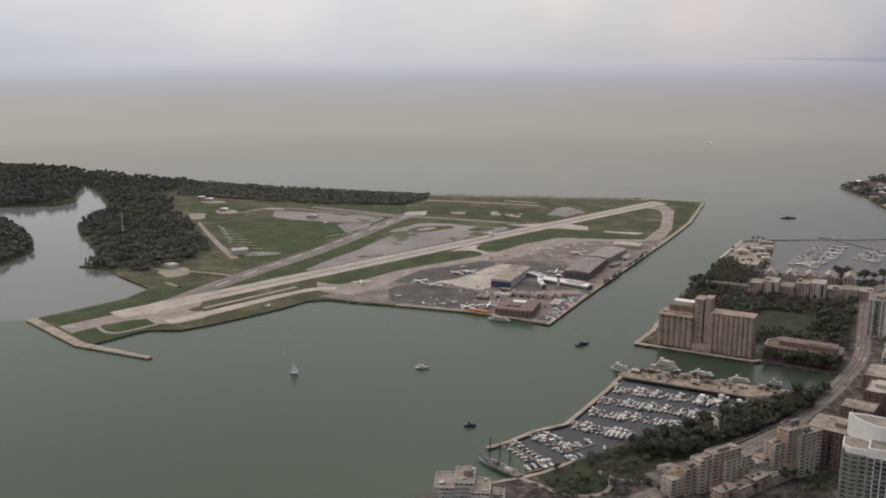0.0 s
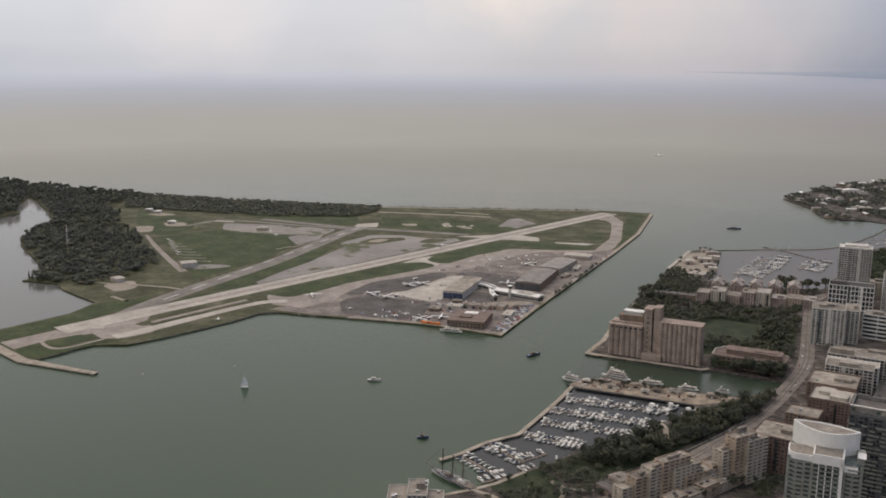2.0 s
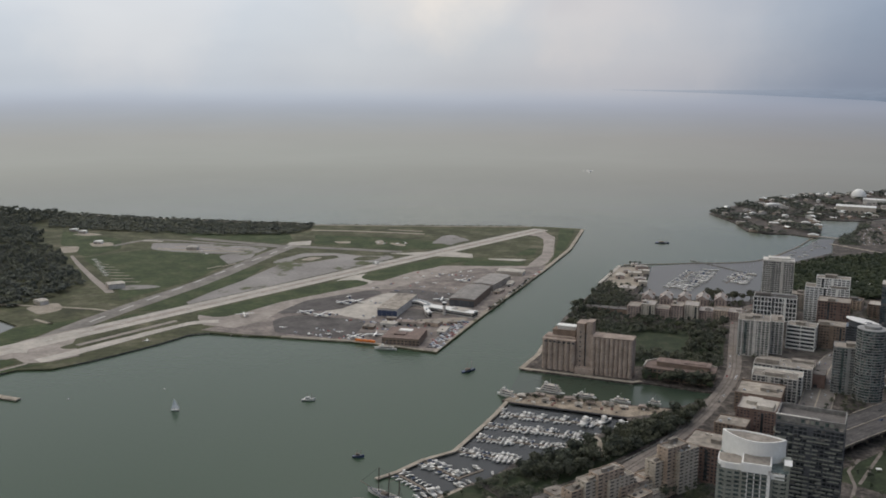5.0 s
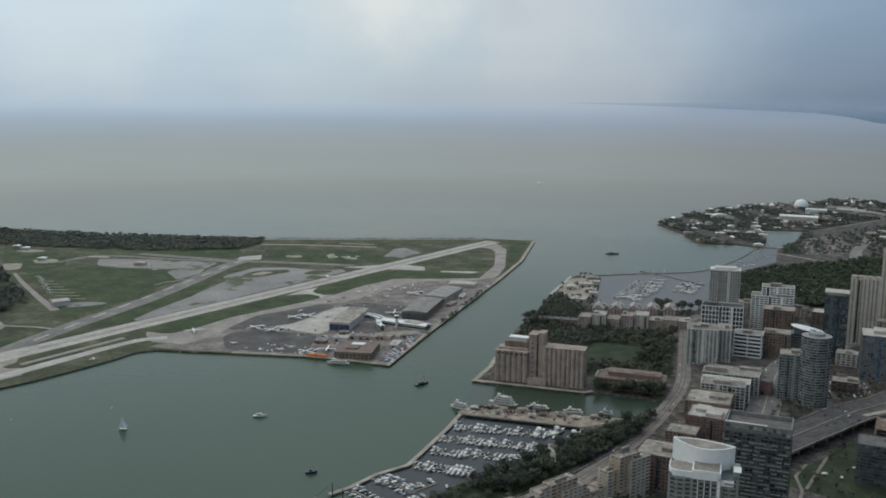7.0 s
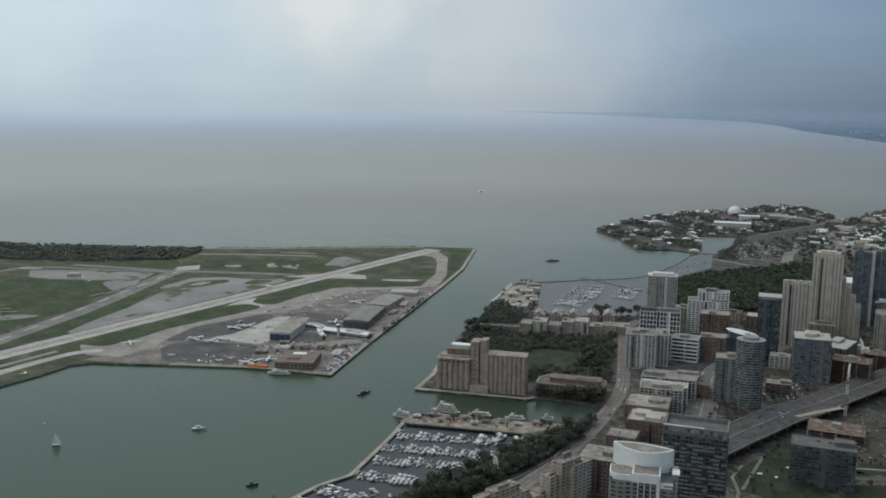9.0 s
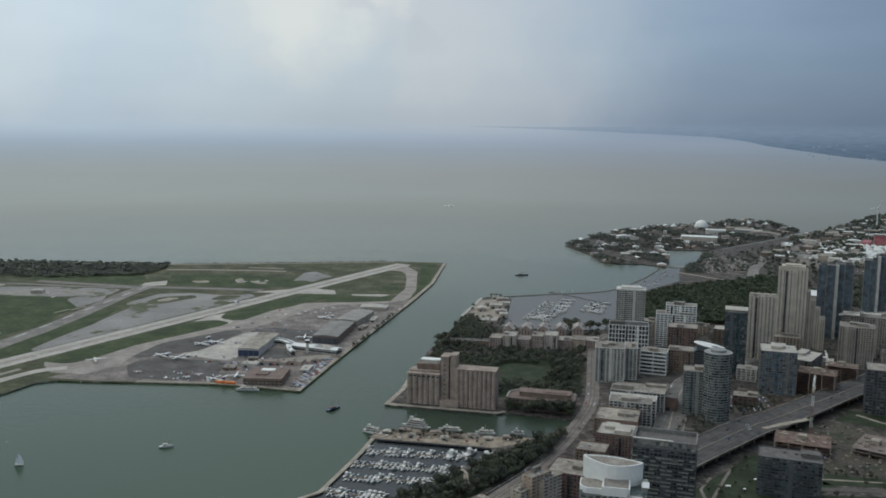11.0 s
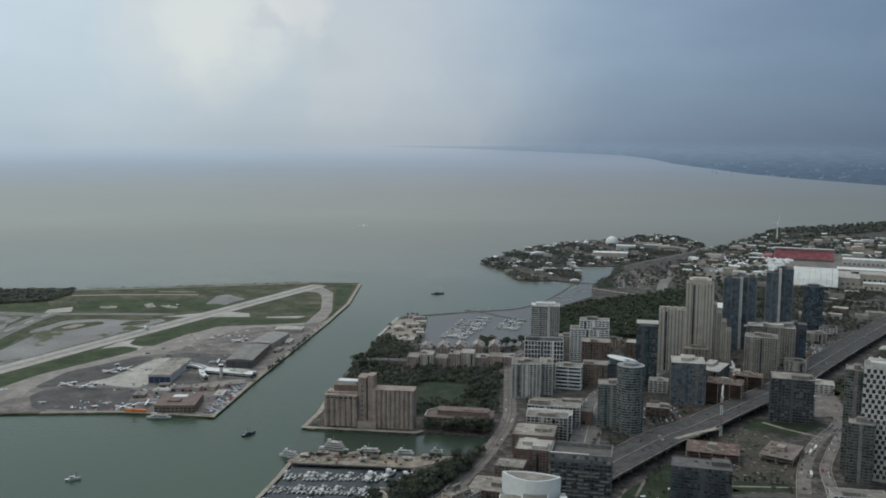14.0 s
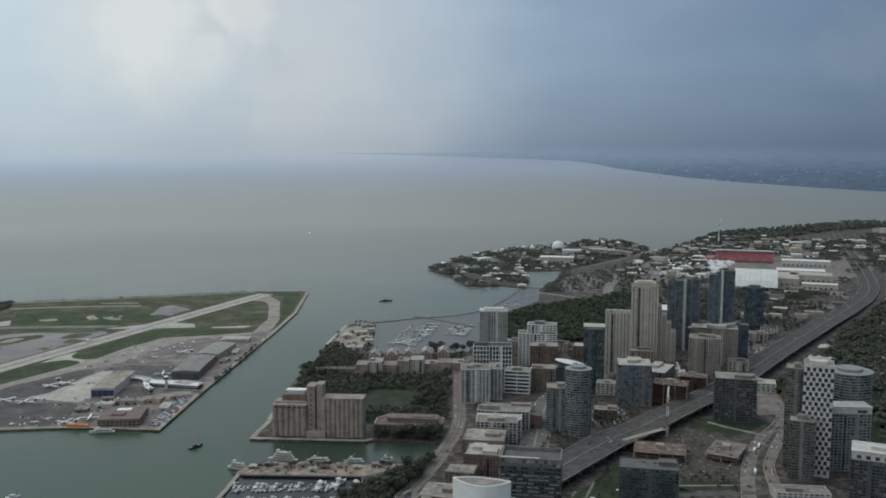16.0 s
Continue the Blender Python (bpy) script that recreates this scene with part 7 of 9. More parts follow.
woodland("yard_trees", [p for p in scatter(SIDE, 9.0, rng) if math.sin(p[0] * 0.05) + math.sin(p[1] * 0.037) + math.sin((p[0] - p[1]) * 0.06) > -0.2 and min((Vector(p) - Vector(q)).length for q in GARD) > 30], rng, "dark trees between yards beside the expressway", LEAF_DARK, LAND_Z, (3.0, 5.4), (6, 10), 70, 1.2)
woodland("yard_trees", scatter([(456, 1150), (470, 1262), (492, 1180), (540, 1100), (640, 1010), (600, 960), (480, 1040), (442, 1092)], 7.5, rng), rng, "dark trees on the green beside the towers", LEAF_DARK, LAND_Z, (3.0, 5.4), (6, 10), 80, 1.1)
for xx, yy in ((-188, 944), (-160, 950), (-128, 950), (-66, 953), (-58, 950)):
    plant(xx, yy, rng, kinds=(3,), size=(0.5, 0.7))

for xx, yy, ww in ((178, 880, 9), (146, 858, 5), (160, 853, 2.5)):
    b = thing("event_canopy", xx, yy, LAND_Z, 12, "small white canopy standing on the park lawn", "canopy", "white canopies in the park")
    part("canopy_roof", Geo().loft([[(-ww / 2, -1.6, 2.5), (ww / 2, -1.6, 2.5), (ww / 2, 1.6, 2.5), (-ww / 2, 1.6, 2.5)], [(-ww / 2.6, -0.2, 3.4), (ww / 2.6, -0.2, 3.4), (ww / 2.6, 0.2, 3.4), (-ww / 2.6, 0.2, 3.4)]]), WHITE, b)
    for sx in (-1, 1):
        for sy in (-1.5, 1.5):
            part("post", Geo().cyl(sx * (ww / 2 - 0.1), sy, -0.3, 2.55, 0.08, None, 6), STEEL, b)

# ---- boats ----
def hull_rings(length, beam, depth, sheer=0.25, steps=8):
    """Cross-sections of a hull from stern to bow along +y, keel at z=-0.3*depth."""
    rings = []
    for k in range(steps + 1):
        u = k / steps
        half = beam / 2 * (0.86 + 0.14 * math.sin(math.pi * min(1, u * 1.3))) * (1 if u < 0.55 else max(0.04, 1 - ((u - 0.55) / 0.45) ** 1.8))
        top = depth * (0.7 + sheer * u * u)
        y = -length / 2 + length * u
        rings.append([(-half * 0.35, y, -0.3 * depth), (half * 0.35, y, -0.3 * depth), (half, y, top), (-half, y, top)])
    return rings


BOATS = []


def make_boats():
    specs = [
        ("white cabin cruiser moored at a pontoon", 11.0, 3.7, 1.9, "cabin"),
        ("white motor yacht with a flying bridge", 14.0, 4.3, 2.3, "bridge"),
        ("white open motorboat with a navy canvas cover", 8.5, 3.0, 1.5, "cover"),
        ("white sailing yacht with a bare mast", 10.0, 3.2, 1.6, "sail"),
    ]
    for label, length, beam, depth, kind in specs:
        b = thing("motorboat" if kind != "sail" else "sailing_yacht", 0, 0, 0, 0, label, "boat", "boats in the marina")
        part("hull", Geo().loft(hull_rings(length, beam, depth)), HULL, b)
        top = depth * 0.7
        if kind in ("cabin", "bridge"):
            part("cabin", Geo().loft([[(-beam * 0.36, -length * 0.18, top), (beam * 0.36, -length * 0.18, top), (beam * 0.28, length * 0.3, top), (-beam * 0.28, length * 0.3, top)], [(-beam * 0.33, -length * 0.16, top + 1.5), (beam * 0.33, -length * 0.16, top + 1.5), (beam * 0.25, length * 0.12, top + 1.5), (-beam * 0.25, length * 0.12, top + 1.5)]]), HULL, b)
            part("window", Geo().box(-beam * 0.37, beam * 0.37, -length * 0.12, length * 0.1, top + 0.6, top + 1.15), GLASS, b)
        if kind == "bridge":
            part("flying_bridge", Geo().box(-beam * 0.3, beam * 0.3, -length * 0.2, length * 0.06, top + 1.5, top + 2.3).box(-beam * 0.33, beam * 0.33, -length * 0.24, length * 0.0, top + 3.4, top + 3.55), HULL, b)
        if kind == "cover":
            part("canvas_cover", Geo().loft([[(-beam * 0.42, -length * 0.4, top), (beam * 0.42, -length * 0.4, top), (beam * 0.4, length * 0.1, top), (-beam * 0.4, length * 0.1, top)], [(-beam * 0.2, -length * 0.3, top + 1.1), (beam * 0.2, -length * 0.3, top + 1.1), (beam * 0.2, length * 0.02, top + 1.2), (-beam * 0.2, length * 0.02, top + 1.2)]]), CANVAS, b)
        if kind == "sail":
            part("coachroof", Geo().box(-beam * 0.25, beam * 0.25, -length * 0.1, length * 0.22, top, top + 0.5, 0.15), HULL, b)
            part("mast", Geo().beam((0, length * 0.08, top), (0, length * 0.08, top + length * 1.2), 0.12, 5), STEEL, b)
            part("boom", Geo().beam((0, length * 0.08, top + 1.3), (0, -length * 0.36, top + 1.4), 0.14, 5), CANVAS, b)
        BOATS.append([b, False])


make_boats()


def moor(kind, x, y, yaw, size=1.0):
    b, used = BOATS[kind]
    m = pose(x, y, 0.05, 0, 0, yaw) @ Matrix.Scale(size, 4)
    if used:
        return copy_thing(b, m)
    BOATS[kind][1] = True
    b.matrix_world = m
    return b


def pontoon(line, width=2.4):
    return sheet("pontoon", Geo().strip(line, width, -0.2, 0.7), TIMBER, "grey timber pontoon", "pontoon")


def boat_row(a, b, step, rng, kinds=(0, 0, 1, 2), gap=0.12, sides=(1, -1), lean=0.0, boat=5.4, size=(0.72, 0.95)):
    """Boats moored stern-to on both sides of a pontoon."""
    a, b = Vector(a), Vector(b)
    pontoon([tuple(a), tuple(b)])
    d = (b - a).normalized()
    nrm = Vector((-d.y, d.x))
    base = math.degrees(math.atan2(d.y, d.x))
    for side in sides:
        s = step / 2
        while s < (b - a).length:
            if rng.random() > gap:
                p = a + d * (s + rng.uniform(-0.3, 0.3)) + nrm * side * (boat + rng.uniform(0, 1.2))
                moor(rng.choice(kinds), p.x, p.y, base + (0 if side > 0 else 180) + lean + rng.uniform(-5, 5), rng.uniform(*size))
            s += step


rng = random.Random(4)
for a, b2 in (((-214, 892), (-104, 896)), ((-221, 857), (-118, 859)), ((-220, 822), (-142, 826)), ((-230, 785), (-170, 782))):
    boat_row(a, b2, 4.7, rng, kinds=(0, 0, 1, 2, 0), gap=0.13, lean=-28.0, boat=5.2, size=(0.72, 0.98))
boat_row((-252, 752), (-210, 726), 4.8, rng, gap=0.1, lean=-25.0, boat=5.6, size=(0.8, 1.05))
boat_row((-266, 719), (-231, 697), 6.4, rng, gap=0.15, lean=-20.0, boat=5.4, size=(0.75, 1.0))
boat_row((-212, 728), (-196, 752), 6.0, rng, kinds=(0, 1), gap=0.1, sides=(1,), boat=6.5, size=(1.1, 1.4))
boat_row((-232, 674), (-216, 694), 7.0, rng, gap=0.1, sides=(1,), boat=6.5, size=(1.0, 1.3))
boat_row((-204, 708), (-196, 722), 6.0, rng, gap=0.0, sides=(1,), boat=5.5)
boat_row((-137, 822), (-120, 842), 7.0, rng, gap=0.1, sides=(1,), boat=4.5)
for bx, by, ya, sz in ((-110, 866, -40, 1.2), (-98, 878, -50, 1.2), (-88, 900, -30, 1.5), (-124, 897, -20, 1.6), (-106, 905, -30, 1.6), (-214, 905, -30, 1.3), (-217, 862, -60, 1.2), (-186, 748, 20, 0.9)):
    moor(1 if sz > 1.4 else 0, bx, by, ya, sz)
# yachts in the far basin
for a, b2, st in (((-84, 1565), (-52, 1720), 7), ((-62, 1556), (-40, 1650), 7.5), ((-38, 1625), (-20, 1750), 7), ((8, 1640), (34, 1730), 6.5), ((28, 1640), (48, 1745), 7)):
    boat_row(a, b2, st, rng, kinds=(0, 3, 0, 2), gap=0.38, boat=6.6, size=(1.0, 1.5))
for p in scatter([(95, 1890), (150, 1935), (205, 2040), (215, 2150), (185, 2150), (130, 2020)], 18, rng, 12):
    moor(rng.choice((3, 3, 0)), p[0], p[1], rng.uniform(60, 120), 0.9)


def excursion_boat(x, y, yaw, length, decks, label, hull=HULL):
    b = thing("excursion_boat", x, y, 0.0, yaw, label, "boat", "passenger boats")
    beam = length * 0.24
    part("hull", Geo().loft(hull_rings(length, beam, 3.2, 0.3)), hull, b)
    for k in range(decks):
        l = length * (0.36 - 0.06 * k)
        z = 2.3 + 2.7 * k
        part("deckhouse", Geo().box(-beam * 0.38, beam * 0.38, -l, l * 0.8, z, z + 2.3), HULL, b)
        part("window", Geo().box(-beam * 0.39, beam * 0.39, -l * 0.94, l * 0.74, z + 0.9, z + 1.7), GLASS, b)
        part("deck", Geo().box(-beam * 0.44, beam * 0.44, -l - 1.5, l * 0.85, z + 2.3, z + 2.5), PALEROOF, b)
    part("wheelhouse", Geo().box(-1.6, 1.6, length * 0.08, length * 0.18, 2.3 + 2.7 * decks, 4.6 + 2.7 * decks), HULL, b)
    part("mast", Geo().beam((0, 0, 2.5 + 2.7 * decks), (0, -0.6, 9 + 2.7 * decks), 0.16, 5), STEEL, b)
    part("funnel", Geo().cyl(0, -length * 0.2, 2.5 + 2.7 * (decks - 1), 6 + 2.7 * (decks - 1), 0.8, 0.7, 8), HULLBLUE, b)


def pier_stores():
    """Kiosks, canopies, crates and parked boats on the gravel pier."""
    r = random.Random(44)
    for k, (xx, yy, ww, dd) in enumerate(((-204, 944, 9, 6), (-186, 954, 12, 7), (-168, 946, 8, 6), (-150, 950, 14, 7), (-128, 945, 9, 6), (-110, 950, 12, 6), (-92, 944, 8, 6), (-72, 950, 10, 6), (-176, 938, 7, 5), (-139, 937, 8, 5))):
        hall("pier_kiosk", "small timber kiosk on the gravel pier", xx, yy, r.uniform(-12, 6), ww, dd, r.uniform(2.6, 3.8), r.choice((TIMBER, BEIGE, PALE)), r.choice((TILE, PALEROOF, ROOF, RUSTY_ROOF)), rise=r.choice((0, 1.2)), category="kiosk", group="kiosks on the pier")
    for _ in range(28):
        xx = r.uniform(-208, -58)
        yy = r.uniform(932 if xx < -90 else 940, 957)
        b = thing("store_crate", xx, yy, LAND_Z + 0.1, r.uniform(0, 90), "weathered crate or container stored on the pier", "crate", "stores on the pier")
        w, d, h = r.uniform(1.2, 4.0), r.uniform(1.0, 2.2), r.uniform(0.8, 2.2)
        mat = r.choice((TIMBER, DARKROOF, RUST, PALE, SLATE))
        part("box", Geo().box(-w / 2, w / 2, -d / 2, d / 2, -0.1, h, 0.06), mat, b)
        part("lid", Geo().box(-w / 2 - 0.05, w / 2 + 0.05, -d / 2 - 0.05, d / 2 + 0.05, h, h + 0.14), mat, b)
    for _ in range(14):
        plant(r.uniform(-205, -60), r.uniform(946, 957), r, kinds=(2, 1), size=(0.3, 0.55))


pier_stores()
excursion_boat(-222, 950, 70, 24, 2, "white two-deck excursion boat tied to the pier end")
excursion_boat(-178, 977, 78, 34, 3, "large white excursion yacht tied to the pier")
excursion_boat(-138, 973, 88, 26, 1, "low excursion boat with a brown canopy")
excursion_boat(-98, 970, 88, 22, 1, "small white tour boat tied to the pier")
excursion_boat(-62, 975, 84, 14, 1, "small white launch in the slip")
excursion_boat(-414, 1075, 95, 30, 1, "white harbour ferry at the airport dock")


def small_ship(x, y, yaw, length, label, dark=True):
    b = thing("workboat", x, y, 0.0, yaw, label, "boat", "boats under way")
    beam = length * 0.26
    part("hull", Geo().loft(hull_rings(length, beam, 2.6, 0.4)), HULLBLUE if dark else HULL, b)
    part("deckhouse", Geo().box(-beam * 0.3, beam * 0.3, -length * 0.22, length * 0.1, 1.7, 4.0), TIMBER if dark else HULL, b)
    part("window", Geo().box(-beam * 0.31, beam * 0.31, -length * 0.18, length * 0.06, 2.7, 3.5), GLASS, b)
    part("roof", Geo().box(-beam * 0.34, beam * 0.34, -length * 0.25, length * 0.12, 4.0, 4.2), TIMBER if dark else HULL, b)
    for yy in (-length * 0.1, length * 0.22):
        part("mast", Geo().beam((0, yy, 1.8), (0, yy, 1.8 + length * 0.5), 0.16, 5), TIMBER, b)


small_ship(-286, 1022, -35, 20, "dark two-masted schooner in the channel")
small_ship(-314, 743, -70, 11, "small dark workboat in the harbour")
small_ship(-128, 2014, -75, 30, "dark tour ship beyond the channel mouth")
small_ship(-425, 868, -70, 15, "white motor cruiser in the harbour", dark=False)


def sailboat(x, y, yaw):
    b = thing("sailboat", x, y, 0, yaw, "small sailboat under white sails", "sailboat")
    part("hull", Geo().loft(hull_rings(8.5, 2.6, 1.3)), HULL, b)
    part("mast", Geo().beam((0, 0.8, 0.9), (0, 0.8, 13.5), 0.1, 5), STEEL, b)
    part("mainsail", Geo().loft([[(-0.05, 0.6, 1.8), (0.05, 0.6, 1.8), (0.85, -4.6, 2.0), (0.75, -4.6, 2.0)], [(-0.05, 0.6, 7.5), (0.05, 0.6, 7.5), (0.65, -2.7, 7.5), (0.55, -2.7, 7.5)], [(-0.03, 0.65, 13.2), (0.03, 0.65, 13.2), (0.05, 0.4, 13.2), (-0.01, 0.4, 13.2)]]), SAIL, b)
    part("jib", Geo().loft([[(0.0, 4.0, 1.4), (0.08, 4.0, 1.4), (0.6, 1.0, 1.6), (0.52, 1.0, 1.6)], [(0.0, 0.95, 11.5), (0.05, 0.95, 11.5), (0.08, 0.85, 11.5), (0.03, 0.85, 11.5)]]), SAIL, b)
    part("boom", Geo().beam((0, 0.7, 1.7), (0.8, -4.7, 1.9), 0.08, 5), STEEL, b)


sailboat(-546, 795, 112)
for bx, by in ((-676, 788), (-596, 850)):
    q = thing("buoy", bx, by, 0, 0, "small pale harbour buoy", "buoy", "buoys")
    part("float", Geo().cyl(0, 0, -0.3, 0.7, 1.0, 0.8, 10), WHITE, q)
    part("post", Geo().cyl(0, 0, 0.7, 2.6, 0.18, 0.12, 6), STEEL, q)


def tall_ship(x, y, yaw):
    s = thing("tall_ship", x, y, 0.0, yaw, "white three-masted tall ship tied to the dock", "ship")
    length, beam = 50, 9
    part("hull", Geo().loft(hull_rings(length, beam, 4.0, 0.5, 12)), HULL, s)
    part("deck", Geo().prism([(-3.6, -24), (3.6, -24), (4.0, 0), (2.4, 16), (-2.4, 16), (-4.0, 0)], 2.6, 3.1), TIMBER, s)
    part("deckhouse", Geo().box(-2, 2, -16, -8, 3.1, 5.4), HULL, s)
    part("deckhouse", Geo().box(-1.8, 1.8, 2, 8, 3.1, 5.2), TIMBER, s)
    part("bowsprit", Geo().beam((0, 23, 4.6), (0, 34, 7.0), 0.28, 6), TIMBER, s)
    part("wale", Geo().loft([[(a * 1.02, b2, c) for a, b2, c in r[2:]] + [(a * 1.02, b2, c - 0.7) for a, b2, c in r[:1:-1]] for r in hull_rings(length, beam, 4.0, 0.5, 12)]), HULLBLUE, s, "dark band below the rail")
    for k, (my, mh) in enumerate(((-12, 21), (0, 24), (12, 26))):
        mast = part("mast", Geo().beam((0, my, 2.6), (0, my - 0.6, mh), 0.42, 6), BARK, s)
        part("gaff", Geo().beam((0, my, 5.5), (0, my - 10, 6.2), 0.2, 5).beam((0, my, 16), (0, my - 7, 20), 0.18, 5), TIMBER, mast)
        part("furled_sail", Geo().beam((0, my - 0.6, 6.0), (0, my - 9, 6.7), 0.42, 6), PALE, mast)
        for sx in (-1, 1):
            part("shroud", Geo().beam((sx * 3.8, my, 3.4), (0, my - 0.5, mh * 0.85), 0.06, 4).beam((sx * 3.8, my - 2, 3.4), (0, my - 0.5, mh * 0.85), 0.06, 4), RUBBER, mast)
    part("stay", Geo().beam((0, 33, 6.8), (0, 11.5, 25.5), 0.08, 4).beam((0, 11.5, 25.5), (0, -0.5, 23.6), 0.08, 4).beam((0, -0.5, 23.6), (0, -12.5, 20.6), 0.08, 4), RUBBER, s)


tall_ship(-256, 670, 66)

# ---- airport: aircraft, hangars, terminal ----
PLANES = []


def make_planes():
    p = thing("airliner", 0, 0, 0, 0, "white twin-propeller airliner parked on the apron", "aircraft", "airliners on the apron")
    rings = []
    for y, r, z in ((16.5, 0.15, 2.2), (15.6, 0.8, 2.2), (14, 1.25, 2.35), (10, 1.35, 2.4), (-6, 1.35, 2.4), (-11, 1.0, 2.8), (-16, 0.35, 3.4)):
        rings.append([(r * math.cos(2 * math.pi * i / 10), y, z + r * math.sin(2 * math.pi * i / 10)) for i in range(10)])
    part("fuselage", Geo().loft(rings[::-1]), WHITE, p)
    part("window", Geo().box(-1.37, 1.37, -6, 11.5, 2.6, 2.95), GLASS, p)
    part("wing", Geo().loft([[(sx * 14.2, 1.2, 4.0), (sx * 14.2, 2.6, 4.0), (sx * 14.2, 2.6, 4.15), (sx * 14.2, 1.2, 4.2)] for sx in (-1,)] + [[(0, 0.2, 3.75), (0, 3.4, 3.75), (0, 3.4, 4.05), (0, 0.2, 4.1)]] + [[(14.2, 1.2, 4.0), (14.2, 2.6, 4.0), (14.2, 2.6, 4.15), (14.2, 1.2, 4.2)]]), WHITE, p)
    nac = Geo().loft([[(r * math.cos(2 * math.pi * i / 8), y, 3.3 + r * math.sin(2 * math.pi * i / 8)) for i in range(8)] for y, r in ((-3.0, 0.35), (0, 0.75), (4.5, 0.75), (5.4, 0.4))]).mesh("engine")
    prop = Geo().box(-0.1, 0.1, 5.4, 5.5, 1.3, 5.3).box(-2.0, 2.0, 5.4, 5.5, 3.2, 3.4).mesh("propeller")
    gear = Geo().cyl(0, 0.5, 0, 2.8, 0.25, None, 6).mesh("landing_gear")
    for sx in (-4.4, 4.4):
        e = part("engine", nac, HULLBLUE, p, at=(sx, 0, 0))
        part("propeller", prop, RUBBER, e)
        part("landing_gear", gear, STEEL, p, at=(sx, 0, 0))
    part("nose_gear", Geo().cyl(0, 13, 0, 1.3, 0.2, None, 6), STEEL, p)
    part("fin", Geo().loft([[(-0.12, -16, 3.2), (0.12, -16, 3.2), (0.12, -11, 3.2), (-0.12, -11, 3.2)], [(-0.1, -17, 8.2), (0.1, -17, 8.2), (0.1, -14, 8.2), (-0.1, -14, 8.2)]]), HULLBLUE, p, "dark blue tail fin")
    part("tailplane", Geo().box(-4.6, 4.6, -17.2, -14.6, 8.15, 8.35), WHITE, p)
    s = thing("light_aircraft", 0, 0, 0, 0, "small white single-engined aircraft on the grass", "aircraft", "light aircraft")
    part("fuselage", Geo().loft([[(r * math.cos(2 * math.pi * i / 8), y, 1.3 + r * math.sin(2 * math.pi * i / 8)) for i in range(8)] for y, r in ((-5.2, 0.15), (-2, 0.5), (1, 0.7), (3, 0.6), (3.6, 0.2))]), WHITE, s)
    part("wing", Geo().box(-5.5, 5.5, -0.2, 1.5, 1.9, 2.1), WHITE, s)
    part("tailplane", Geo().box(-1.8, 1.8, -5.2, -4.2, 1.4, 1.5), WHITE, s)
    part("fin", Geo().box(-0.06, 0.06, -5.3, -4.2, 1.4, 2.9), RED, s, "red tail fin")
    part("landing_gear", Geo().cyl(-1.2, 0.2, 0, 0.9, 0.18, None, 6).cyl(1.2, 0.2, 0, 0.9, 0.18, None, 6).cyl(0, 2.8, 0, 0.9, 0.18, None, 6), RUBBER, s)
    PLANES.extend([[p, False], [s, False]])


make_planes()


def park_plane(kind, x, y, yaw, z=ISLE_Z + 0.3):
    p, used = PLANES[kind]
    m = pose(x, y, z, 0, 0, yaw)
    if used:
        return copy_thing(p, m)
    PLANES[kind][1] = True
    p.matrix_world = m
    return p


for xx, yy, ya in ((-668, 1158, 35), (-590, 1200, 60), (-560, 1193, 80), (-560, 1274, 70), (-545, 1290, 250), (-420, 1345, 100), (-398, 1290, 60), (-627, 1580, 22), (-430, 1488, 70), (-468, 1102, 70), (-445, 1122, 100)):
    park_plane(0, xx, yy, ya)
flying = copy_thing(PLANES[0][0], pose(-317, 2170, 133, 6, 0, 20))
tagged(flying, "white twin-propeller airliner climbing over the lake", "aircraft", "aircraft in the air")
rng = random.Random(17)
for xx, yy in ((-530, 1480), (-505, 1500), (-482, 1510), (-460, 1530), (-455, 1560), (-440, 1575), (-500, 1450), (-470, 1460), (-706, 1795), (-690, 1790), (-665, 1799), (-650, 1810), (-510, 1108), (-535, 1100), (-725, 1000), (-980, 1560), (-1010, 1590), (-585, 1118), (-500, 1122)):
    park_plane(1, xx, yy, rng.uniform(0, 360), ISLE_Z + 0.15)


def hangar(name, label, x, y, yaw, w, d, h, wall, roof, rise=3.0, leaf=GREY):
    b = thing(name, x, y, ISLE_Z, yaw, label, "hangar")
    part("wall", Geo().box(-w / 2, w / 2, 0, d, -0.3, h), wall, b)
    part("roof", Geo().loft([[(-w / 2 - 0.5, yy, h), (w / 2 + 0.5, yy, h), (w / 2 + 0.5, yy, h + 0.5), (0, yy, h + rise), (-w / 2 - 0.5, yy, h + 0.5)] for yy in (-0.5, d + 0.5)]), roof, b)
    dn = max(2, int(w // 7))
    door = Geo().box(-w / dn / 2 + 0.15, w / dn / 2 - 0.15, -0.2, 0.1, 0, h * 0.82).mesh("door_leaf")
    for i in range(dn):
        part("door_leaf", door, leaf, b, at=(-w / 2 + w / dn * (i + 0.5), 0, 0))
    for i in range(int(d // 10)):
        part("roof_light", Geo().box(-w * 0.3, -w * 0.15, 4 + 10 * i, 6 + 10 * i, h + 1.2, h + rise * 0.62), PALEROOF, b)
    return b


hangar("blue_hangar", "long hangar with blue end wall and pale roof", -470, 1228, 2, 31, 100, 11, PALE, BARE, 1.5, BLUE)
hangar("grey_hangar", "large grey hangar with a dark front", -382, 1320, 0, 40, 102, 12, BROWN, HANGAR_ROOF, 2.5, DARK)
hangar("grey_hangar", "long low workshop hangar with gravel roof", -380, 1438, -7, 38, 84, 11, GREY, HANGAR_ROOF, 2.0, SLATE)
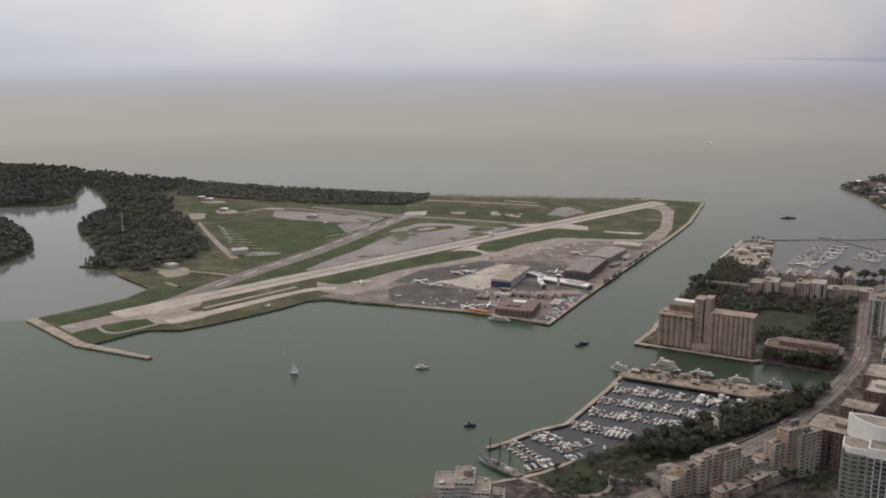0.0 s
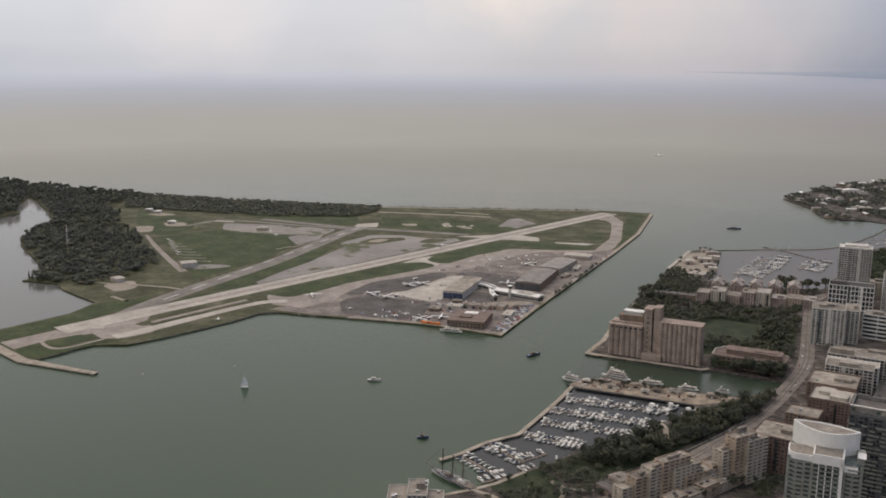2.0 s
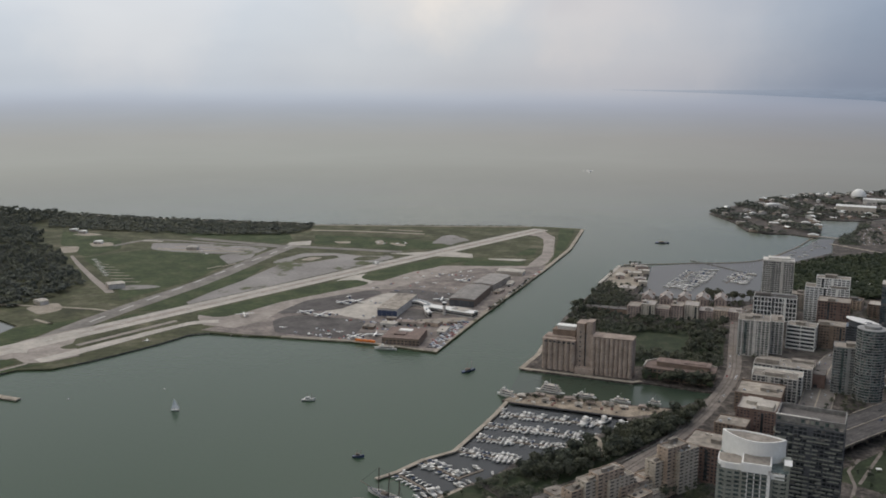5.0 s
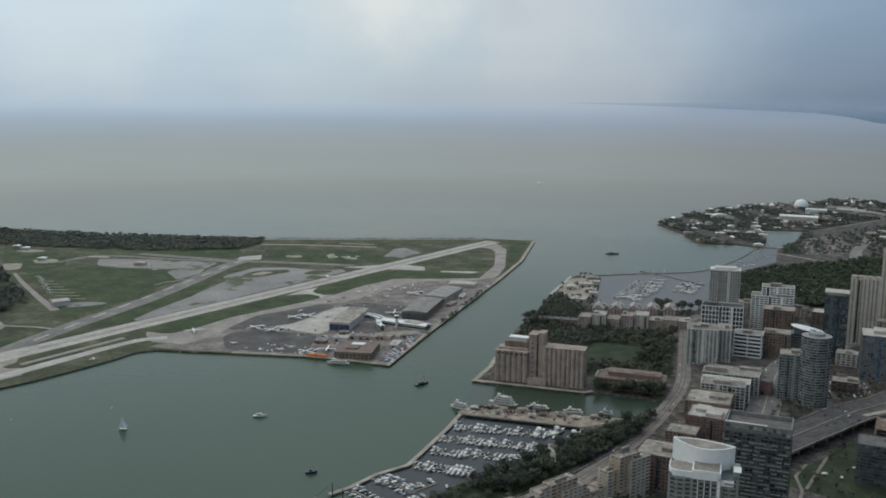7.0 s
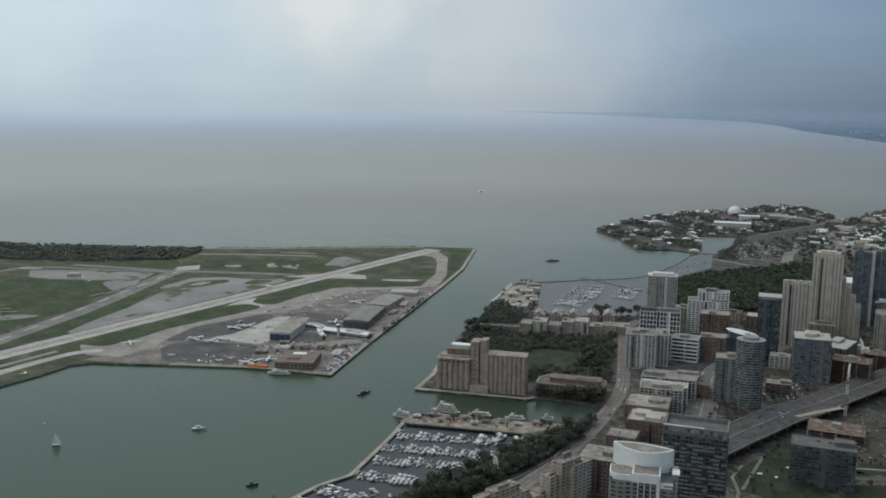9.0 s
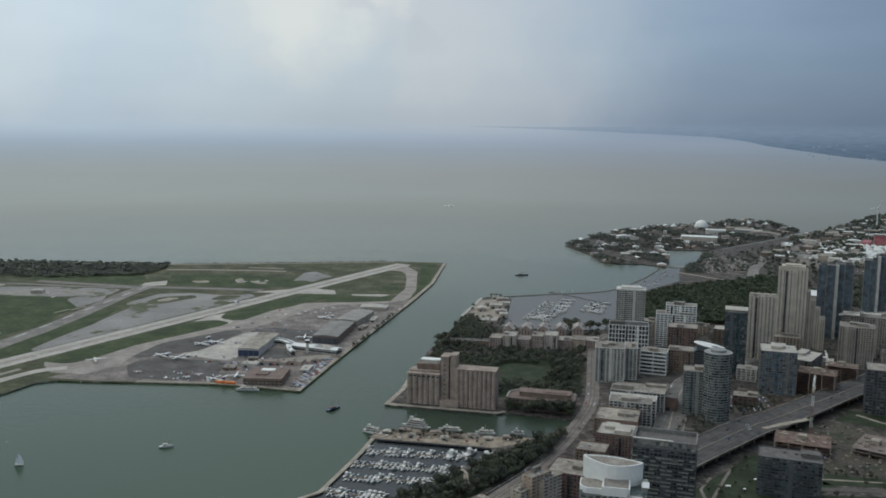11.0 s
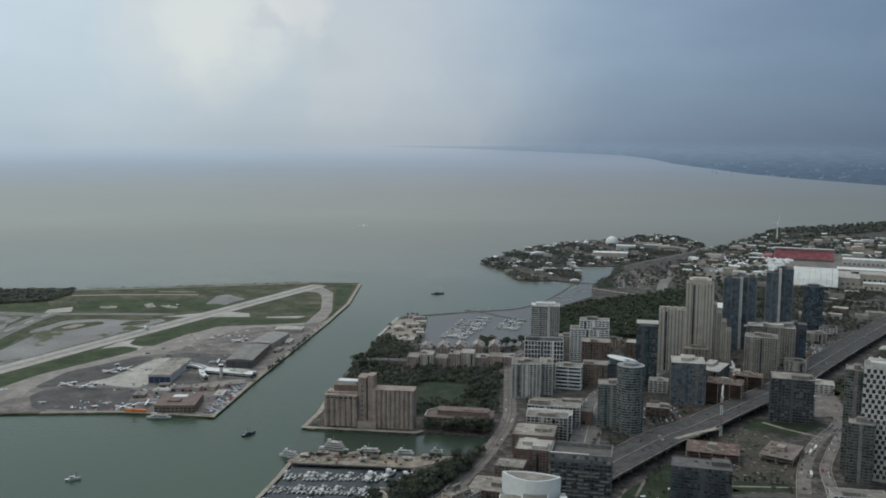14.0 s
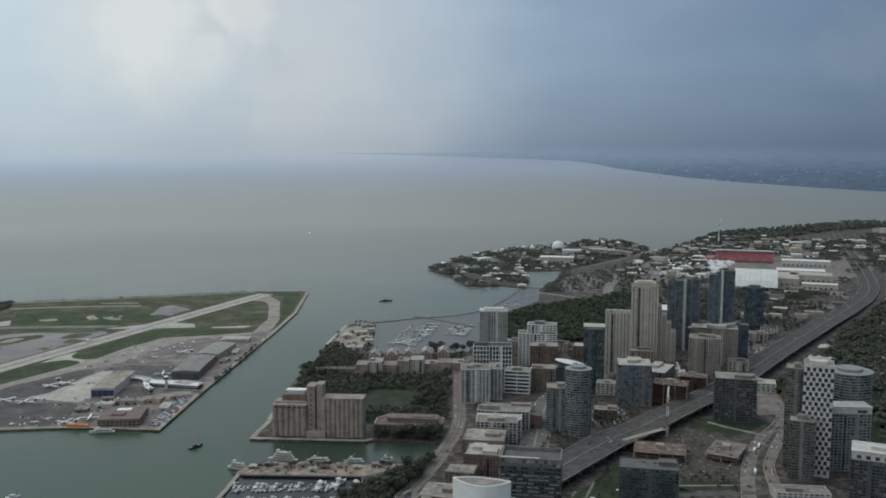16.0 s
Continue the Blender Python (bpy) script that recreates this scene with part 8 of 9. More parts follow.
hangar("white_hangar", "small white hangar at the field's edge", -974, 1246, -40, 22, 26, 8, PALE, PALEROOF, 2.0)
hangar("white_hangar", "long white-roofed shed beside the loop", -365, 1570, 2, 48, 26, 6, PALE, PALEROOF, 1.5)
hangar("white_hangar", "small white shed by the wood", -1005, 1118, -20, 20, 14, 6, PALE, PALEROOF, 1.5)
hangar("white_hangar", "small pale shed across the field", -1035, 1592, 10, 22, 14, 6, PALE, PALEROOF, 1.5)
for xx, yy in ((-1259, 1587), (-1412, 1700), (-1377, 1686)):
    hangar("white_hangar", "small white shed in the grass field", xx, yy, 15, 16, 12, 5, WHITE, WHITE, 1.5)


def brick_terminal():
    b = thing("old_terminal", -400, 1092, ISLE_Z, 6, "brown-walled terminal block with a flat roof", "terminal")
    part("wall", Geo().box(-25, 25, 0, 54, -0.3, 9.5), BROWN, b)
    part("roof", Geo().box(-25.5, 25.5, -0.5, 54.5, 9.5, 10.1).box(-12, 4, 14, 26, 10.1, 12), RUSTY_ROOF, b)
    part("skylight", Geo().box(-10, 8, 34, 44, 10.1, 11.4), WHITE, b, "white rooftop canopy")
    win = Geo().box(-1.6, 1.6, -0.1, 0.1, 0, 1.6).mesh("window")
    for i in range(10):
        for k in range(2):
            part("window", win, GLASS, b, at=(-23 + 5.2 * i, -0.02, 1.6 + 3.6 * k))


brick_terminal()


def concourse(line, width, label):
    b = thing("concourse", line[0][0], line[0][1], ISLE_Z, 0, label, "terminal")
    rel = [(x - line[0][0], y - line[0][1]) for x, y in line]
    part("wall", Geo().strip(rel, width, -0.3, 6.5), GLASS, b)
    part("roof", Geo().strip(rel, width + 2.4, 6.5, 7.6), WHITE, b, "white curved roof")
    part("plinth", Geo().strip(rel, width + 0.6, -0.3, 1.5), PALE, b)
    part("cornice", Geo().strip(rel, width + 0.8, 4.2, 5.0), PALE, b)
    for q in curve_points(rel, 2)[::2]:
        part("roof_plant", Geo().slab(q[0], q[1], 7.6, 3, 3, 1.6), STEEL, b)


concourse(curve_points([(-470, 1294), (-457, 1308), (-443, 1306), (-424, 1290)], 4), 9, "curved white-roofed glazed airport concourse")
concourse([(-424, 1284), (-379, 1274), (-345, 1266)], 15, "straight white-roofed glazed airport concourse")
concourse([(-428, 1282), (-418, 1258), (-408, 1243)], 5, "narrow white-roofed glazed link bridge")
hall("terminal_annex", "pale flat-roofed airport terminal annex", -372, 1268, -20, 24, 16, 8, PALE, PALEROOF, category="terminal", z=ISLE_Z)


def control_tower(x, y):
    b = thing("control_tower", x, y, ISLE_Z, 0, "slim pale control tower with a glazed cab", "tower")
    part("shaft", Geo().cyl(0, 0, -0.3, 16, 2.6, 2.2, 8), PALE, b)
    part("cab", Geo().cyl(0, 0, 16, 19.5, 3.2, 4.0, 8), GLASS, b)
    part("roof", Geo().cyl(0, 0, 19.5, 20.3, 4.3, 3.6, 8), WHITE, b)
    part("antenna", Geo().beam((0, 0, 20), (0, 0, 25), 0.1, 4), STEEL, b)


control_tower(-392, 1262)
rng = random.Random(33)
for k, (xx, yy, ww, dd, hh) in enumerate([(-448, 1172, 22, 14, 5), (-470, 1152, 16, 12, 4), (-428, 1188, 26, 14, 5), (-390, 1196, 20, 16, 5), (-365, 1160, 12, 26, 4), (-455, 1205, 14, 10, 4), (-376, 1330, 18, 14, 6), (-352, 1420, 10, 24, 4), (-345, 1480, 10, 30, 4), (-362, 1500, 14, 12, 5), (-410, 1190, 18, 10, 4), (-365, 1215, 14, 14, 4)]):
    hall("airport_shed", "low flat-roofed airport building", xx, yy, rng.uniform(-15, 15), ww, dd, hh, (PALE, BROWN, GREY, BEIGE)[k % 4], (PALEROOF, ROOF, TILE, ROOF)[k % 4], category="shed", z=ISLE_Z, group="airport sheds")
# cars too many to count in the airport lots
def car_crowd(places, label, z=ISLE_Z):
    m = material("mixed_car_paint", (0.35, 0.35, 0.36), 0.35, vary=0.1, spec=0.5)
    nodes, links = m.node_tree.nodes, m.node_tree.links
    geo = nodes.new("ShaderNodeNewGeometry")
    shade = ramp(nodes, [(0.0, (0.7, 0.7, 0.7)), (0.3, (0.4, 0.41, 0.42)), (0.55, (0.05, 0.05, 0.055)), (0.72, (0.3, 0.05, 0.04)), (0.85, (0.06, 0.09, 0.18))], "CONSTANT")
    links.new(geo.outputs["Random Per Island"], shade.inputs[0])
    links.new(shade.outputs[0], nodes["Principled BSDF"].inputs["Base Color"])
    g = Geo()
    for x, y, yaw in places:
        c, s = math.cos(radians(yaw)), math.sin(radians(yaw))
        rings = [[(x + c * px - s * py, y + s * px + c * py, z + 0.15 + pz) for px, py, pz in ring] for ring in ([(-0.85, -2.2, 0.25), (0.85, -2.2, 0.25), (0.85, 2.2, 0.25), (-0.85, 2.2, 0.25)], [(-0.88, -2.15, 0.9), (0.88, -2.15, 0.9), (0.88, 2.15, 0.9), (-0.88, 2.15, 0.9)], [(-0.78, -1.1, 0.95), (0.78, -1.1, 0.95), (0.78, 1.7, 0.95), (-0.78, 1.7, 0.95)], [(-0.62, -0.4, 1.45), (0.62, -0.4, 1.45), (0.62, 1.2, 1.45), (-0.62, 1.2, 1.45)])]
        g.loft(rings)
    sheet("parked_cars", g, m, label, "cars", "stuff")


lot = [(xx, yy, 90 + rng.uniform(-4, 4)) for xx in range(-362, -346, 5) for yy in range(1095, 1240, 4) if rng.random() < 0.62]
lot += [(xx, yy, rng.uniform(-4, 4)) for xx in range(-470, -376, 4) for yy in (1158, 1204, 1220) if rng.random() < 0.6]
lot += [(-338 + (yy - 1300) * 0.06, yy, 90) for yy in range(1300, 1640, 7) if rng.random() < 0.7]
lot += [(rng.uniform(-560, -360), rng.choice((1100, 1128, 1186, 1212, 1300, 1392, 1430, 1535)) + rng.uniform(-5, 5), rng.choice((0, 90, 45))) for _ in range(120)]
car_crowd(lot, "rows of cars parked in the airport lots")
city_lot = []
for poly in LOTS:
    for k, (xx, yy) in enumerate(scatter(poly, 4.2 if poly[0][1] < 2000 else 13.0, rng)):
        city_lot.append((round(xx / 6.5) * 6.5, yy, -8 + 90 * (k % 2) * 0))
car_crowd(city_lot, "rows of cars parked in the city lots", LAND_Z)
for k in range(3):
    t = thing("fire_truck", -458 + 9 * k, 1092, ISLE_Z + 0.1, 80, "orange airport vehicle near the dock", "truck", "orange airport trucks")
    part("body", Geo().box(-1.4, 1.4, -4.5, 4.5, 0.7, 3.4), ORANGE, t)
    part("cab", Geo().box(-1.38, 1.38, 4.5, 6.3, 0.7, 2.9), ORANGE, t)
    part("window", Geo().box(-1.4, 1.4, 5.0, 6.35, 1.9, 2.7), GLASS, t)
    wheel = Geo().beam((-0.2, 0, 0), (0.2, 0, 0), 0.6, 8).mesh("wheel")
    for sx in (-1.3, 1.3):
        for sy in (-3, 3.4):
            part("wheel", wheel, RUBBER, t, at=(sx, sy, 0.6))
sheet("seaplane_dock", Geo().strip([(-640, 1068), (-618, 1090)], 6, 0.2, 1.8), QUAY, "small sloping concrete ramp into the water", "ramp")

# ---- woods on the island ----
WOOD = [(-1075, 1084), (-1143, 1078), (-1145, 1112), (-1228, 1190), (-1362, 1286), (-1428, 1346), (-1498, 1502), (-1604, 1600), (-1738, 1704), (-1841, 1766), (-2060, 1950), (-1753, 1918), (-1600, 1905), (-1540, 1700), (-1440, 1640), (-1395, 1570), (-1232, 1440), (-1032, 1256), (-1018, 1150), (-1025, 1085)]
WOOD_WEST = [(-1841, 1760), (-1745, 1634), (-1668, 1567), (-1664, 1504), (-1758, 1434), (-2290, 1310), (-2600, 1500), (-2500, 1930), (-2060, 1945)]
SHELTER = [(-1753, 1918), (-1339, 1932), (-940, 1972), (-925, 1905), (-935, 1830), (-1073, 1765), (-1206, 1750), (-1341, 1735), (-1500, 1730), (-1620, 1880)]
SHOAL = [(-1276, 1030), (-1322, 1132), (-1418, 1208), (-1570, 1296), (-1629, 1318), (-1890, 1245), (-1690, 1010), (-1400, 970)]
rng = random.Random(2)
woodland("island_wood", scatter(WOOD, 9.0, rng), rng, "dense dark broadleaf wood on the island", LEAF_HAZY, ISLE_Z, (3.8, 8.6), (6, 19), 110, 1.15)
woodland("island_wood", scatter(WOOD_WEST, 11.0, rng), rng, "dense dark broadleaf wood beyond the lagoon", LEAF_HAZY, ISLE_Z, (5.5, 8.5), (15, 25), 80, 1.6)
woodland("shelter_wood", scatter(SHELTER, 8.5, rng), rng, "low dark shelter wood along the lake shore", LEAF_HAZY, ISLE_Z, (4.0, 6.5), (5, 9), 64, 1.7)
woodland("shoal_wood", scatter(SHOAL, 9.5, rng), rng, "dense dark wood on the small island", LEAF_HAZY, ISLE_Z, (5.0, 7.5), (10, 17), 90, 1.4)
hedge = []
for a, b2, n in (((-690, 2050), (-450, 2125), 40), ((-930, 1985), (-690, 2048), 30), ((-335, 1300), (-318, 1560), 44)):
    for k in range(n):
        s = rng.random()
        hedge.append((a[0] + (b2[0] - a[0]) * s + rng.uniform(-6, 2), a[1] + (b2[1] - a[1]) * s + rng.uniform(-5, 3)))
woodland("shore_bushes", hedge, rng, "scattered bushes along the shore", LEAF_DARK, ISLE_Z, (1.8, 3.4), (2.5, 5.5), 60, 1.2)


def conifer(x, y, rng):
    h = rng.uniform(11, 17)
    t = thing("conifer", x, y, ISLE_Z - 0.5, 0, "dark pointed conifer at the water's edge", "tree", "conifers on the shore")
    part("trunk", Geo().cyl(0, 0, -0.5, h * 0.8, 0.3, 0.1, 6), BARK, t)
    part("crown", quad_mesh("crown", crown_quads(rng.randrange(999), 2.6, h, 200, 0.6, True), LEAF_DARK), LEAF_DARK, t)


for xx, yy in ((-1140, 1079), (-1131, 1077), (-1121, 1078), (-1112, 1078), (-1104, 1080), (-1096, 1078), (-1118, 1096)):
    conifer(xx, yy, rng)
for k in range(9):
    s = k / 8
    park_plane(1, -1150 + 112 * s + rng.uniform(-4, 4), 1436 - 108 * s + rng.uniform(-4, 4), 45 + rng.uniform(-8, 8), ISLE_Z + 0.15)


def lattice_mast(x, y, h):
    b = thing("radio_mast", x, y, ISLE_Z, 20, "slim pale lattice mast rising from the wood", "mast")
    corner = [(math.cos(a), math.sin(a)) for a in (0.0, 2.094, 4.189)]
    for cx, cy in corner:
        part("leg", Geo().beam((2.2 * cx, 2.2 * cy, -0.5), (0.7 * cx, 0.7 * cy, h), 0.28), PALE, b)
    for k in range(12):
        r0, r1 = 2.2 - 1.5 * k / 12, 2.2 - 1.5 * (k + 1) / 12
        for i in range(3):
            (ax, ay), (bx, by) = corner[i], corner[(i + 1) % 3]
            part("brace", Geo().beam((r0 * ax, r0 * ay, h * k / 12), (r1 * bx, r1 * by, h * (k + 1) / 12), 0.14, 4), PALE, b)


lattice_mast(-1270, 1299, 44)

# ---- pleasure-park island and fairgrounds ----
rng = random.Random(61)


def clumped(places, size, share, seed):
    """Those places that lie in loose clumps about size metres across."""
    r = random.Random(seed)
    waves = [(r.uniform(0.6, 1.6) * 6.28 / size, r.uniform(0, 6.28), r.uniform(0, 6.28)) for _ in range(7)]
    score = [sum(math.sin(k * (x * math.cos(a) + y * math.sin(a)) + f) for k, a, f in waves) for x, y in places]
    cut = sorted(score)[int(len(score) * (1 - share))]
    return [p for p, v in zip(places, score) if v > cut]


keep = [[(300, 2640), (380, 2640), (380, 2720), (300, 2720)], [(340, 2970), (430, 2970), (430, 3060), (340, 3060)]]
green = scatter(PARK_ISLE, 8.5, rng, 3000, keep)
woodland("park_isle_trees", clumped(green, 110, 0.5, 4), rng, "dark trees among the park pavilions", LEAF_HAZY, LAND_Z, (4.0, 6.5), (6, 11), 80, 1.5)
spots = scatter(PARK_ISLE, 29.0, rng, 110, keep)
for k, (xx, yy) in enumerate(spots):
    w, d = rng.uniform(9, 24), rng.uniform(7, 16)
    hall("pavilion", "small pale park pavilion among trees", xx, yy, rng.uniform(-40, 40), w, d, rng.uniform(4, 7), rng.choice((PALE, BEIGE, GREY, BROWN)), rng.choice((PALEROOF, WHITE, ROSEROOF, TILE, WHITE)), rise=rng.choice((0, 2.0, 3.0)), category="pavilion", doors=False, group="park pavilions")


def sphere_theatre(x, y, r):
    b = thing("dome_theatre", x, y, LAND_Z, 0, "white triodetic dome theatre", "theatre")
    part("dome", Geo().dome(0, 0, 6, r, 0.95, 24, 8), WHITE, b, smooth=True)
    part("drum", Geo().cyl(0, 0, -0.5, 6.2, r * 0.96, r, 24), PALE, b)
    part("entrance", Geo().box(-7, 7, -r - 5, -r + 2, -0.5, 6), GLASS, b)


sphere_theatre(384, 3020, 22)
hall("exhibit_hall", "white-roofed exhibition hall on the island", 335, 2668, -8, 100, 40, 15, CREAM, WHITE, category="hall")
hall("exhibit_hall", "white-roofed hall beside the dome theatre", 408, 2870, -8, 60, 30, 13, PALE, WHITE, category="hall")
hall("exhibit_hall", "pale glazed gallery on the island", 505, 2895, -20, 80, 34, 12, COOL, PALEROOF, category="hall")
hall("exhibit_hall", "white-roofed hall beside the park shore", 130, 2700, 20, 44, 20, 8, PALE, WHITE, rise=2.5, category="hall")
hall("exhibit_hall", "low pale hall on the island shore", 140, 2380, 10, 46, 22, 7, CREAM, PALEROOF, category="hall")
hall("amphitheatre", "broad grey amphitheatre roof", 480, 2940, -25, 80, 50, 9, GREY, ROOF, rise=4, category="theatre")
hall("amphitheatre", "long grey park hall", 540, 2830, -25, 90, 40, 10, GREY, ROOF, rise=5, category="hall")
for xx, yy, r in ((560, 3200, 12), (610, 3160, 14), (300, 3040, 11), (470, 3090, 9)):
    b = thing("tent", xx, yy, LAND_Z, 0, "white tensile tent in the park", "tent", "park tents")
    part("canopy", Geo().loft([[(r * math.cos(u * 0.785), r * math.sin(u * 0.785), 4) for u in range(8)], [(r * 0.35 * math.cos(u * 0.785), r * 0.35 * math.sin(u * 0.785), 8) for u in range(8)], [(0.3 * math.cos(u * 0.785), 0.3 * math.sin(u * 0.785), 13) for u in range(8)]]), WHITE, b)
    part("mast", Geo().cyl(0, 0, -0.3, 14, 0.4, 0.2, 6), STEEL, b)
    part("skirt", Geo().cyl(0, 0, -0.3, 4.2, r * 0.93, r * 0.93, 8), PALE, b)


CREAM_ROOF = material("cream_metal_roof", (0.66, 0.635, 0.57), 0.6, vary=0.12, size=20, fine=4, random_piece=0.05)


def stadium_hall():
    b = thing("white_arena", 745, 2150, LAND_Z, -19, "large arena with a curved white roof", "arena")
    w, d, h = 100, 170, 9
    part("wall", Geo().box(-w / 2, w / 2, 0, d, -0.5, h), BEIGE, b)
    steps = 10
    prof = [(-1 + (d + 2) * k / steps, h + 31 * math.sin(math.pi * k / steps) ** 0.7) for k in range(steps + 1)]
    prof = prof + [(d + 1, h - 1), (-1, h - 1)]
    for k in range(8):
        x0, x1 = -w / 2 + w * k / 8 + 0.2, -w / 2 + w * (k + 1) / 8 - 0.2
        part("roof_panel", Geo().loft([[(x1, py, pz) for py, pz in prof], [(x0, py, pz) for py, pz in prof]]), CREAM_ROOF, b)
    part("entrance", Geo().box(-30, 30, -4, 0.2, -0.5, 8), GLASS, b)


stadium_hall()
hall("arena_wing", "pale flat-roofed exhibition hall", 845, 2235, -19, 70, 120, 16, CREAM, PALEROOF, category="hall")
hall("arena_wing", "long pale exhibition hall", 935, 2290, -19, 100, 60, 16, CREAM, PALEROOF, category="hall")
hall("arena_wing", "long pale exhibition hall", 945, 2385, -19, 120, 50, 14, BEIGE, WHITE, category="hall")
hall("arena_wing", "long pale exhibition hall", 905, 2165, -19, 80, 24, 12, CREAM, WHITE, category="hall")
hall("arena_wing", "long white exhibition hall", 1040, 2590, -19, 130, 40, 14, PALE, WHITE, category="hall")
hall("white_canopy", "long white canopy beside the park wood", 242, 1684, -42, 46, 9, 5, PALE, WHITE, category="canopy")
hall("armoury", "white-roofed hall behind the towers", 430, 1830, -14, 60, 60, 12, BEIGE, WHITE, category="hall")


def red_stand():
    b = thing("grandstand", 900, 2700, LAND_Z, -18, "football stadium with banks of red seats", "stadium")
    for k in range(14):
        part("stand_tier", Geo().box(-80, 80, 3.2 * k, 3.2 * k + 3.2, -0.5, 2.5 + 1.5 * k), RED, b)
    part("rear_wall", Geo().box(-82, 82, 45, 48, -0.5, 26), PALE, b)
    part("roof", Geo().box(-84, 84, 36, 50, 27, 28.2), WHITE, b)
    for k in range(9):
        part("roof_post", Geo().cyl(-80 + 20 * k, 44, 20, 27, 0.6, None, 6), STEEL, b)
    part("pitch_side", Geo().box(-80, 80, -40, -0.5, -0.5, 0.2), LAWN, b)
    part("side_stand", Geo().box(-112, -84, -30, 40, -0.5, 10, 3), RED, b)
    for xx in (-95, 95):
        part("floodlight", Geo().cyl(xx, 30, -0.5, 42, 0.8, 0.5, 6).box(xx - 5, xx + 5, 29.5, 30.5, 40, 46), STEEL, b)


red_stand()


def wind_turbine(x, y):
    b = thing("wind_turbine", x, y, LAND_Z, -18, "slender white three-bladed wind turbine", "wind turbine")
    part("tower", Geo().cyl(0, 0, -0.5, 66, 2.4, 1.3, 12), WHITE, b)
    part("nacelle", Geo().box(-1.6, 1.6, -3.5, 5, 65.5, 68.8), WHITE, b)
    part("hub", Geo().beam((0, -5.5, 67.2), (0, -3.4, 67.2), 1.5, 10), WHITE, b)
    for k in range(3):
        u = radians(20 + 120 * k)
        d = Vector((math.sin(u), 0, math.cos(u)))
        t = Vector((math.cos(u), 0, -math.sin(u)))
        c = Vector((0, -4.6, 67.2))
        rows = []
        for s, w in ((1, 0.7), (6, 1.3), (14, 0.9), (26, 0.25)):
            q = c + d * s
            rows.append([q - t * w + Vector((0, -0.2, 0)), q + t * w * 0.6 + Vector((0, -0.2, 0)), q + t * w * 0.6 + Vector((0, 0.2, 0)), q - t * w + Vector((0, 0.2, 0))])
        part("blade", Geo().loft(rows), WHITE, b)


wind_turbine(965, 3176)
FAIR = [(470, 2420), (640, 2240), (1000, 2260), (1500, 2900), (1450, 3250), (1100, 3400), (960, 3300), (780, 3030), (640, 2850)]
keep = [[(680, 2120), (900, 2100), (1120, 2500), (1200, 2640), (780, 2640), (680, 2300)], [(760, 2640), (1040, 2600), (1040, 2780), (780, 2800)]]
ROADLINE = [Vector(p) for p in GARD]


def off_road(places, gap):
    return [p for p in places if min((Vector(p) - q).length for q in ROADLINE) > gap]


for k, (xx, yy) in enumerate(off_road(scatter(FAIR, 46.0, rng, 150, keep), 70)):
    w, d = rng.uniform(18, 46), rng.uniform(14, 30)
    hall("fair_hall", "pale low fairground exhibition hall", xx, yy, rng.choice((-19, -19, 71, -10)), w, d, rng.uniform(6, 13), rng.choice((PALE, CREAM, BEIGE, GREY, BROWN)), rng.choice((WHITE, PALEROOF, ROOF, WHITE, DARKROOF)), rise=rng.choice((0, 0, 0, 2.5)), category="hall", doors=False, group="fairground halls")
fair_trees = off_road(scatter(FAIR, 11.0, rng, 4000, keep), 50)
woodland("lot_trees", clumped(scatter([(287, 2120), (275, 2200), (305, 2345), (400, 2445), (480, 2560), (560, 2660), (500, 2400), (412, 2250), (365, 2140)], 8.0, rng), 45, 0.45, 21), rng, "dark trees between the rows of the car park", LEAF_HAZY, LAND_Z, (3.0, 5.0), (5, 9), 80, 1.4)
for k in range(7):
    band("park_path", [(290 + 14 * k, 2150 + 42 * k), (368 + 12 * k, 2120 + 42 * k)], 5, (ASPHALT, PAVING)[k % 2], "lane between the rows of the car park", "path", z=LAND_Z, t=0.15)
woodland("shore_bushes", scatter([(238, 2130), (250, 2215), (296, 2320), (326, 2470), (345, 2445), (306, 2335), (276, 2200), (283, 2120)], 8.0, rng), rng, "dark trees along the edge of the car park", LEAF_HAZY, LAND_Z, (3.0, 5.0), (5, 9), 80, 1.3)
woodland("fair_trees", clumped(fair_trees, 140, 0.55, 5), rng, "dark trees between the fairground halls", LEAF_HAZY, LAND_Z, (4.5, 7.5), (8, 14), 80, 1.6)
SHORE_STRIP = [(780, 3050), (960, 3350), (1090, 3585), (1310, 3705), (1590, 3885), (2080, 4270), (2400, 4200), (1900, 3850), (1500, 3600), (1180, 3330), (1000, 3060), (880, 2950)]
woodland("shore_wood", off_road([p for p in scatter(SHORE_STRIP, 13.0, rng) if rng.random() < 0.8], 50), rng, "dark trees along the western shore", LEAF_HAZY, LAND_Z, (5.5, 9.0), (9, 16), 60, 2.0)
WEST = [(1350, 2500), (1700, 2300), (2300, 3200), (2500, 4000), (1950, 3850), (1550, 3400)]
for k, (xx, yy) in enumerate(off_road(scatter(WEST, 74.0, rng, 75), 80)):
    hall("city_house", "distant low city building with flat roof", xx, yy, rng.uniform(-30, -10), rng.uniform(18, 46), rng.uniform(14, 30), rng.uniform(7, 20), rng.choice((BRICK, BEIGE, GREY, PALE, BROWN)), rng.choice((ROOF, PALEROOF, DARKROOF, TILE)), category="building", doors=False, group="distant city buildings")
woodland("west_trees", off_road(clumped(scatter(WEST, 16.0, rng), 150, 0.6, 9), 60), rng, "dark street trees in the western city", LEAF_HAZY, LAND_Z, (5.0, 8.0), (8, 14), 60, 2.0)
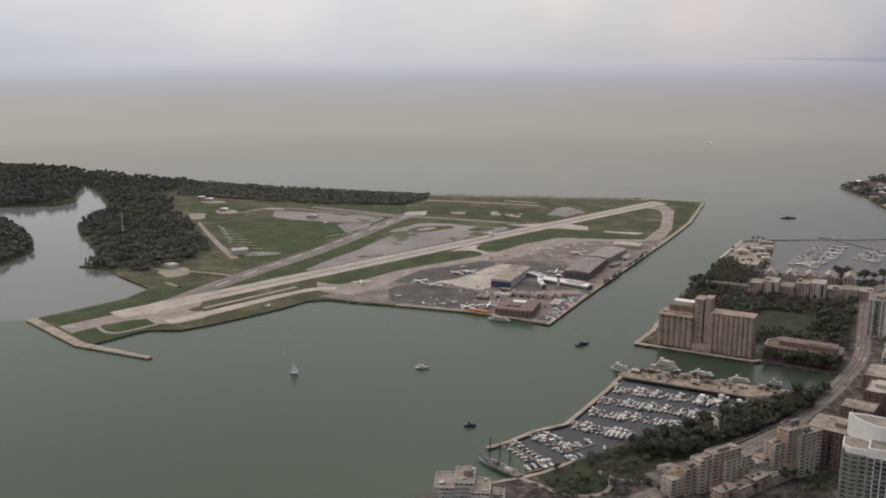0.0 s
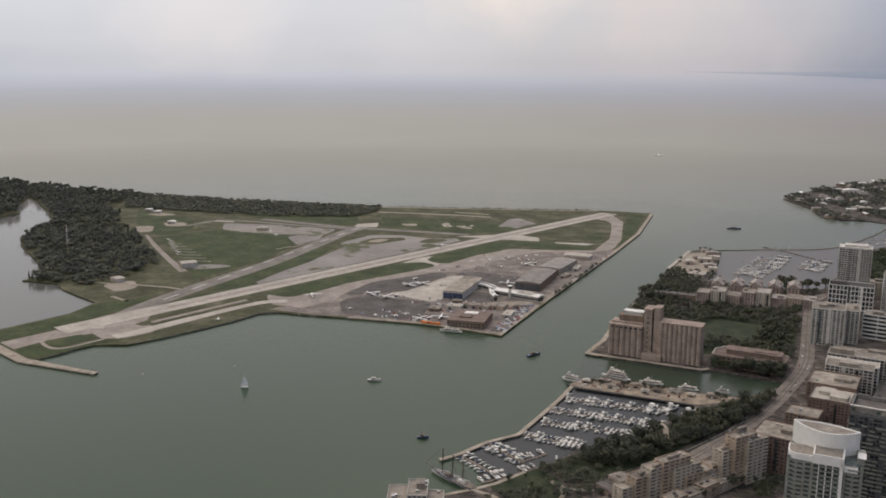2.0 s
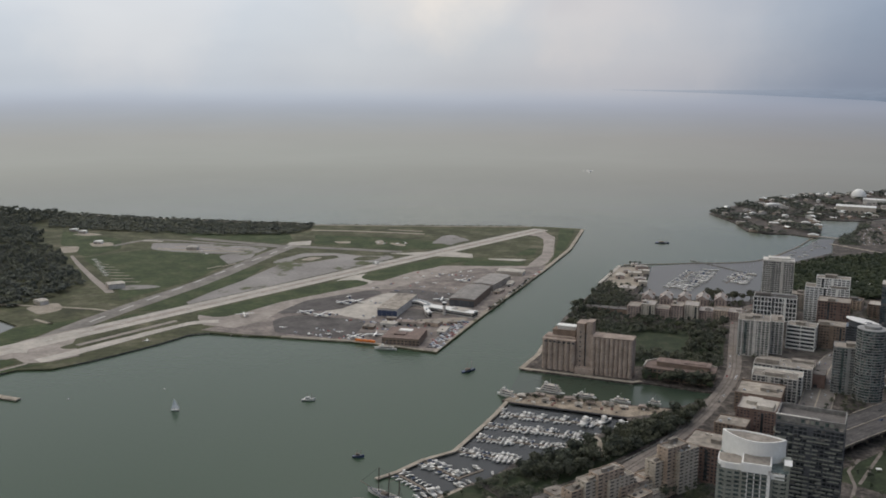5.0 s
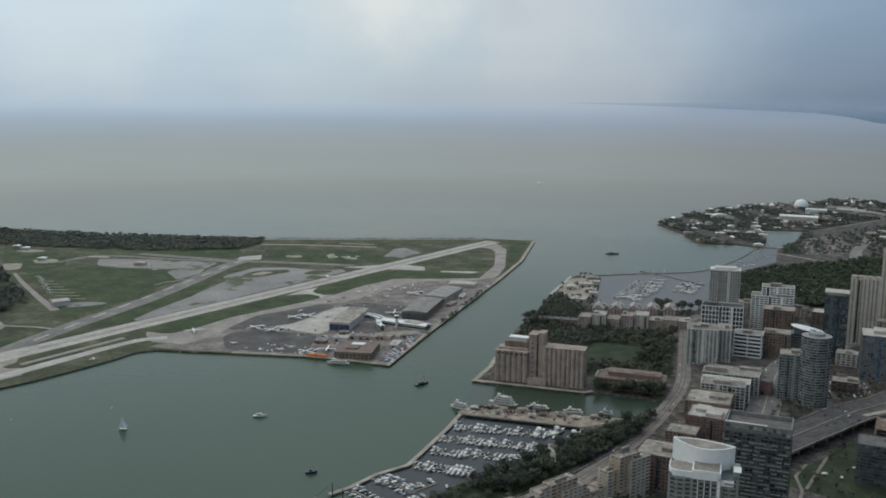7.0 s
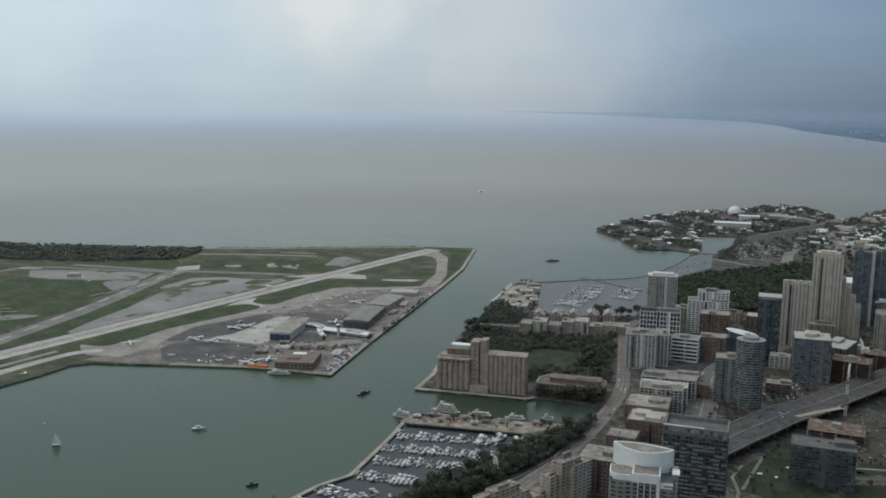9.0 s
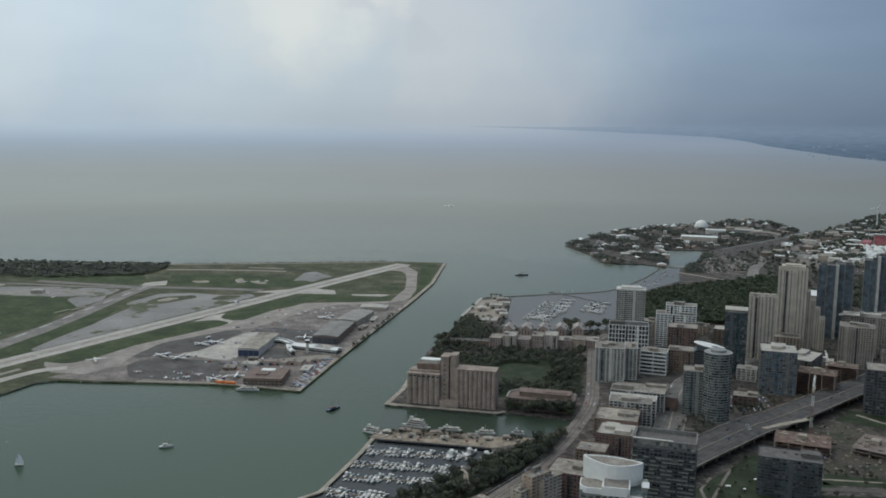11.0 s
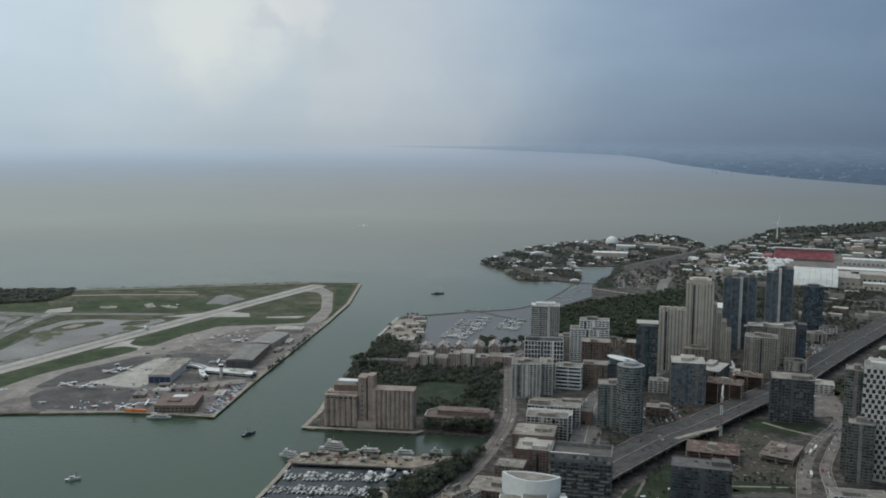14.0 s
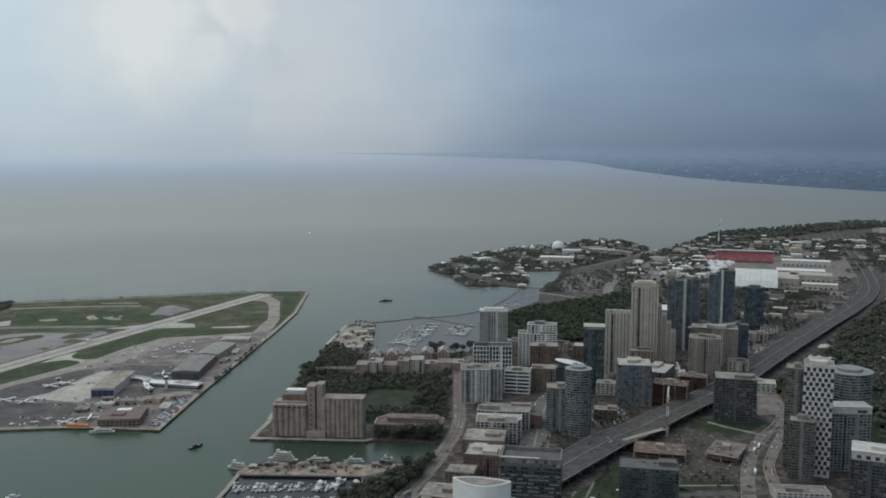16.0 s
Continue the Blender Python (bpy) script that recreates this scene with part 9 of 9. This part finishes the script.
EAST = [(640, 1010), (500, 1140), (470, 1200), (478, 1300), (545, 1375), (640, 1505), (735, 1655), (868, 1830), (975, 1985), (1120, 2250), (1250, 2500), (1650, 2250), (1300, 1500), (900, 900)]
woodland("rail_side_trees", off_road(clumped(scatter(EAST, 10.5, rng), 120, 0.78, 6), 36), rng, "dark trees beside the railway land", LEAF_DARK, LAND_Z, (4.5, 7.5), (7, 13), 80, 1.6)
for k, (xx, yy) in enumerate(scatter([(1000, 2000), (1300, 2450), (1650, 2250), (1300, 1700)], 70.0, rng, 40)):
    hall("rail_shed", "low plain shed beside the railway", xx, yy, rng.uniform(-30, -10), rng.uniform(20, 50), rng.uniform(14, 26), rng.uniform(6, 14), rng.choice((BRICK, GREY, PALE)), rng.choice((ROOF, PALEROOF)), category="shed", doors=False, group="railway sheds")
for k, (xx, yy, w, d) in enumerate([(600, 1420, 40, 24), (570, 1380, 26, 16), (640, 1500, 22, 30)]):
    hall("fort_house", "low pale historic building on the green", xx, yy, -30, w, d, 6, BRICK if k else PALE, PALEROOF, rise=2.5, category="building", doors=False, group="historic low buildings")

# street and yard trees between the city blocks
STREETS = [(60, 860), (110, 1000), (150, 1150), (60, 1300), (130, 1380), (260, 1500), (420, 1700), (560, 1900), (620, 1760), (520, 1500), (430, 1300), (330, 1150), (250, 1060), (330, 900), (220, 820), (100, 760)]
yard = clumped(scatter(STREETS, 10.0, rng), 60, 0.42, 7)
near_road = [Vector(p) for p in GARD]
yard = [p for p in yard if min((Vector(p) - q).length for q in near_road) > 26]
woodland("street_trees", yard, rng, "small dark street trees between the city blocks", LEAF_DARK, LAND_Z, (2.0, 3.6), (4.5, 8.0), 90, 0.9)
SOUTH = [(400, 1750), (560, 1900), (640, 2150), (560, 2300), (470, 2400), (430, 2200), (380, 1950)]
woodland("street_trees", scatter(SOUTH, 15.0, rng), rng, "dark trees along the lakeside boulevard", LEAF_DARK, LAND_Z, (4.0, 6.5), (7, 12), 90, 1.3)
BEHIND = [(560, 1700), (700, 1950), (850, 2120), (700, 2130), (600, 2050), (500, 1800)]
woodland("street_trees", [p for p in scatter(BEHIND, 14.0, rng) if rng.random() < 0.75], rng, "dark trees behind the glass towers", LEAF_HAZY, LAND_Z, (4.0, 6.5), (7, 12), 90, 1.3)
for k, (xx, yy) in enumerate(scatter([(620, 1850), (800, 2100), (900, 2140), (960, 2100), (840, 1900), (700, 1740)], 45, rng, 16) + scatter([(180, 1330), (330, 1480), (420, 1600), (520, 1700), (470, 1560), (300, 1400)], 42, rng, 12)):
    hall("yard_shed", "low flat-roofed yard building", xx, yy, rng.uniform(-30, -10), rng.uniform(16, 36), rng.uniform(10, 22), rng.uniform(5, 10), rng.choice((BRICK, GREY, PALE, BROWN)), rng.choice((ROOF, PALEROOF, DARKROOF)), category="shed", doors=False, group="yard buildings")


for poly, gap in (
    ([(150, 1395), (205, 1385), (225, 1460), (215, 1560), (150, 1530)], 9.0),
    ([(178, 1075), (215, 1095), (260, 1150), (235, 1165), (185, 1115)], 7.0),
    ([(128, 990), (150, 1000), (160, 1040), (138, 1040)], 6.0),
    ([(255, 1245), (300, 1290), (340, 1330), (320, 1350), (250, 1290)], 8.0),
    ([(40, 1165), (75, 1170), (72, 1186), (38, 1182)], 7.0),
):
    woodland("yard_trees", [p for p in scatter(poly, gap, rng) if rng.random() < 0.8], rng, "dark trees in yards between the towers", LEAF_DARK, LAND_Z, (2.4, 4.4), (5, 9), 100, 0.9)

# ---- market tents, too many to count ----
tents = Geo()
for x, y in off_road(scatter([(560, 2420), (760, 2260), (780, 2500), (860, 2660), (740, 2820), (640, 2640)], 13.0, rng, 300), 50):
    w, d = rng.uniform(3, 8), rng.uniform(2.5, 5)
    tents.box(x - w, x + w, y - d, y + d, LAND_Z, LAND_Z + 3)
    tents.loft([[(x - w - 0.4, y - d - 0.4, LAND_Z + 3), (x + w + 0.4, y - d - 0.4, LAND_Z + 3), (x + w + 0.4, y + d + 0.4, LAND_Z + 3), (x - w - 0.4, y + d + 0.4, LAND_Z + 3)], [(x - w * 0.5, y - 0.2, LAND_Z + 5.5), (x + w * 0.5, y - 0.2, LAND_Z + 5.5), (x + w * 0.5, y + 0.2, LAND_Z + 5.5), (x - w * 0.5, y + 0.2, LAND_Z + 5.5)]])
sheet("market_tents", tents, WHITE, "crowd of white stalls and tents on the fairground", "tents", kind="stuff")

FIELD = [(420, 1640), (560, 1700), (700, 1850), (860, 2080), (880, 2140), (640, 2150), (520, 1950), (430, 1780)]
woodland("field_trees", off_road(clumped(scatter(FIELD, 8.5, rng), 70, 0.62, 12), 40), rng, "dark trees on the old fort's grounds", LEAF_DARK, LAND_Z, (3.6, 6.2), (6, 11), 64, 1.4)
VERGE = [(1180, 2420), (1330, 2860), (1440, 3200), (1700, 3100), (1500, 2500), (1320, 2300)]
woodland("field_trees", off_road(clumped(scatter(VERGE, 12.0, rng), 120, 0.7, 13), 45), rng, "dark trees beyond the expressway", LEAF_HAZY, LAND_Z, (4.5, 7.5), (7, 13), 50, 1.8)
